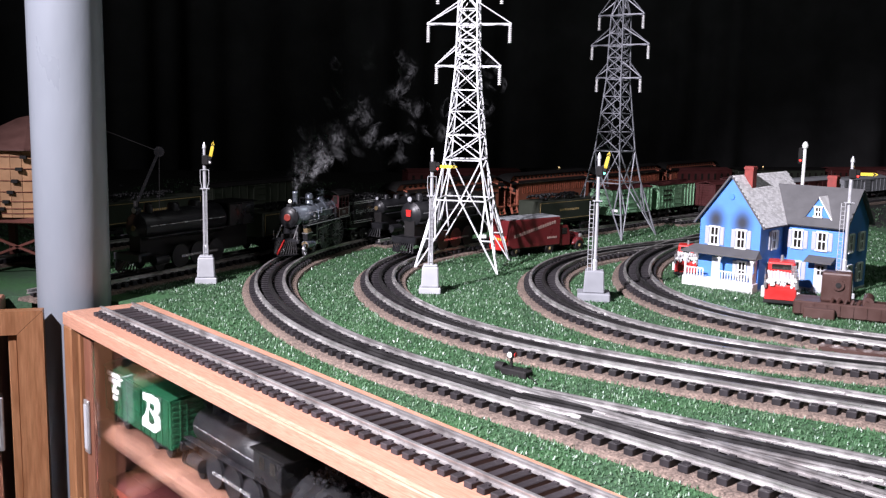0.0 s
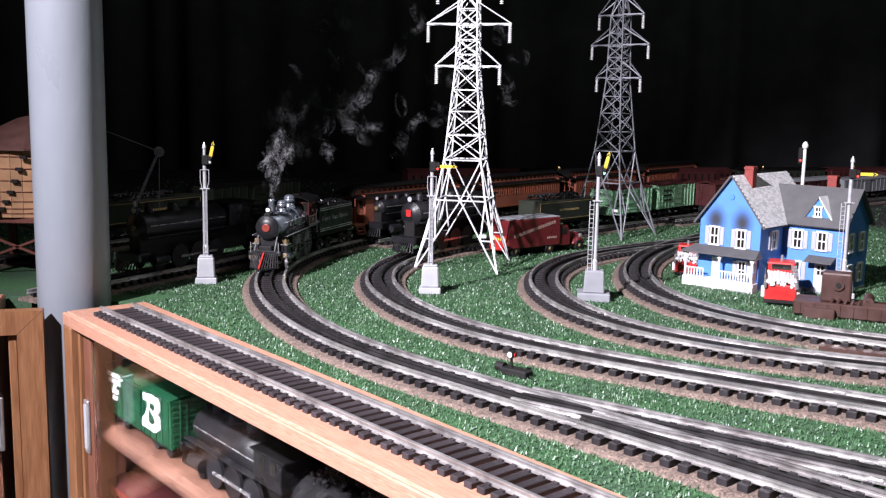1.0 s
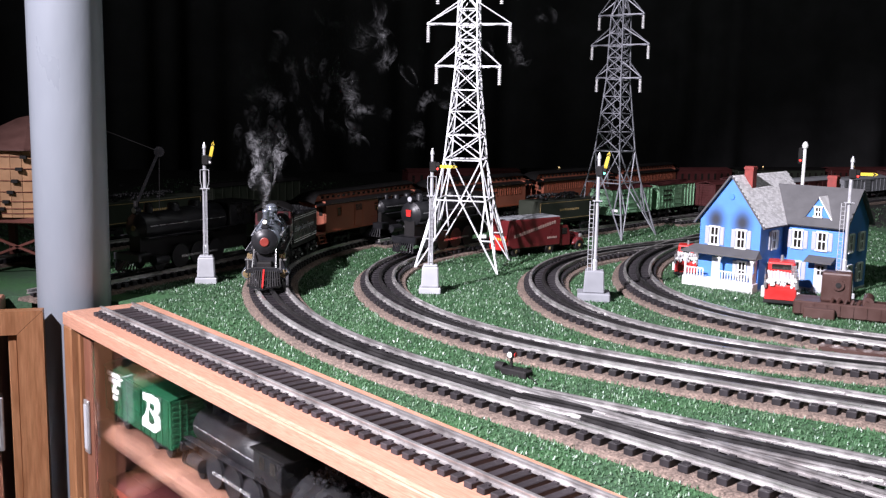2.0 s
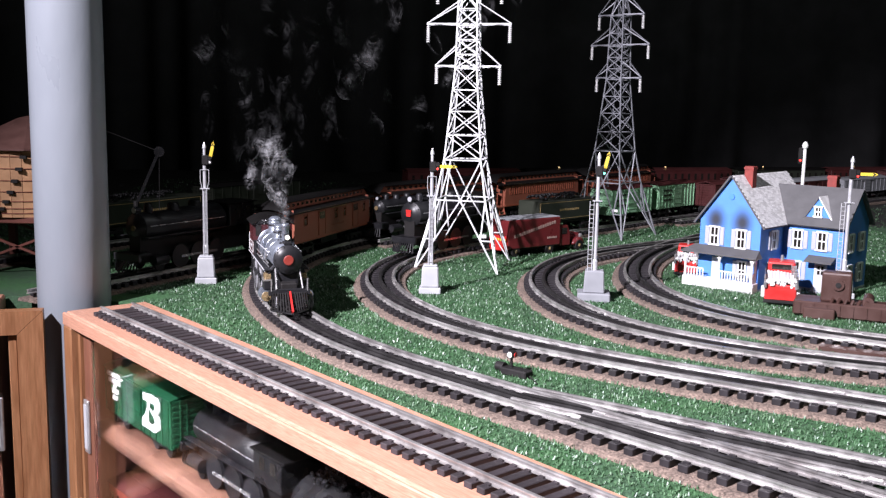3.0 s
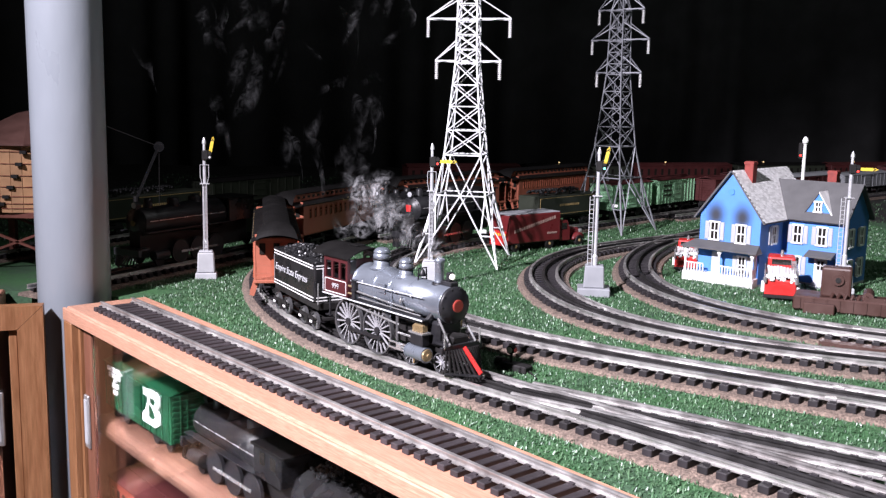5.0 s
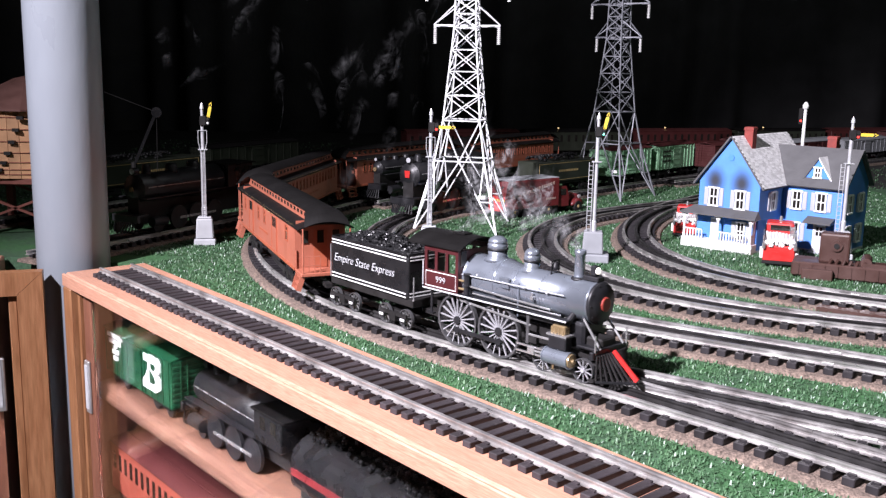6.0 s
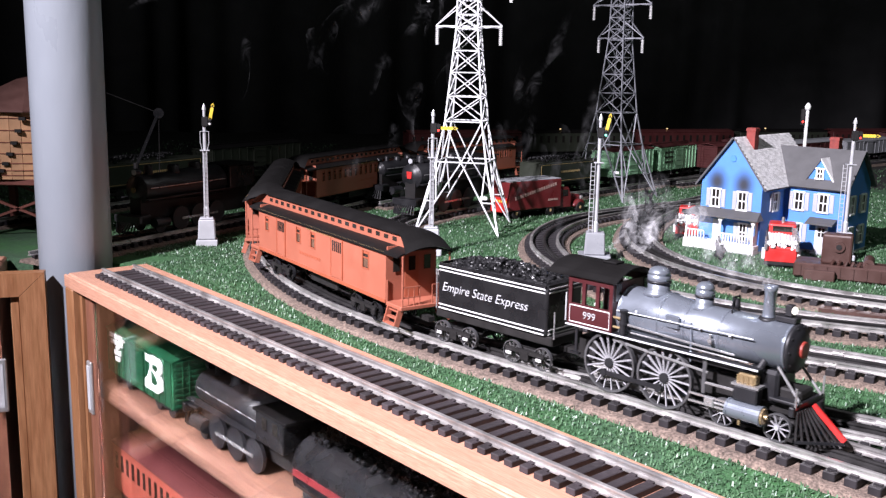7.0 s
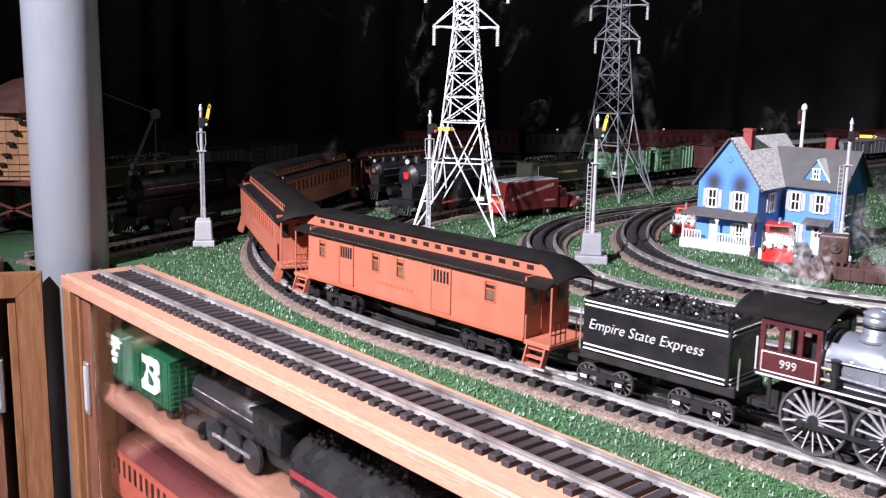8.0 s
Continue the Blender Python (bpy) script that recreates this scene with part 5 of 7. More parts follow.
def make_house():
    H = thing("toy_house", pose(0.4025, 1.2085, 0, 0, 0, -43), "two-storey blue toy house with sooty windows and white porch", "house")
    W, D, MW, MD, E, PK = 0.0840, 0.068, 0.0790, 0.082, 0.0900, 0.1460
    PM = 0.1320
    soot = soot_wall_material()
    # walls: front gable, wing side, main front, main end, back
    T = 0.002
    fw = part("wall", pm([(-W, 0), (0, 0), (0, E), (-W / 2, PK - 0.003), (-W, E)], 0, T), soot, H, "blue gable wall with soot above the windows")
    clapboards(fw, -W, 0, 0.004, E, Matrix.Identity(4), soot, PK - 0.003 - E)
    side_m = pose(0, 0, 0, 0, 0, 90)
    sw = part("wall", bx(0, D, 0, T, 0, E), M_BLUE, H, m=side_m)
    clapboards(sw, 0, D, 0.004, E, Matrix.Identity(4), M_BLUE)
    main_m = pose(0, D, 0)
    mw = part("wall", bx(0, MW, 0, T, 0, E), M_BLUE, H, m=main_m)
    clapboards(mw, 0, MW, 0.004, E, Matrix.Identity(4), M_BLUE)
    end_m = pose(MW, D, 0, 0, 0, 90)
    ew = part("wall", pm([(0, 0), (MD, 0), (MD, E), (MD / 2, PM - 0.003), (0, E)], 0, T), M_BLUE, H, m=end_m)
    clapboards(ew, 0, MD, 0.004, E, Matrix.Identity(4), M_BLUE, PM - 0.003 - E)
    part("wall", bx(-W, -W + T, T, D + MD, 0, E), M_BLUE, H, m=pose(-0.0, 0, 0))
    part("wall", bx(-W, MW, D + MD, D + MD + T, 0, E), M_BLUE, H)
    part("foundation", bx(-W - 0.001, 0.001, -0.001, D + MD, 0, 0.004), M_GREYBASE, H)
    part("foundation", bx(0.001, MW + 0.001, D - 0.001, D + MD, 0, 0.004), M_GREYBASE, H)
    part("interior", bx(-W + 0.006, -0.006, 0.006, D + MD - 0.006, 0.004, E), M_DARK, H)
    # windows
    for cx, z in ((-0.0625, 0.0560), (-0.0255, 0.0550)):
        house_window(fw, pose(cx, -0.0006, z))
    for cx in (0.037,):
        house_window(sw, pose(cx, -0.0006, 0.0535))
    house_window(sw, pose(0.037, -0.0006, 0.0140))
    house_window(mw, pose(0.0200, -0.0006, 0.0545))
    house_window(mw, pose(0.0520, -0.0006, 0.0545))
    house_window(mw, pose(0.0200, -0.0006, 0.0135))
    for cx in (0.021, 0.058):
        house_window(ew, pose(cx, -0.0006, 0.0530))
        house_window(ew, pose(cx, -0.0006, 0.0125))
    bm = bmesh.new()
    tube(bm, (-W / 2, -0.0016, 0.1200), (-W / 2, 0, 0.1200), 0.0040, n=20)
    part("gable_rosette", bm, M_BLUE, fw)
    # main door under a small hood
    door = part("door", bx(0.0470, 0.0590, -0.0014, 0, 0.006, 0.0360), M_SHUTTER, mw, "pale grey panelled door")
    part("door_light", bx(0.0490, 0.0570, -0.0018, -0.0012, 0.0230, 0.0340), M_DARKGLASS, door)
    bm = bmesh.new()
    for a in ((0.0450, 0.0470, -0.0020, 0, 0.006, 0.0375), (0.0590, 0.0610, -0.0020, 0, 0.006, 0.0375), (0.0450, 0.0610, -0.0020, 0, 0.0360, 0.0380), (0.0525, 0.0535, -0.0020, -0.0014, 0.023, 0.034), (0.0490, 0.0570, -0.0020, -0.0014, 0.0282, 0.0290)):
        box(bm, *a)
    part("door_frame", bm, M_WHITE, door)
    bm = bmesh.new()
    prism(bm, [(0.0, 0.0475), (-0.0165, 0.0410), (-0.0165, 0.0395), (0.0, 0.0400)], -0.0715, -0.0360, Matrix.Rotation(math.pi / 2, 4, "Z"))
    part("door_hood", bm, M_SHINGLE, mw, "dark grey door hood")
    bm = bmesh.new()
    for k in range(3):
        box(bm, 0.044, 0.062, -0.004 - 0.004 * k, -0.004 * k, 0, 0.006 - 0.0018 * k)
    part("door_step", bm, M_GREYBASE, mw)
    # roofs
    ov = 0.006
    th = 0.0022

    def slab(name, a, b, c, d, material, label=""):
        a, b, c, d = (Vector(p) for p in (a, b, c, d))
        nrm = (b - a).cross(d - a).normalized() * th
        bm = bmesh.new()
        lo = [bm.verts.new(p) for p in (a, b, c, d)]
        hi = [bm.verts.new(p + nrm) for p in (a, b, c, d)]
        bm.faces.new(lo[::-1])
        bm.faces.new(hi)
        for i in range(4):
            j = (i + 1) % 4
            bm.faces.new((lo[i], lo[j], hi[j], hi[i]))
        return part(name, bm, material, H, label), nrm

    sl = (PK - E) / (W / 2)
    ezw = E - ov * sl
    yb = D + MD
    slab("roof", (-W - ov, -ov, ezw), (-W / 2, -ov, PK), (-W / 2, yb + ov, PK), (-W - ov, yb + ov, ezw), M_SHINGLE, "dark grey roof slope")
    rs, nrm = slab("roof", (-W / 2, -ov, PK), (ov, -ov, ezw), (ov, yb + ov, ezw), (-W / 2, yb + ov, PK), M_SHINGLE, "dark roof slope carrying pale shingles")
    # pale shingles in courses on that slope, their bright reflection put into the colour
    L = math.hypot(W / 2 + ov, PK - ezw)
    down = (Vector((ov, 0, ezw)) - Vector((-W / 2, 0, PK))).normalized()
    up = down.cross(Vector((0, 1, 0))).normalized()
    if up.z < 0:
        up = -up
    rows, cols = 28, 30
    rng = random.Random(8)
    sh = bx(-0.5, 0.5, -0.5, 0.5, 0, 1)
    shingle = mesh_of(sh, "shingle", M_SHINGLE_PALE)
    base = Matrix((down, Vector((0, 1, 0)), up)).transposed().to_4x4()
    reach = yb + 2 * ov
    for r in range(rows):
        for c in range(cols):
            u = (r + 0.5) / rows * (L - 0.001)
            v = -ov + (c + 0.5 + 0.5 * (r % 2)) / cols * reach
            lim = yb + ov
            if v > lim:
                continue
            p = Vector((-W / 2, v, PK)) + down * u + up * (th + 0.0002)
            ob = new("shingle", shingle)
            ob.parent = rs
            ob.matrix_basis = Matrix.Translation(p) @ base @ Matrix.Rotation(math.radians(-6 + rng.uniform(-2, 2)), 4, "Y") @ Matrix.Diagonal((L / rows * 1.05, reach / cols * 0.93, 0.0006, 1))
    slm = (PM - E) / (MD / 2)
    ezm = E - ov * slm
    slab("roof", (-0.010, D - ov, ezm), (MW + ov, D - ov, ezm), (MW + ov, D + MD / 2, PM), (-W / 2, D + MD / 2, PM), M_SHINGLE, "dark grey main roof slope")
    slab("roof", (-W / 2, D + MD / 2, PM), (MW + ov, D + MD / 2, PM), (MW + ov, D + MD + ov, ezm), (-W / 2, D + MD + ov, ezm), M_SHINGLE)
    # dormer
    dx, dz = 0.043, E + 0.004
    dy = D + 0.003
    dm = part("dormer", pm([(dx - 0.0175, dz), (dx + 0.0175, dz), (dx, dz + 0.0270)], dy, dy + 0.045), M_BLUE, H, "blue triangular dormer")
    house_window(dm, pose(dx, dy - 0.0004, dz + 0.0030), 0.0080, 0.0130, False)
    for sg in (-1, 1):
        bm = pm([(dx, dz + 0.0270), (dx, dz + 0.0292), (dx + sg * 0.0200, dz - 0.0010), (dx + sg * 0.0180, dz - 0.0010)], dy - 0.002, dy + 0.050)
        # the right side takes the same reflection-whitened colour
        part("dormer_roof", bm, M_SHINGLE_PALE if sg > 0 else M_SHINGLE, dm)
    # chimneys
    for cx, cy, z1 in ((-0.033, 0.030, 0.1590), (0.040, D + MD / 2 + 0.012, 0.1480)):
        c = part("chimney", bx(cx - 0.0060, cx + 0.0060, cy - 0.0058, cy + 0.0058, 0.110, z1, bevel=0.0004), M_BRICK, H, "red brick chimney")
        part("chimney_cap", bx(cx - 0.0066, cx + 0.0066, cy - 0.0064, cy + 0.0064, z1 - 0.004, z1 - 0.001), M_BRICK, c)
    # porch on the gable side
    pd = 0.0165
    p = part("porch", bx(-W - 0.014, 0.001, -pd, -0.001, 0.0, 0.0125, bevel=0.0005), M_WHITE, H, "white porch with lattice skirt and turned posts")
    for k in range(12):
        for sg in (-1, 1):
            bm = bmesh.new()
            xx = -0.036 + 0.0030 * k
            bar(bm, (xx, -pd - 0.0003, 0.0015), (xx + sg * 0.006, -pd - 0.0003, 0.0105), 0.0007, 0.0006)
            part("lattice_slat", bm, M_SHUTTER, p)
    for xx in (-W - 0.011, -0.0470, -0.0020):
        bm = bmesh.new()
        lathe(bm, [(0.0018, 0.0125), (0.0018, 0.017), (0.0013, 0.019), (0.0015, 0.033), (0.0018, 0.040), (0.0018, 0.0445)], 8, pose(xx, -pd + 0.002, 0))
        part("post", bm, M_WHITE, p)
        for sg in (-1, 1):
            bm = pm([(xx + sg * 0.001, 0.0445), (xx + sg * 0.0075, 0.0445), (xx + sg * 0.0035, 0.0425), (xx + sg * 0.001, 0.0380)], -pd + 0.0015, -pd + 0.0025)
            part("bracket", bm, M_WHITE, p)
    part("post", bx(-0.0035, -0.0010, -0.006, -0.003, 0.0125, 0.0445), M_WHITE, p)
    for x0, x1 in ((-0.0455, -0.0035), (-W - 0.010, -0.069)):
        rl = part("handrail", bx(x0, x1, -pd + 0.0012, -pd + 0.0028, 0.0235, 0.0250), M_WHITE, p)
        n = int((x1 - x0) / 0.0036)
        for k in range(n + 1):
            xx = x0 + (x1 - x0) * k / max(1, n)
            part("baluster", bx(xx - 0.0007, xx + 0.0007, -pd + 0.0013, -pd + 0.0027, 0.0125, 0.0236), M_WHITE, rl)
    rl = part("handrail", bx(-0.0027, -0.0012, -pd + 0.002, -0.004, 0.0235, 0.0250), M_WHITE, p)
    for k in range(6):
        yy = -pd + 0.0035 + 0.0019 * k
        part("baluster", bx(-0.0026, -0.0013, yy - 0.0006, yy + 0.0006, 0.0125, 0.0236), M_WHITE, rl)
    part("beam", bx(-W - 0.013, 0.000, -pd + 0.001, -pd + 0.0035, 0.0440, 0.0465), M_WHITE, p)
    bm = bmesh.new()
    v = [bm.verts.new(q) for q in ((-W - 0.017, -pd - 0.003, 0.0462), (0.005, -pd - 0.003, 0.0462), (0.000, -0.0008, 0.0545), (-W - 0.005, -0.0008, 0.0545),
                                   (-W - 0.017, -pd - 0.003, 0.0446), (0.005, -pd - 0.003, 0.0446), (0.005, -0.0008, 0.0446), (-W - 0.012, -0.0008, 0.0446))]
    for q in ((0, 1, 2, 3), (5, 4, 7, 6), (4, 5, 1, 0), (5, 6, 2, 1), (7, 4, 0, 3), (6, 7, 3, 2)):
        bm.faces.new([v[i] for i in q])
    part("porch_roof", bm, M_SHINGLE, p, "dark grey lean-to porch roof")
    d = part("door", bx(-0.0640, -0.0530, -0.0016, -0.0006, 0.0125, 0.0400), M_SHUTTER, fw, "pale panelled front door")
    part("door_panel", bx(-0.0620, -0.0550, -0.0020, -0.0016, 0.0150, 0.0250), M_SHUTTER, d)
    house_window(fw, pose(-0.0220, -0.0006, 0.0150), 0.0100, 0.0230)
    return H


make_house()


# ---- road vehicles ----


def wheel_on(parent, x, y, r, w, rim):
    bm = bmesh.new()
    turn = Matrix.Translation((x, y, r)) @ Matrix.Rotation(math.pi / 2, 4, "X")
    lathe(bm, [(r * 0.55, -w / 2), (r * 0.92, -w / 2), (r, -w / 4), (r, w / 4), (r * 0.92, w / 2), (r * 0.55, w / 2)], 18, turn)
    t = part("tyre", bm, M_MATTE, parent)
    bm = bmesh.new()
    lathe(bm, [(r * 0.2, -w * 0.52), (r * 0.58, -w * 0.42), (r * 0.58, w * 0.42), (r * 0.2, w * 0.52)], 16, turn)
    part("rim", bm, rim, t)


def make_van():
    v = thing("delivery_truck", pose(0.0860, 1.466, 0, 0, 0, 39.0), "dark red toy delivery truck with cream wheels", "truck")
    part("cargo_box", bx(0.0, 0.112, -0.0215, 0.0215, 0.0130, 0.0575, bevel=0.0012), M_VANRED, v, "dark red cargo box")
    part("box_roof", bx(0.0, 0.112, -0.0205, 0.0205, 0.0576, 0.0590, bevel=0.0006), M_GREYROOF, v, "pale grey roof")
    part("tail_plate", bx(-0.0015, 0, -0.0205, 0.0205, 0.0100, 0.0330), M_RED, v, "bright red tailboard")
    bm = bmesh.new()
    for k in range(7):
        box(bm, -0.0022, -0.0015, -0.017 + 0.005 * k, -0.0145 + 0.005 * k, 0.0255, 0.0290)
    part("warning_stripe", bm, M_YELLOW, v)
    for sg in (-1, 1):
        y = sg * 0.0219
        bm = bmesh.new()
        for k in range(18):
            x = 0.012 + k * 0.0050
            z = 0.030 + k * 0.00105
            box(bm, x, x + 0.0034, *sorted((y, y - sg * 0.0008)), z, z + 0.0050)
        part("name_bars", bm, M_SMALLBAR, v, "slanting row of worn pale lettering")
        bm = bmesh.new()
        for k in range(5):
            box(bm, 0.083 + k * 0.0045, 0.0865 + k * 0.0045, *sorted((y, y - sg * 0.0008)), 0.0245, 0.0275)
        part("small_bars", bm, M_SMALLBAR, v)
    part("chassis", bx(0.004, 0.170, -0.012, 0.012, 0.0085, 0.0132), M_MATTE, v)
    cab = part("cab", pm([(0.1135, 0.011), (0.1135, 0.0395), (0.118, 0.0430), (0.131, 0.0430), (0.1375, 0.0290), (0.1375, 0.011)], -0.0185, 0.0185), M_VANRED, v, "rounded dark red cab")
    part("windscreen", pm([(0.1330, 0.0405), (0.1380, 0.0300), (0.1385, 0.0300), (0.1335, 0.0410)], -0.0150, 0.0150), M_DARKGLASS, cab)
    for sg in (-1, 1):
        part("side_window", bx(0.1180, 0.1300, *sorted((sg * 0.0183, sg * 0.0189)), 0.0290, 0.0390), M_DARKGLASS, cab)
    bm = bx(0.1375, 0.1690, -0.0105, 0.0105, 0.0120, 0.0275, bevel=0.003, seg=2)
    part("bonnet", bm, M_VANRED, v)
    for sg in (-1, 1):
        bm = bmesh.new()
        lathe(bm, [(0.0135, -0.0045), (0.0140, 0.0), (0.0135, 0.0045)], 16, Matrix.Translation((0.1580, sg * 0.0155, 0.0080)) @ Matrix.Rotation(math.pi / 2, 4, "X"))
        for vv in list(bm.verts):
            vv.co.z = max(vv.co.z, 0.0105)
        part("mudguard", bm, M_VANRED, v, smooth=True)
        part("headlamp", tb((0.1660, sg * 0.0125, 0.0235), (0.1695, sg * 0.0125, 0.0235), 0.0028, n=12), M_CHROME, v)
        for x in (0.0170, 0.0900, 0.1580):
            wheel_on(v, x, sg * 0.0180, 0.0088, 0.0060, M_CREAM)


make_van()


def make_fire_truck(m, label):
    v = thing("fire_truck", m, label, "fire truck", group="red fire trucks")
    part("body", bx(0, 0.085, -0.0195, 0.0195, 0.0065, 0.0280, bevel=0.002, seg=2), M_RED, v, "bright red body")
    part("rear_step", bx(-0.006, 0.0, -0.0205, 0.0205, 0.0045, 0.0085, bevel=0.0008), M_MATTE, v)
    part("lower_panel", bx(-0.0012, 0, -0.0185, 0.0185, 0.0085, 0.0230, bevel=0.0004), M_RED, v)
    rng = random.Random(3)
    for k in range(9):
        bm = bmesh.new()
        y = -0.0165 + 0.0041 * k
        tube(bm, (0.001 + rng.uniform(0, .004), y, 0.0315 + rng.uniform(0, 0.003)), (0.050, y, 0.0340 + rng.uniform(0, 0.003)), 0.0024, n=8)
        part("hose", bm, M_WHITE, v, "folded white hose")
    for k in range(24):
        bm = bmesh.new()
        bmesh.ops.create_icosphere(bm, subdivisions=2, radius=rng.uniform(0.0016, 0.0026), matrix=Matrix.Translation((rng.uniform(-0.001, 0.002), rng.uniform(-0.016, 0.016), rng.uniform(0.0245, 0.0335))))
        part("hose_end", bm, M_WHITE, v, smooth=True)
    part("hose_bed", bx(0.006, 0.060, -0.0190, 0.0190, 0.0275, 0.0300), M_MATTE, v)
    for sg in (-1, 1):
        part("side_rail", bx(0.0, 0.062, sg * 0.0200 - 0.0008, sg * 0.0200 + 0.0008, 0.0355, 0.0400), M_CHROME, v, "bright grab rail")
        for x in (0.003, 0.030, 0.059):
            part("rail_post", tb((x, sg * 0.0200, 0.0275), (x, sg * 0.0200, 0.0400), 0.0008, n=6), M_CHROME, v)
        for x in (0.018, 0.068):
            wheel_on(v, x, sg * 0.0175, 0.0085, 0.0055, M_WHITE)
        part("lantern", tb((-0.003, sg * 0.0190, 0.0240), (-0.003, sg * 0.0190, 0.0310), 0.0022, n=10), M_CHROME, v)
        part("extinguisher", tb((0.0035, sg * 0.0215, 0.0110), (0.0035, sg * 0.0215, 0.0250), 0.0024, n=10), M_WHITE, v)
    c = part("cab", bx(0.052, 0.085, -0.0175, 0.0175, 0.0280, 0.0500, bevel=0.003, seg=2), M_RED, v, "red crew cab")
    part("rear_window", bx(0.0512, 0.0520, -0.0125, 0.0125, 0.0400, 0.0470), M_DARKGLASS, c)
    part("beacon", tb((0.070, 0, 0.0500), (0.070, 0, 0.0570), 0.0026, 0.0018, n=12), M_CHROME, c)
    bm = bmesh.new()
    for sg in (-1, 1):
        bar(bm, (0.004, -0.0150 + sg * 0.0030, 0.0410), (0.050, -0.0150 + sg * 0.0030, 0.0470), 0.0010)
    for k in range(11):
        x = 0.006 + 0.004 * k
        bar(bm, (x, -0.0180, 0.0414 + 0.0005 * k), (x, -0.0120, 0.0414 + 0.0005 * k), 0.0008)
    part("ladder", bm, M_CHROME, v)


make_fire_truck(pose(0.4030, 1.125, 0, 0, 0, 71) @ Matrix.Scale(0.93, 4), "red toy fire truck with white hoses, seen from behind")
make_fire_truck(pose(0.3380, 1.317, 0, 0, 0, 74) @ Matrix.Scale(0.78, 4), "red toy fire truck with white hoses behind the house")


def make_crane_car():
    c = thing("brown_rail_crane", pose(0.402, 1.079, 0, 0, 0, -25), "dark brown toy crane truck base beside the track", "crane")
    part("deck", bx(0.0, 0.34, -0.004, 0.040, 0.0020, 0.0180, bevel=0.0015), M_BROWN, c, "ribbed brown deck")
    for k in range(24):
        part("rib", bx(0.006 + 0.0139 * k, 0.0085 + 0.0139 * k, -0.0052, -0.0038, 0.0040, 0.0165), M_BROWN, c)
    part("step_block", bx(0.012, 0.045, -0.012, -0.004, 0.0, 0.0120, bevel=0.001), M_BROWN, c)
    mast = part("upright", bx(0.028, 0.060, 0.004, 0.024, 0.0180, 0.0520, bevel=0.0025, seg=2), M_BROWN, c, "brown upright block with a round boss")
    part("boss", tb((0.0460, 0.0015, 0.0385), (0.0460, 0.004, 0.0385), 0.0062, n=20), M_BROWN, mast)
    part("boss_pin", tb((0.0460, 0.0005, 0.0385), (0.0460, 0.0015, 0.0385), 0.0030, n=14), M_MATTE, mast)
    part("drum", tb((0.078, 0.002, 0.0215), (0.078, 0.034, 0.0215), 0.0060, n=18), M_BROWN, c)
    rng = random.Random(2)
    for k in range(6):
        part("fitting", tb((0.040 + 0.007 * k, -0.001 + rng.uniform(0, .003), 0.0180), (0.042 + 0.007 * k, 0.0, 0.0235), 0.0018, n=8), M_BROWN, c)
    part("rail_guard", bx(0.075, 0.34, -0.002, 0.001, 0.0180, 0.0225), M_BROWN, c)
    part("winch_house", bx(0.15, 0.25, 0.002, 0.038, 0.0180, 0.0480, bevel=0.003), M_RUST, c)


make_crane_car()


def make_switch_stand():
    s = thing("switch_machine", pose(0.062, 0.806, 0, 0, 0, -40), "small black switch machine with a round lamp", "switch machine")
    part("case", bx(-0.010, 0.018, -0.006, 0.006, 0, 0.0065, bevel=0.001), M_MATTE, s)
    part("motor", tb((-0.016, 0, 0.005), (-0.008, 0, 0.005), 0.0045, n=14), M_MATTE, s)
    part("stem", tb((-0.001, 0, 0.0065), (-0.001, 0, 0.0150), 0.0012, n=10), M_MATTE, s)
    l = part("lamp_head", tb((-0.001, -0.0028, 0.0180), (-0.001, 0.0028, 0.0180), 0.0036, n=16), M_MATTE, s)
    part("lens", tb((-0.001, -0.0034, 0.0180), (-0.001, -0.0028, 0.0180), 0.0025, n=14), M_WHITE, l, "white lens")
    part("red_lens", tb((0.0028, 0, 0.0180), (0.0034, 0, 0.0180), 0.0022, n=14), M_RED, l, "red lens")
    part("lead_wire", tb((0.018, 0, 0.002), (0.034, -0.012, 0.0015), 0.0007, n=6), M_MATTE, s)


make_switch_stand()


def make_turnout_edge():
    e = thing("turnout_edge", Matrix.Identity(4), "brown plastic edge strip of a turnout by the house", "track part")
    bm = bmesh.new()
    sweep(bm, LINE_D, 0.90, 1.50, 0.02, [(0.027, 0.0042), (0.0365, 0.0010), (0.0365, 0.0052), (0.027, 0.0062)])
    part("strip", bm, M_BROWN, e)
    bm = bmesh.new()
    sweep(bm, LINE_D, 0.98, 1.50, 0.02, rail_section(-0.030, 0.0088, RAIL_TOP))
    part("guard_rail", bm, M_RAIL, e, "worn nickel guard rail")


make_turnout_edge()

# ---- other railway vehicles ----


def still_bogie(parent, x, wb=0.03, r=0.0085):
    b = part("bogie", bx(x - wb / 2 - 0.005, x + wb / 2 + 0.005, -0.0125, 0.0125, r, r + 0.0035), M_MATTE, parent)
    for sg in (-1, 1):
        part("side_frame", bx(x - wb / 2 - 0.004, x + wb / 2 + 0.004, sg * 0.0200 - 0.0010, sg * 0.0200 + 0.0010, r - 0.001, r + 0.004, bevel=0.0006), M_MATTE, b)
        for dx in (-wb / 2, wb / 2):
            bm = bmesh.new()
            lathe(bm, [(r * 0.3, -0.0016), (r, -0.0014), (r, 0.0014), (r * 0.8, 0.0016), (r * 0.3, 0.0018)], 16, Matrix.Translation((x + dx, sg * 0.0172, r)) @ Matrix.Rotation(math.pi / 2, 4, "X"))
            part("wheel", bm, M_SMOKEBOX, b)


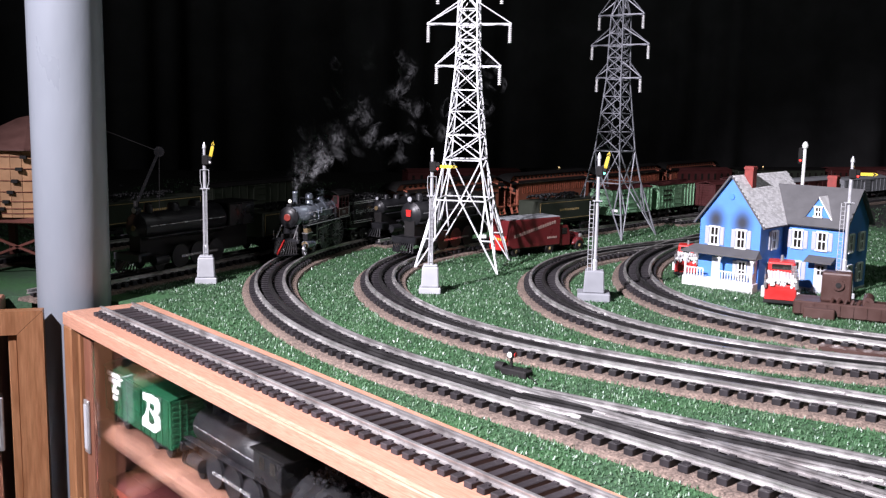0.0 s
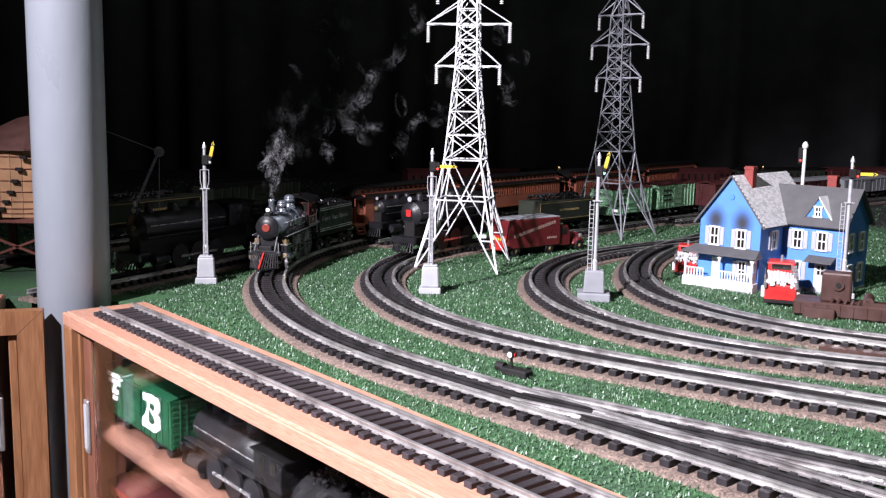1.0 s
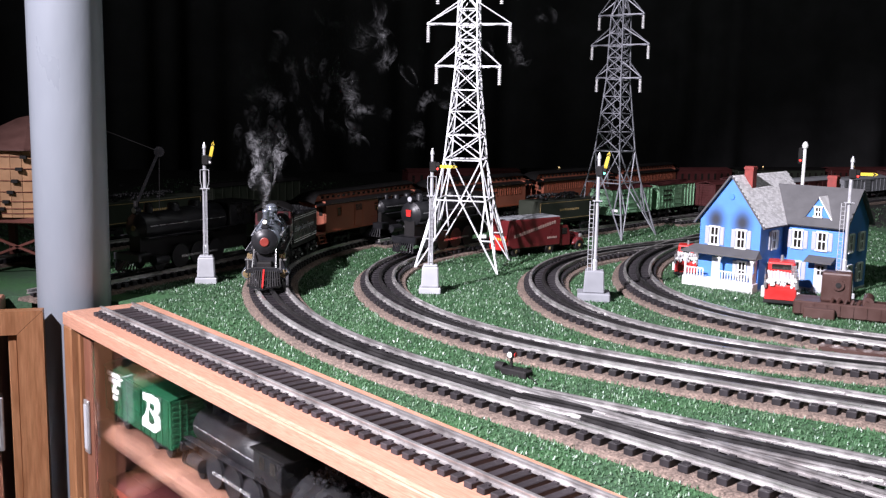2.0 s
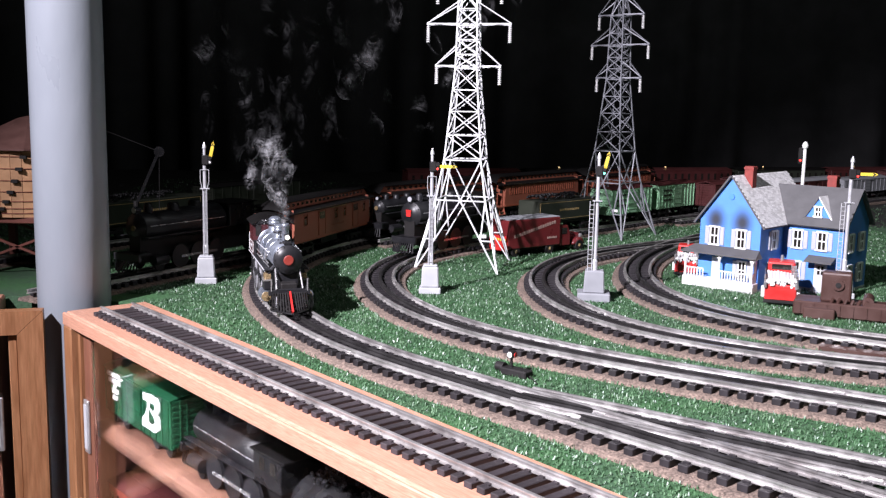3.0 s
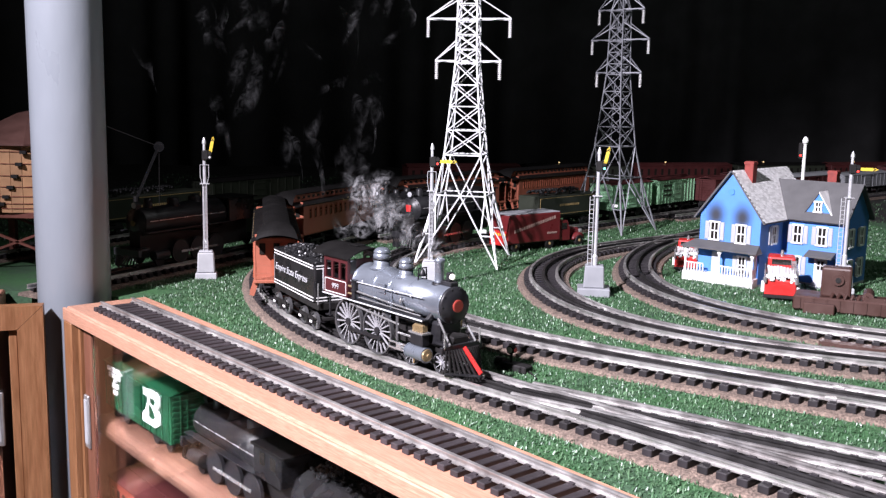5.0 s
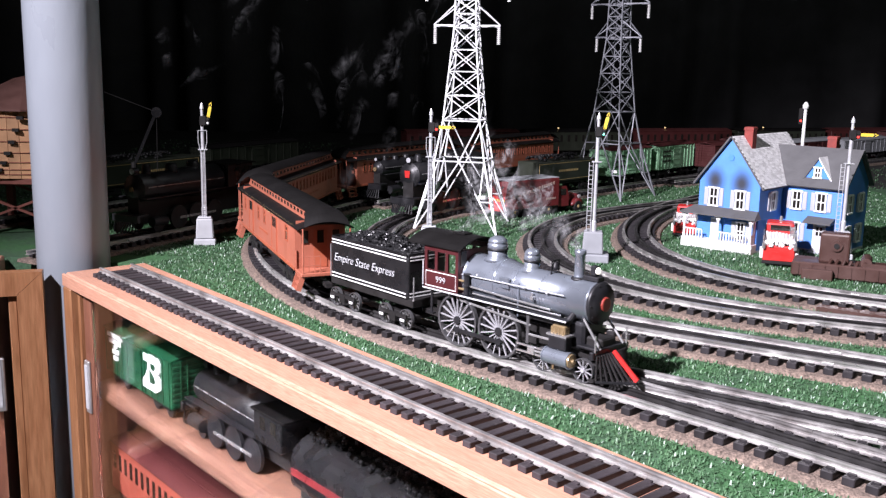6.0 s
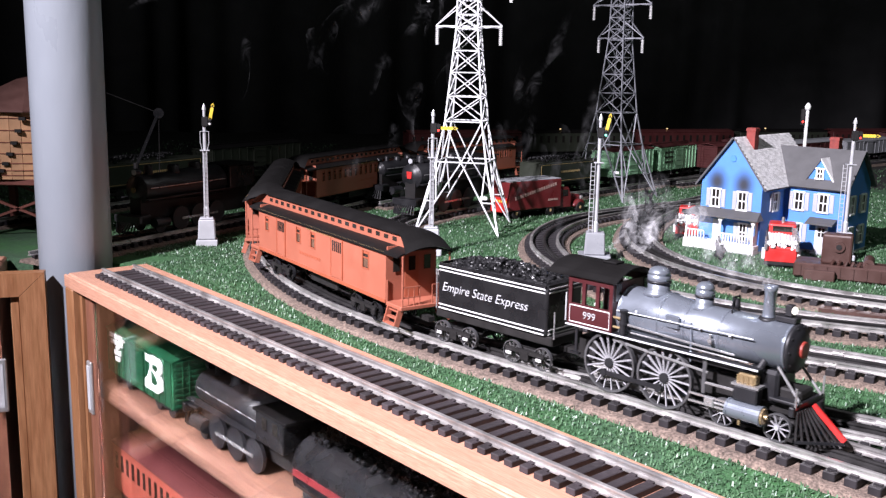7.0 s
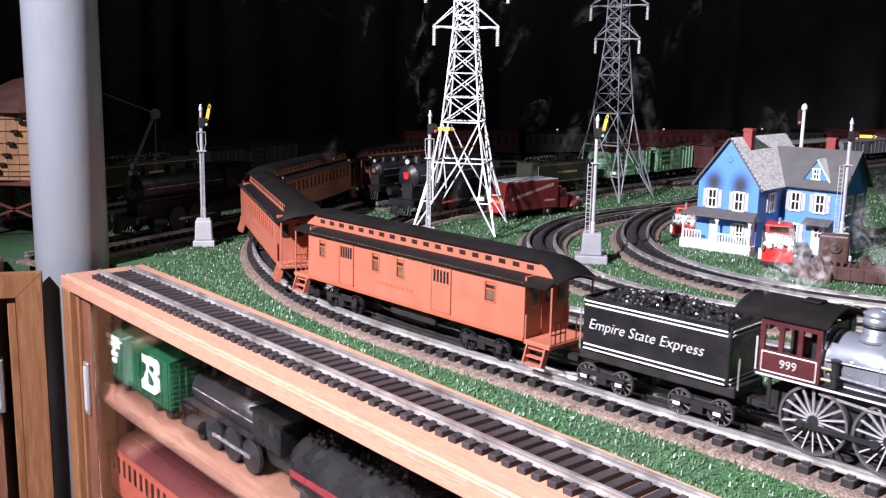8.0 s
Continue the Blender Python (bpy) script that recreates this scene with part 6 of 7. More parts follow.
def make_boxcar(m, length, height, body, roof, label, ribs=12, emblem=False, name="box_car", windows=0, z0=0.018, bars=False):
    c = thing(name, m, label, "railway car", group="standing railway cars")
    h, w = length / 2, 0.0235
    b = part("body", bx(-h, h, -w, w, z0, z0 + height, bevel=0.0008), body, c)
    arc = [(-w - 0.001 + 2 * (w + 0.001) * i / 8, z0 + height + 0.0045 * math.sin(math.pi * i / 8)) for i in range(9)]
    part("roof", pm(arc + [(x, z - 0.001) for x, z in reversed(arc)], -h - 0.001, h + 0.001, Matrix.Rotation(math.pi / 2, 4, "Z")), roof, c)
    part("roof_walk", bx(-h, h, -0.0040, 0.0040, z0 + height + 0.0048, z0 + height + 0.0058), roof, c)
    part("underframe", bx(-h + 0.004, h - 0.004, -0.015, 0.015, z0 - 0.005, z0), M_MATTE, c)
    for sg in (-1, 1):
        y = sg * w
        if windows:
            for k in range(windows):
                x = -h + 0.012 + (2 * h - 0.024) * k / max(1, windows - 1)
                part("window", bx(x - 0.0030, x + 0.0030, *sorted((y, y + sg * 0.0004)), z0 + height * 0.48, z0 + height * 0.82), M_DARKGLASS, b)
        else:
            for k in range(ribs):
                x = -h + 0.004 + (2 * h - 0.008) * k / (ribs - 1)
                part("rib", bx(x - 0.0007, x + 0.0007, *sorted((y, y + sg * 0.0009)), z0 + 0.001, z0 + height - 0.001), body, b)
            d = part("sliding_door", bx(-0.016, 0.016, *sorted((y, y + sg * 0.0018)), z0 + 0.002, z0 + height - 0.003), body, b)
            for k in range(4):
                part("door_rib", bx(-0.015, 0.015, *sorted((y + sg * 0.0018, y + sg * 0.0025)), z0 + 0.008 + k * height * 0.22, z0 + 0.0095 + k * height * 0.22), body, d)
            part("door_track", bx(-0.034, 0.034, *sorted((y, y + sg * 0.0022)), z0 + height - 0.0035, z0 + height - 0.0022), body, b)
        if bars:
            bm = bmesh.new()
            for r in range(3):
                for k in range(5):
                    box(bm, 0.024 + 0.0068 * k, 0.0285 + 0.0068 * k, *sorted((y + sg * 0.0008, y + sg * 0.0013)), z0 + height * (0.72 - 0.2 * r), z0 + height * (0.80 - 0.2 * r))
            part("name_bars", bm, M_OLIVE, b)
        for zz in range(5):
            part("grab_iron", bx(sg * (h - 0.012) - 0.004, sg * (h - 0.012) + 0.004, *sorted((y + sg * 0.0008, y + sg * 0.0014)), z0 + 0.006 + zz * height * 0.17, z0 + 0.0068 + zz * height * 0.17), body, b)
    for sg in (-1, 1):
        for k in range(9):
            part("end_rib", bx(*sorted((sg * h, sg * (h + 0.0016))), -w + 0.002, w - 0.002, z0 + 0.003 + k * height / 9, z0 + 0.003 + k * height / 9 + 0.0022), body, b)
        for yy in (-0.014, -0.007):
            part("end_ladder", bx(*sorted((sg * (h + 0.0016), sg * (h + 0.0024))), yy - 0.0005, yy + 0.0005, z0, z0 + height), body, b)
        still_bogie(c, sg * (h - 0.030))
        part("coupler", bx(*sorted((sg * h, sg * (h + 0.012))), -0.003, 0.003, 0.010, 0.0145), M_MATTE, c)
    return c


def make_black_engine(m, R, AX, L, plate, label, lit=False):
    """A black steam locomotive standing still; x forward, its front at x = 0."""
    e = thing("steam_locomotive", m, label, "locomotive", group="standing black locomotives")
    al = Matrix.Translation((0, 0, AX)) @ Matrix.Rotation(math.pi / 2, 4, "Y")
    bm = bmesh.new()
    lathe(bm, [(R * 1.12, -L * 0.72), (R * 1.12, -L * 0.45), (R, -L * 0.30), (R, 0.0), (R * 0.96, 0.001), (R * 0.80, 0.0015), (R * 0.72, 0.0035), (R * 0.2, 0.0055), (0.0001, 0.0056)], 32, al)
    b = part("boiler", bm, M_SMOKEBOX, e, "sooty black boiler", smooth=True)
    bm = bmesh.new()
    if plate == "keystone":
        prism(bm, [(-0.0048, 0.0050), (0.0048, 0.0050), (0.0036, -0.0050), (-0.0036, -0.0050)], -0.0012, 0.0)
        part("keystone_plate", bm, M_RED, b, "red keystone number plate", m=Matrix.Translation((0.0058, 0, AX + 0.002)) @ Matrix.Rotation(math.pi / 2, 4, "Z"))
    else:
        lathe(bm, [(0.0035, 0.0055), (0.0035, 0.0068), (0.0001, 0.0070)], 16, al)
        part("number_plate", bm, M_BRASS, b, "small brass plate")
    for k in range(12):
        a = math.tau * k / 12
        part("door_bolt", tb((0.001, R * 0.88 * math.cos(a), AX + R * 0.88 * math.sin(a)), (0.0022, R * 0.88 * math.cos(a), AX + R * 0.88 * math.sin(a)), 0.0007, n=6), M_SMOKEBOX, b)
    for x, r, hgt in ((-0.020, R * 0.30, R * 0.75), (-L * 0.32, R * 0.42, R * 0.62), (-L * 0.52, R * 0.46, R * 0.66)):
        bm = bmesh.new()
        z = AX + R * 0.85
        lathe(bm, [(r * 1.3, z), (r, z + hgt * 0.3), (r, z + hgt * 0.75), (r * 0.75, z + hgt), (0.0001, z + hgt * 1.04)], 18, pose(x, 0, 0))
        part("chimney" if x == -0.020 else "dome", bm, M_SMOKEBOX, e, smooth=True)
    hl = part("headlight", tb((-0.004, 0, AX + R * 1.20), (0.004, 0, AX + R * 1.20), R * 0.24, n=16), M_SMOKEBOX, e)
    part("lens", tb((0.004, 0, AX + R * 1.20), (0.0047, 0, AX + R * 1.20), R * 0.20, n=16), M_GREYBASE, hl, "unlit clear lens")
    part("headlight_bracket", bx(-0.004, 0.003, -0.003, 0.003, AX + R * 0.9, AX + R * 1.02), M_SMOKEBOX, hl)
    cab = part("cab", bx(-L, -L * 0.74, -0.0235, 0.0235, AX - R * 0.6, AX + R * 1.05, bevel=0.001), M_GLOSS, e, "black cab")
    for sg in (-1, 1):
        for x in (-L * 0.93, -L * 0.83):
            part("cab_window", bx(x - 0.004, x + 0.004, *sorted((sg * 0.0235, sg * 0.0239)), AX + R * 0.2, AX + R * 0.85), M_DARKGLASS, cab)
        part("running_board", bx(-L * 0.74, 0.004, sg * 0.0205 - 0.0035, sg * 0.0205 + 0.0035, AX - R * 0.62, AX - R * 0.55), M_SMOKEBOX, e)
        part("handrail", tb((-L * 0.7, sg * R * 1.12, AX + R * 0.15), (-0.004, sg * R * 1.05, AX + R * 0.15), 0.0006, n=6), M_CHROME, e)
        part("cylinder", tb((-0.030, sg * 0.0205, 0.0150), (-0.006, sg * 0.0205, 0.0150), 0.0065, n=16), M_SMOKEBOX, e)
        for k in range(3):
            bm = bmesh.new()
            r = 0.0155
            lathe(bm, [(r * 0.25, -0.0018), (r * 0.9, -0.0014), (r, -0.0018), (r, 0.0014), (r * 0.25, 0.0018)], 20, Matrix.Translation((-L * 0.28 - k * 0.034, sg * 0.0178, r)) @ Matrix.Rotation(math.pi / 2, 4, "X"))
            part("driving_wheel", bm, M_SMOKEBOX, e)
        bm = bmesh.new()
        bar(bm, (-L * 0.28 - 0.068, sg * 0.0205, 0.0150), (-L * 0.28, sg * 0.0205, 0.0150), 0.0012, 0.003)
        part("side_rod", bm, M_CHROME, e)
        bm = bmesh.new()
        lathe(bm, [(0.002, -0.0016), (0.0085, -0.0014), (0.0085, 0.0014), (0.002, 0.0016)], 16, Matrix.Translation((-0.020, sg * 0.0172, 0.0085)) @ Matrix.Rotation(math.pi / 2, 4, "X"))
        part("pilot_wheel", bm, M_SMOKEBOX, e)
    part("frame", bx(-L, 0.004, -0.0090, 0.0090, 0.012, AX - R * 0.5), M_MATTE, e)
    part("cab_roof", bx(-L - 0.006, -L * 0.72, -0.0250, 0.0250, AX + R * 1.05, AX + R * 1.13, bevel=0.0015), M_ROOF, e)
    part("pilot_deck", bx(-0.004, 0.018, -0.0180, 0.0180, 0.0230, 0.0255), M_SMOKEBOX, e)
    part("pilot_beam", bx(0.014, 0.019, -0.0215, 0.0215, 0.0165, 0.0255, bevel=0.0006), M_SMOKEBOX, e)
    pl = part("pilot", bx(0.014, 0.020, -0.018, 0.018, 0.0030, 0.0050), M_MATTE, e, "black slatted pilot")
    for k in range(11):
        f = k / 5 - 1
        bm = bmesh.new()
        bar(bm, (0.018, f * 0.017, 0.0170), (0.020 + 0.012 * (1 - abs(f)), f * 0.018, 0.0042), 0.0014)
        part("slat", bm, M_SMOKEBOX, pl)
    return e


def make_black_tender(m, length, label, roof_coal=True, gold=True):
    t = thing("tender", m, label, "tender", group="standing tenders")
    h = length / 2
    b = part("tank", bx(-h, h, -0.0225, 0.0225, 0.020, 0.0560, bevel=0.0015), M_OLIVE, t, "dark lined tank")
    part("underframe", bx(-h, h, -0.0180, 0.0180, 0.0150, 0.0205), M_MATTE, t)
    for sg in (-1, 1):
        y = sg * 0.0227
        for a, bb in (((-h + 0.008, 0.0235), (h - 0.005, 0.0235)), ((-h + 0.008, 0.0525), (h - 0.005, 0.0525)), ((-h + 0.008, 0.0235), (-h + 0.008, 0.0525)), ((h - 0.005, 0.0235), (h - 0.005, 0.0525))):
            bm = bmesh.new()
            bar(bm, (a[0], y, a[1]), (bb[0], y, bb[1]), 0.0004, 0.0008)
            part("lining", bm, M_GOLD, b, "fine gold lining")
        bm = bmesh.new()
        for k in range(12):
            box(bm, -0.028 + 0.0048 * k, -0.0250 + 0.0048 * k, *sorted((y, y + sg * 0.0003)), 0.0370, 0.0405)
        part("name_bars", bm, M_GOLD, b, "row of small gold lettering")
    rng = random.Random(9)
    bm = bmesh.new()
    for i in range(160):
        x, y = rng.uniform(-h * 0.5, h * 0.9), rng.uniform(-0.016, 0.016)
        bmesh.ops.create_icosphere(bm, subdivisions=1, radius=rng.uniform(0.0018, 0.0032), matrix=Matrix.Translation((x, y, 0.0565 + 0.008 * max(0, 1 - (y / 0.019) ** 2) + rng.uniform(-0.001, 0.001))))
    part("coal", bm, M_COAL, t, "heaped black coal", kind="stuff")
    for sg in (-1, 1):
        still_bogie(t, sg * (h - 0.026))
    return t


make_black_engine(ride(LINE_B, 0.545, -0.16, -0.02), 0.0185, 0.0570, 0.20, "keystone", "large black steam locomotive with red keystone plate")
make_black_tender(ride(LINE_B, 0.145, -0.05, 0.05), 0.175, "dark green lined coal tender behind the black locomotive")
for s, lab in ((-0.058, "mint green refrigerator car with dark lettering"), (-0.232, "mint green refrigerator car beyond the pylon")):
    make_boxcar(ride(LINE_B, s, -0.05, 0.05), 0.150, 0.048, M_MINT, M_WINE, lab, bars=True)
make_boxcar(ride(LINE_B, -0.41, -0.05, 0.05), 0.16, 0.03, M_WINE, M_GREYROOF, "low dark red car with pale grey roof")
make_boxcar(ride(LINE_B, -0.60, -0.05, 0.05), 0.17, 0.044, M_WINE, M_WINE, "dark red box car at the back of the layout")
LINE_S = Line(-0.104, 1.56, 236.0, (0, 0), 0.2, 1.6, 0.0)
make_black_engine(LINE_S.spot(0.0, RAIL_TOP), 0.0130, 0.0480, 0.15, "round", "small black steam locomotive in the shade")
make_black_tender(LINE_S.spot(-0.235, RAIL_TOP), 0.12, "small dark tender coupled to the shaded engine")
make_track(LINE_S, -1.0, 0.02, "short dim siding between the curves")

# a train of wine red coaches and grey cars on the far lines
LINE_G = Line(0.9, 2.32, 222.0, (0, 0), 0.4, 1.6, 0.5)
LINE_H = Line(0.75, 2.52, 200.0, (0, 0), 0.4, 1.6, 0.9)
make_track(LINE_G, -1.2, 0.6, "distant straight track at the back of the layout")
make_track(LINE_H, -1.4, 1.2, "distant straight track below the black curtain")
for s, body, roof, hh, win, lab in ((0.35, M_WINE, M_WINE, 0.046, 12, "wine red passenger coach on a back track"), (0.07, M_WINE, M_GREYROOF, 0.040, 0, "wine red box car with grey roof"),
                                    (-0.22, M_GREYROOF, M_GREYROOF, 0.034, 0, "grey hopper car on a back track"), (-0.50, M_WINE, M_WINE, 0.046, 12, "wine red passenger coach on a back track")):
    make_boxcar(LINE_G.spot(s, RAIL_TOP), 0.25, hh, body, roof, lab, windows=win, name="railway_car")
for k, s in enumerate((0.75, 0.45, 0.15, -0.15, -0.45, -0.75)):
    make_boxcar(LINE_H.spot(s, RAIL_TOP), 0.28, 0.046, (M_WINE, M_OLIVE)[k % 2], (M_WINE, M_ROOF)[k % 2], ("dull red distant passenger coach", "dark distant passenger coach")[k % 2], windows=14, name="railway_car")
    # added glowing spots imitate the line of glints along the far train
    for sg in (-1,):
        g = thing("marker_lamp", LINE_H.spot(s + 0.05, RAIL_TOP), "tiny glowing yellow spot standing in for a glint on a distant coach", "lamp", group="distant marker lamps")
        part("bulb", tb((0, 0.006, 0.0702), (0, 0.006, 0.0728), 0.0020, n=8), M_AMBER_GLINT, g)

# dark engine standing by the column
LINE_W = Line(-0.405, 1.15, 242.0, (0, 0), 0.2, 1.2, 0.4)
make_black_engine(LINE_W.spot(-0.05, RAIL_TOP), 0.0185, 0.0560, 0.20, "round", "black steam locomotive standing in deep shade")
make_black_tender(LINE_W.spot(-0.355, RAIL_TOP), 0.17, "black lined tender in deep shade")
make_track(LINE_W, -1.0, 0.1, "dim side track behind the column")
LINE_X = Line(-0.62, 1.30, 240.0, (0, 0), 0.2, 1.4, 0.4)
make_black_tender(LINE_X.spot(-0.28, RAIL_TOP + 0.002), 0.22, "long black coal car at the dark back", gold=False)
make_boxcar(LINE_X.spot(-0.53, RAIL_TOP), 0.24, 0.050, M_OLIVE, M_ROOF, "dark box car lost in the shade")
make_track(LINE_X, -1.1, 0.35, "dim side track beside the water tank")

# ---- water tank on legs ----


def make_tank():
    t = thing("water_tank", pose(-0.548, 1.275, 0), "wooden railway water tank with iron hoops on brown legs", "water tank")
    R, z0, z1 = 0.078, 0.079, 0.164
    bm = bmesh.new()
    n = 36
    a = math.tau / n
    prism(bm, [(-R * math.tan(a / 2) * 0.97, z0), (R * math.tan(a / 2) * 0.97, z0), (R * math.tan(a / 2) * 0.97, z1), (-R * math.tan(a / 2) * 0.97, z1)], -R - 0.001, -R + 0.003)
    stave = mesh_of(bm, "stave", M_TANKWOOD)
    part("lining", tb((0, 0, z0 + 0.001), (0, 0, z1), R - 0.002, n=36), M_TANKWOOD, t)
    for i in range(n):
        share("stave", stave, t, Matrix.Rotation(a * i, 4, "Z"))
    for k, z in enumerate((0.084, 0.090, 0.099, 0.111, 0.125, 0.140, 0.155)):
        bm = bmesh.new()
        lathe(bm, [(R + 0.0008, z - 0.0009), (R + 0.0024, z), (R + 0.0008, z + 0.0009)], 48)
        hoop = part("hoop", bm, M_RUST, t, "iron hoop")
        part("hoop_lug", bx(0.006 * k - 0.015, 0.006 * k - 0.007, -R - 0.0052, -R - 0.001, z - 0.002, z + 0.002), M_MATTE, hoop)
    bm = bmesh.new()
    lathe(bm, [(R + 0.012, z1 - 0.001), (R + 0.012, z1 + 0.001), (0.014, z1 + 0.038), (0.0001, z1 + 0.041)], 10)
    part("roof", bm, mat("brown_tank_roof", (0.12, 0.055, 0.045), 0.7, vary=0.15, scale=60), t, "brown conical roof")
    part("deck", bx(-0.075, 0.075, -0.075, 0.075, z0 - 0.008, z0, bevel=0.001), M_RUST, t)
    for x in (-0.052, 0.052):
        for y in (-0.052, 0.052):
            lg = part("leg", bx(x - 0.0045, x + 0.0045, y - 0.0045, y + 0.0045, 0.010, z0 - 0.008), M_RUST, t)
            part("footing", pm([(x - 0.011, 0), (x + 0.011, 0), (x + 0.007, 0.011), (x - 0.007, 0.011)], y - 0.009, y + 0.009), M_GREYBASE, lg)
            bm = bmesh.new()
            bar(bm, (x, y, 0.018), (-x, y, 0.058), 0.003)
            part("brace", bm, M_RUST, t)
    bm = bmesh.new()
    bar(bm, (0.030, -0.070, 0.195), (0.064, -0.090, 0.196), 0.0020)
    part("spout_arm", bm, M_RUST, t)
    part("pull_rod", tb((0.064, -0.090, 0.196), (0.071, -0.090, 0.020), 0.0010, n=6), M_RUST, t)
    part("ladder_post", bx(0.050, 0.056, -0.089, -0.084, 0.160, 0.197), M_RUST, t)


make_tank()


def make_hoist():
    h = thing("yard_crane", pose(-0.425, 1.32, 0, 0, 0, 15), "slender black yard crane with hanging cables", "crane")
    part("mast", tb((0, 0, 0), (0, 0, 0.09), 0.004, n=10), M_MATTE, h)
    bm = bmesh.new()
    bar(bm, (0.0, 0, 0.085), (0.030, 0, 0.155), 0.004)
    bar(bm, (0.0, 0.008, 0.085), (0.030, 0.008, 0.155), 0.002)
    part("jib", bm, M_GLOSS, h)
    part("sheave", tb((0.032, -0.003, 0.158), (0.032, 0.010, 0.158), 0.007, n=16), M_GLOSS, h)
    part("cable", tb((0.032, 0, 0.152), (0.030, 0, 0.030), 0.0005, n=5), M_MATTE, h)
    part("stay_cable", tb((0.028, 0, 0.160), (-0.035, 0, 0.185), 0.0005, n=5), M_MATTE, h)


make_hoist()

# ---- display cabinets below the layout ----
# dusty glass, its grey tint also standing in for shade inside the cabinets
M_PANE = glass("dusty_shade_tinted_glass", (0.84, 0.85, 0.84), 0.0)
M_SHELF = mat("brown_shelf_wood", (0.13, 0.06, 0.04), 0.55, vary=0.2, scale=30, second=(0.185, 0.094, 0.064), mixscale=10, stretch=(1.5, 14, 14))
M_ALU = mat("dull_aluminium", (0.42, 0.42, 0.42), 0.4, metal=0.6, vary=0.1, scale=80)


def nose(x0, x1, y, z, r, depth):
    """A shelf with a rounded front edge."""
    bm = bmesh.new()
    out = [(depth, -r), (depth, r)] + [(y + r + r * math.cos(a), r * math.sin(a)) for a in np.linspace(math.pi / 2, 3 * math.pi / 2, 10)]
    vs = [[bm.verts.new((x, yy, z + zz)) for yy, zz in out] for x in (x0, x1)]
    bm.faces.new(vs[0][::-1])
    bm.faces.new(vs[1])
    for i in range(len(out)):
        j = (i + 1) % len(out)
        bm.faces.new((vs[0][i], vs[0][j], vs[1][j], vs[1][i]))
    bmesh.ops.recalc_face_normals(bm, faces=bm.faces[:])
    return bm


def make_cabinet():
    c = thing("display_cabinet", BOARD, "wooden display cabinet with sliding glass doors under the table", "cabinet", kind="")
    part("stile", bx(0.0, 0.021, -0.003, 0.006, -0.75, -0.0097, bevel=0.0012), M_OAK, c, "warm oak corner post")
    part("door_groove", bx(0.0222, 0.0272, 0.004, 0.018, -0.75, -0.0097, bevel=0.0008), M_OAK, c, "narrow oak door channel")
    part("side_panel", bx(0.0, 0.012, 0.018, 0.30, -0.75, -0.0097), M_PANEL, c, "red-brown side panel")
    part("door_frame", bx(0.0285, 0.0480, 0.0075, 0.0150, -0.75, -0.0100, bevel=0.001), M_PANEL, c, "red-brown sliding door edge")
    part("back_panel", bx(0.0, 2.2, 0.300, 0.310, -0.75, -0.0097), M_PANEL, c)
    pn = part("glass_door", bx(0.0485, 0.95, 0.0100, 0.0130, -0.75, -0.0100), M_PANE, c, "sliding clear glass door")
    pn.visible_shadow = False
    hd = part("finger_pull", bx(0.0310, 0.0425, 0.0045, 0.0074, -0.143, -0.085, bevel=0.0008), M_ALU, c, "recessed aluminium finger pull")
    part("pull_recess", bx(0.0330, 0.0405, 0.0036, 0.0046, -0.138, -0.090), M_GREYBASE, hd)
    for z in (-0.128, -0.265, -0.41):
        part("shelf", nose(0.012, 2.2, 0.024, z, 0.0105, 0.30), M_SHELF, c, "brown wooden shelf with rounded front edge")
    part("divider", bx(1.2, 1.22, 0.02, 0.30, -0.75, -0.0097), M_PANEL, c)


make_cabinet()

SHELF = -0.1172


def on_shelf(x, y, z=SHELF):
    return BOARD @ pose(x, y, z)


bn = make_boxcar(on_shelf(0.096, 0.060), 0.165, 0.049, M_CARGREEN, M_CARGREEN, "bright green box car on the cabinet shelf", z0=0.012)


def boxcar_marks(c):
    y = -0.0235 - 0.0022
    bm = bmesh.new()
    for r, (n, wd, hh) in enumerate(((10, 0.0026, 0.0044), (8, 0.0026, 0.0044), (3, 0.0014, 0.003), (4, 0.0026, 0.0048), (3, 0.0022, 0.0044))):
        for k in range(n):
            x = -0.050 + (k - n / 2) * wd * 1.5
            z = 0.0560 - (0, 0.0065, 0.0115, 0.0170, 0.0240)[r]
            box(bm, x, x + wd, y, y + 0.0022, z - hh / 2, z + hh / 2)
    part("name_bars", bm, M_WHITE, c, "rows of small white lettering")
    out = [(0.021, 0.0215), (0.052, 0.0215), (0.0605, 0.0265), (0.0605, 0.0360), (0.056, 0.0405), (0.0605, 0.0450), (0.0605, 0.0530), (0.054, 0.0575), (0.024, 0.0575), (0.024, 0.0495), (0.034, 0.0495), (0.034, 0.0440), (0.028, 0.0350), (0.021, 0.0295)]
    em = part("emblem", pm(out, y, y + 0.0022), M_WHITE, c, "large white angular emblem")
    part("emblem_gap", pm([(0.0385, 0.0295), (0.0480, 0.0295), (0.0515, 0.0325), (0.0480, 0.0375), (0.0385, 0.0430)], y - 0.0005, y), M_CARGREEN, em)
    part("emblem_gap", pm([(0.0415, 0.0500), (0.0500, 0.0500), (0.0525, 0.0475), (0.0490, 0.0435), (0.0415, 0.0450)], y - 0.0005, y), M_CARGREEN, em)


boxcar_marks(bn)
se = make_black_engine(on_shelf(0.212, 0.060, SHELF) @ pose(0, 0, 0, 0, 0, 180), 0.0165, 0.0440, 0.17, "round", "dusty black locomotive on the cabinet shelf")


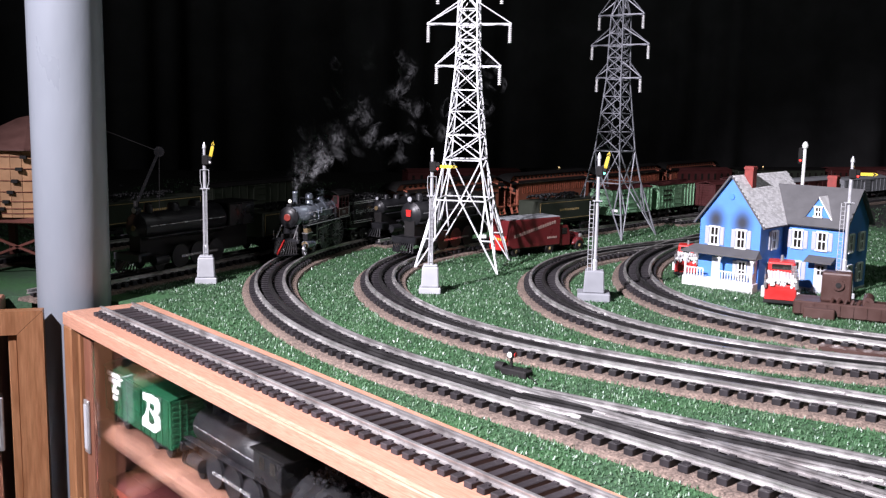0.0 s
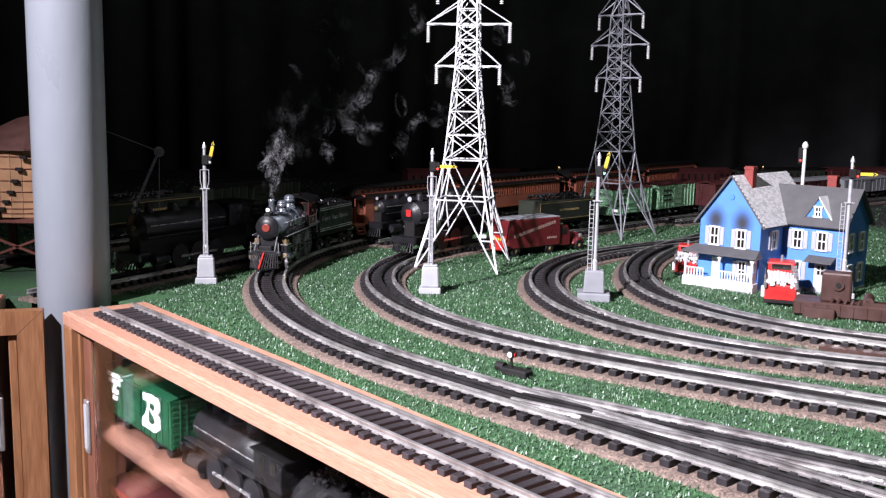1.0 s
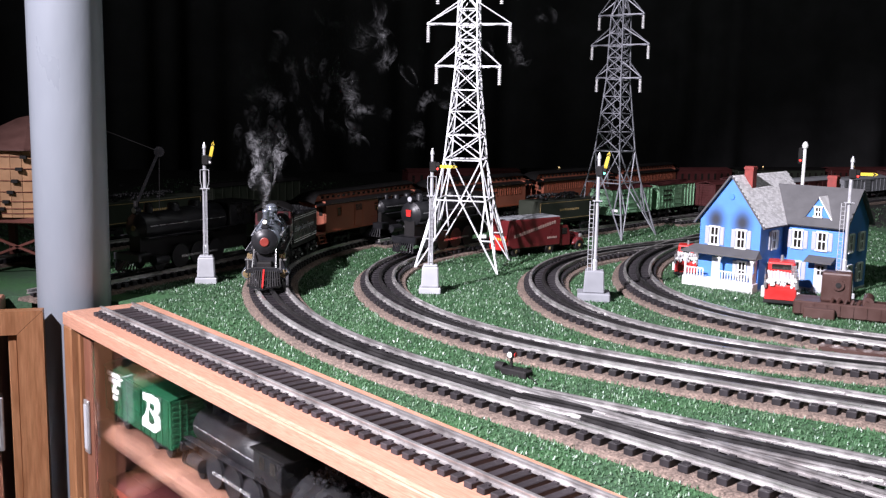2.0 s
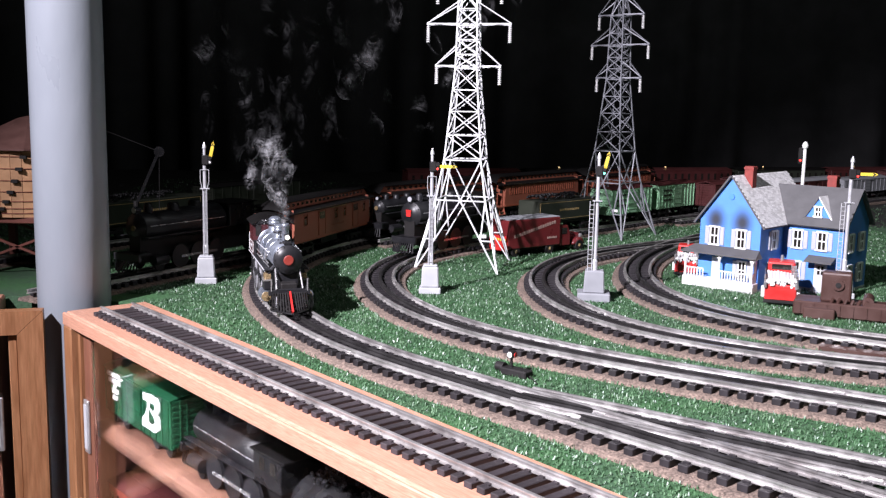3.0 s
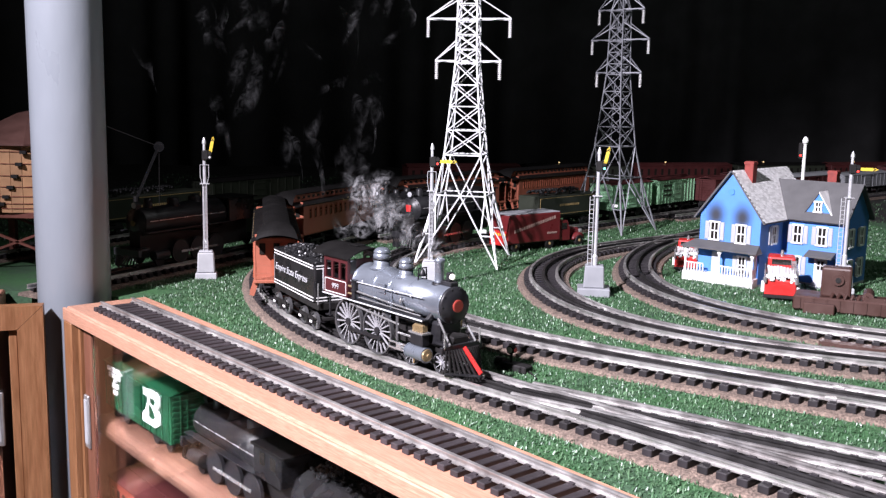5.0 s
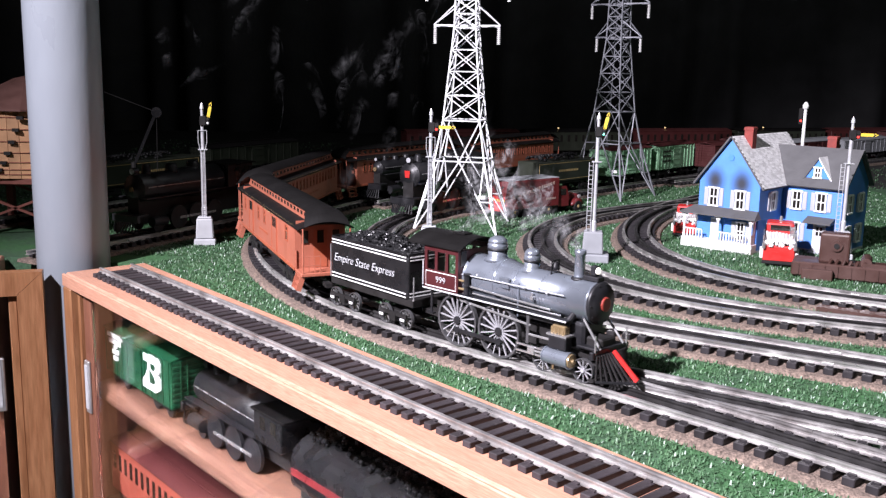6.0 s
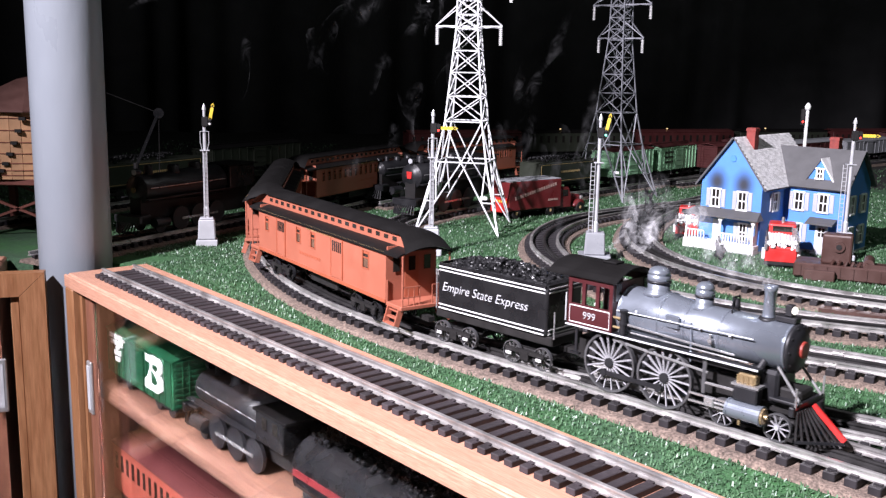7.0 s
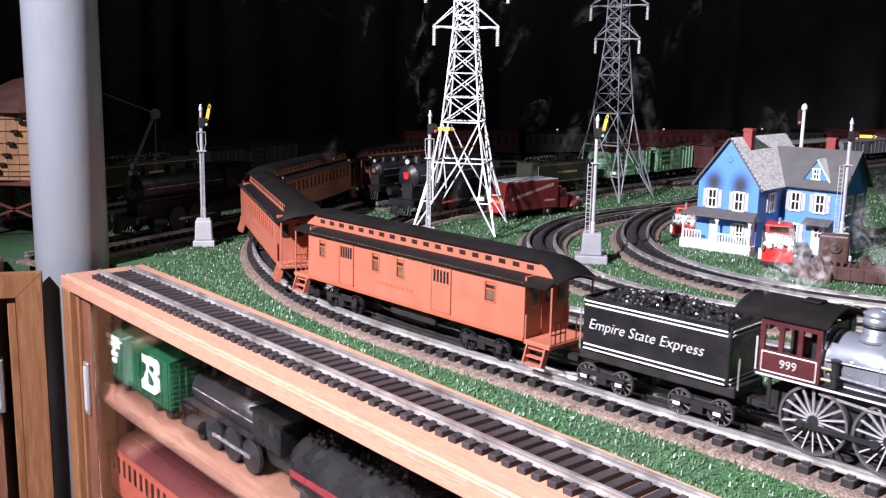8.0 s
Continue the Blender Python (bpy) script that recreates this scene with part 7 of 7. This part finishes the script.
def make_shelf_tender():
    t = thing("shelf_tender", on_shelf(0.482, 0.060), "rounded gloss black tender with red stripe on the shelf", "tender")
    bm = bmesh.new()
    out = [(-0.022, 0.014), (-0.0235, 0.018)] + [(-0.0235 * math.cos(a), 0.034 + 0.020 * math.sin(a)) for a in np.linspace(0, math.pi / 2.2, 7)]
    out = out + [(-x, z) for x, z in reversed(out)]
    prism(bm, out, -0.085, 0.085, Matrix.Rotation(math.pi / 2, 4, "Z"))
    part("tank", bm, M_GLOSS, t, "gloss black streamlined tank")
    for sg in (-1, 1):
        part("stripe", bx(-0.084, 0.084, *sorted((sg * 0.0236, sg * 0.0242)), 0.0240, 0.0300), M_VANRED, t, "dull red stripe")
    rng = random.Random(4)
    bm = bmesh.new()
    for i in range(160):
        bmesh.ops.create_icosphere(bm, subdivisions=1, radius=rng.uniform(0.0015, 0.003), matrix=Matrix.Translation((rng.uniform(-0.080, 0.080), rng.uniform(-0.012, 0.012), 0.0545 + rng.uniform(0, 0.004))))
    part("coal", bm, M_COAL, t, kind="stuff")
    for x in (-0.055, 0.055):
        still_bogie(t, x)


make_shelf_tender()
make_boxcar(on_shelf(0.165, 0.060, -0.2542), 0.30, 0.055, mat("faded_red_coach_paint", (0.28, 0.062, 0.04), 0.5, vary=0.1, scale=60), M_WINE, "long red passenger car on the lower shelf", windows=20, name="railway_car", z0=0.012)
make_boxcar(on_shelf(0.500, 0.060, -0.2542), 0.30, 0.055, M_WINE, M_WINE, "dark red passenger car on the lower shelf", windows=20, name="railway_car", z0=0.012)
make_boxcar(on_shelf(0.720, 0.060), 0.22, 0.048, M_WINE, M_WINE, "dark red box car on the cabinet shelf", z0=0.012)

# second cabinet round the corner, left of the column
SIDE = Matrix.Translation((-0.4290, 1.0110, 0)) @ Matrix.Rotation(math.radians(180 + 17), 4, "Z")


def make_side_cabinet():
    c = thing("corner_cabinet", SIDE @ Matrix.Rotation(math.pi, 4, "Z"), "oak display cabinet around the corner by the column", "cabinet")
    # x runs towards the column and ends at 0, y runs back
    part("top_board", bx(-0.9, -0.050, 0.0125, 0.10, -0.014, 0.003, bevel=0.002), M_PINE, c, "pale wooden top board")
    part("stile", pm([(-0.027, -0.75), (0.0, -0.75), (0.0, 0.003), (-0.0265, -0.0225)], -0.004, 0.0118), M_OAK, c, "warm oak upright with mitred top")
    part("inner_stile", bx(-0.036, -0.0272, 0.002, 0.0118, -0.75, -0.0235, bevel=0.001), M_OAK, c, "inner oak door edge")
    part("top_rail", pm([(-0.9, -0.0225), (-0.0270, -0.0225), (-0.0005, 0.003), (-0.9, 0.003)], -0.004, 0.0118), M_OAK, c, "warm oak top rail with mitred end")
    part("end_panel", bx(-0.062, -0.050, 0.016, 0.30, -0.75, -0.0145), M_PANEL, c)
    # back panel coloured near-black for the shade inside the cabinet
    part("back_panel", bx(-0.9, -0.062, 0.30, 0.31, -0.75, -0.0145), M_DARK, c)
    for z in (-0.113, -0.250, -0.39):
        part("shelf", nose(-0.9, -0.0625, 0.014, z, 0.0105, 0.30), M_OAK, c, "oak shelf with rounded front edge")
    h = part("finger_pull", bx(-0.0640, -0.0440, -0.0005, 0.0040, -0.152, -0.092, bevel=0.001), M_ALU, c, "recessed aluminium finger pull")
    part("pull_recess", bx(-0.0605, -0.0475, -0.0012, -0.0004, -0.147, -0.097), M_GREYBASE, h)
    g = part("glass_door", bx(-0.9, -0.0365, 0.0045, 0.0070, -0.75, -0.0235), M_PANE, c, "clear sliding glass")
    g.visible_shadow = False


make_side_cabinet()
SIDEF = SIDE @ Matrix.Rotation(math.pi, 4, "Z")
make_boxcar(SIDEF @ pose(-0.152, 0.075, -0.1025), 0.17, 0.050, M_GREYROOF, M_RED, "grey toy car with red top on the corner shelf", z0=0.012)
make_boxcar(SIDEF @ pose(-0.152, 0.075, -0.2395), 0.17, 0.050, M_BROWN, M_BROWN, "brown box car on the lower corner shelf", z0=0.012)
make_track(Line(*(SIDEF @ Vector((-0.75, 0.045, 0))).to_2d(), 17.0, (0, 0), 0.70), 0.0, 0.695, "short two-rail track on the corner board", bed=False, middle=False, pitch=0.0117, tie=TIE_PLAIN)

# ---- smoke: small drifting wisps ----


def smoke_material(name, density, scale):
    m = bpy.data.materials.new(name)
    m.use_nodes = True
    n, l = m.node_tree.nodes, m.node_tree.links
    b = n["Principled BSDF"]
    b.inputs["Base Color"].default_value = (0.75, 0.76, 0.78, 1)
    b.inputs["Roughness"].default_value = 1.0
    b.inputs["Specular IOR Level"].default_value = 0.0
    uv = n.new("ShaderNodeUVMap")
    uv.uv_map = "UVMap"
    sep = n.new("ShaderNodeSeparateXYZ")
    l.new(uv.outputs[0], sep.inputs[0])
    soft = None
    for axis in (0, 1):
        k = n.new("ShaderNodeMath")
        k.operation = "MULTIPLY"
        k.inputs[1].default_value = math.pi
        l.new(sep.outputs[axis], k.inputs[0])
        si = n.new("ShaderNodeMath")
        si.operation = "SINE"
        l.new(k.outputs[0], si.inputs[0])
        po = n.new("ShaderNodeMath")
        po.operation = "POWER"
        po.inputs[1].default_value = 1.7
        l.new(si.outputs[0], po.inputs[0])
        si = po
        if soft is None:
            soft = si.outputs[0]
        else:
            mu = n.new("ShaderNodeMath")
            mu.operation = "MULTIPLY"
            l.new(soft, mu.inputs[0])
            l.new(si.outputs[0], mu.inputs[1])
            soft = mu.outputs[0]
    tc = n.new("ShaderNodeTexCoord")
    tex = n.new("ShaderNodeTexNoise")
    tex.inputs["Scale"].default_value = scale
    tex.inputs["Detail"].default_value = 5
    tex.inputs["Distortion"].default_value = 2.2
    l.new(tc.outputs["Object"], tex.inputs["Vector"])
    r = n.new("ShaderNodeMapRange")
    r.interpolation_type = "SMOOTHSTEP"
    r.inputs[1].default_value, r.inputs[2].default_value, r.inputs[3].default_value, r.inputs[4].default_value = 0.34, 0.80, 0.0, density
    l.new(tex.outputs[0], r.inputs[0])
    mu = n.new("ShaderNodeMath")
    mu.operation = "MULTIPLY"
    l.new(soft, mu.inputs[0])
    l.new(r.outputs[0], mu.inputs[1])
    l.new(mu.outputs[0], b.inputs["Alpha"])
    return m


M_SMOKE = smoke_material("white_smoke", 0.30, 90)
M_SMOKE_OLD = smoke_material("lingering_white_smoke", 0.12, 60)
M_SMOKE_THIN = smoke_material("thinning_white_smoke", 0.024, 60)
WISPS = []
STEADY = []


def wisp_mesh(seed, length, slim, material):
    """A tangle of curling ribbons, about as long as asked."""
    rng = random.Random(seed)
    verts, faces, uvs = [], [], []
    for ribbon in range(2):
        c = Vector((rng.uniform(-0.2, 0.2), rng.uniform(-0.2, 0.2), rng.uniform(-0.3, 0.3))) * length
        axis = Vector((rng.uniform(-1, 1), rng.uniform(-1, 1), rng.uniform(-1, 1))).normalized()
        side = axis.orthogonal().normalized()
        bend, width, ph = rng.uniform(1.5, 4.5), length * rng.uniform(0.5, 0.85), rng.uniform(0, 6)
        base = len(verts)
        nu, nv = 7, 12
        for j in range(nv + 1):
            v = j / nv
            th = bend * (v - 0.5)
            p = c + axis * (length * 0.42 * math.sin(th)) + side * (length * 0.3 * (math.cos(th) - 0.6))
            across = axis.cross(side) + side * 0.5 * math.sin(ph + 3 * v)
            for i in range(nu + 1):
                u = i / nu
                q = p + across * (width * (u - 0.5)) + side * (width * 0.25 * math.sin(ph + 4 * u + 2 * v))
                verts.append(q)
                if i < nu and j < nv:
                    k = base + j * (nu + 1) + i
                    faces.append((k, k + 1, k + nu + 2, k + nu + 1))
                    uvs += [(u, v), ((i + 1) / nu, v), ((i + 1) / nu, (j + 1) / nv), (u, (j + 1) / nv)]
    flat = max(math.hypot(v.x, v.y) for v in verts)
    tall = max(abs(v.z) for v in verts)
    verts = [Vector((v.x * length / flat, v.y * length / flat, v.z * length * slim / tall)) for v in verts]
    me = bpy.data.meshes.new("smoke_wisp")
    me.from_pydata(verts, [], faces)
    layer = me.uv_layers.new(name="UVMap")
    for k, w in enumerate(uvs):
        layer.data[k].uv = w
    me.materials.append(material)
    me.polygons.foreach_set("use_smooth", [True] * len(faces))
    return me


def stack_mouth(t):
    """Where the chimney's mouth is at t seconds, also before the clip's start."""
    return ride(LINE_A, advance(t), -0.046, -0.003) @ Vector((0.058, 0, 0.084))


def make_smoke():
    thin = [wisp_mesh(40 + k, 0.0128 + 0.0003 * k, 2.3 + 0.1 * k, M_SMOKE_THIN) for k in range(6)]
    big = [wisp_mesh(20 + k, 0.018 + 0.003 * k, 1.3, M_SMOKE_OLD) for k in range(6)]
    plume = thing("smoke_plume", Matrix.Identity(4), "thin white smoke drifting from the engine chimney", "smoke")
    rng = random.Random(11)
    n = 165
    for i in range(n):
        born = -3.4 + 11.3 * (i + rng.random() * 0.8) / n
        stock = big if born < -0.2 else thin
        ob = share("wisp", stock[rng.randrange(6)], plume, Matrix.Identity(4))
        side = Vector((rng.uniform(-0.022, 0.022), rng.uniform(-0.02, 0.02), rng.uniform(-0.012, 0.02)))
        WISPS.append((ob, born, side, rng.uniform(0, 360), rng.uniform(-55, 55), rng.uniform(0, 6.28)))

    for i in range(15):
        age = 0.03 + 0.72 * (i / 14) ** 1.2
        me = wisp_mesh(60 + i, 0.0065 + 0.026 * age, 1.5, M_SMOKE)
        side = Vector((rng.uniform(-0.022, 0.022), rng.uniform(-0.02, 0.02), rng.uniform(-0.012, 0.02)))
        STEADY.append((share("wisp", me, plume, Matrix.Identity(4)), age, side, rng.uniform(-70, 70), rng.uniform(0, 6.28)))


make_smoke()


def wisp_pose(born, side, turn, spin, phase, t):
    age = t - born
    if age <= 0:
        return ride(LINE_A, advance(t), -0.046, -0.003) @ pose(0.008, 0, 0.0540, 0, 84, 0)
    heading = ride(LINE_A, advance(born), -0.046, -0.003).to_3x3().to_4x4()
    p = stack_mouth(born)
    late = max(0.0, min(1.0, (born - 3.0) / 1.6))
    early = max(0.0, min(1.0, -born / 0.6))
    rise = (0.030 * age + 0.004 * age * age + 0.055 * (1 - math.exp(-age / 0.45))) * (1 - 0.55 * late - 0.4 * early) + 0.05 * (1 - late) * max(0.0, age - 3.0 - 1.6 * early) ** 2
    p = p + Vector((0, 0, 0.006 + rise))
    p = p + side * (1 - math.exp(-age * 1.1)) * (0.7 + (1.7 + 0.5 * late) * age)
    p.x += 0.010 * math.sin(phase + 2.1 * age) * min(1.0, age) + 0.030 * late * max(0.0, age - 0.7)
    p.y += 0.05 * late * age
    tilt = 84 * math.exp(-age / 0.16) + 22 * math.sin(phase + 1.3 * age) * min(1.0, age)
    return Matrix.Translation(p) @ heading @ pose(0, 0, 0, 0.4 * spin * min(age, 3.0), tilt, spin * min(age, 3.0))


def puffs():
    for ob, born, side, turn, spin, phase in WISPS:
        times = [0.2 * k for k in range(41)]
        if 0 < born < 8:
            times = sorted(set(times) | {round(born, 2), round(min(8.0, born + 0.1), 2)})
        walk(ob, [(t, wisp_pose(born, side, turn, spin, phase, t)) for t in times])
    # the dense foot of the plume, always of one age, turning as it follows the chimney
    for ob, age, side, spin, phase in STEADY:
        rows = []
        for k in range(41):
            t = 0.2 * k
            born = t - age
            late = 0.5 * math.sin(phase + 3.1 * t)
            p = wisp_pose(born, side * (1 + late), 0, 0, phase + 1.7 * t, t).to_translation()
            rows.append((t, Matrix.Translation(p) @ pose(0, 0, 0, 20 * math.sin(phase + t), 25 * math.sin(1.3 * phase + t), spin * t)))
        walk(ob, rows)


motions()
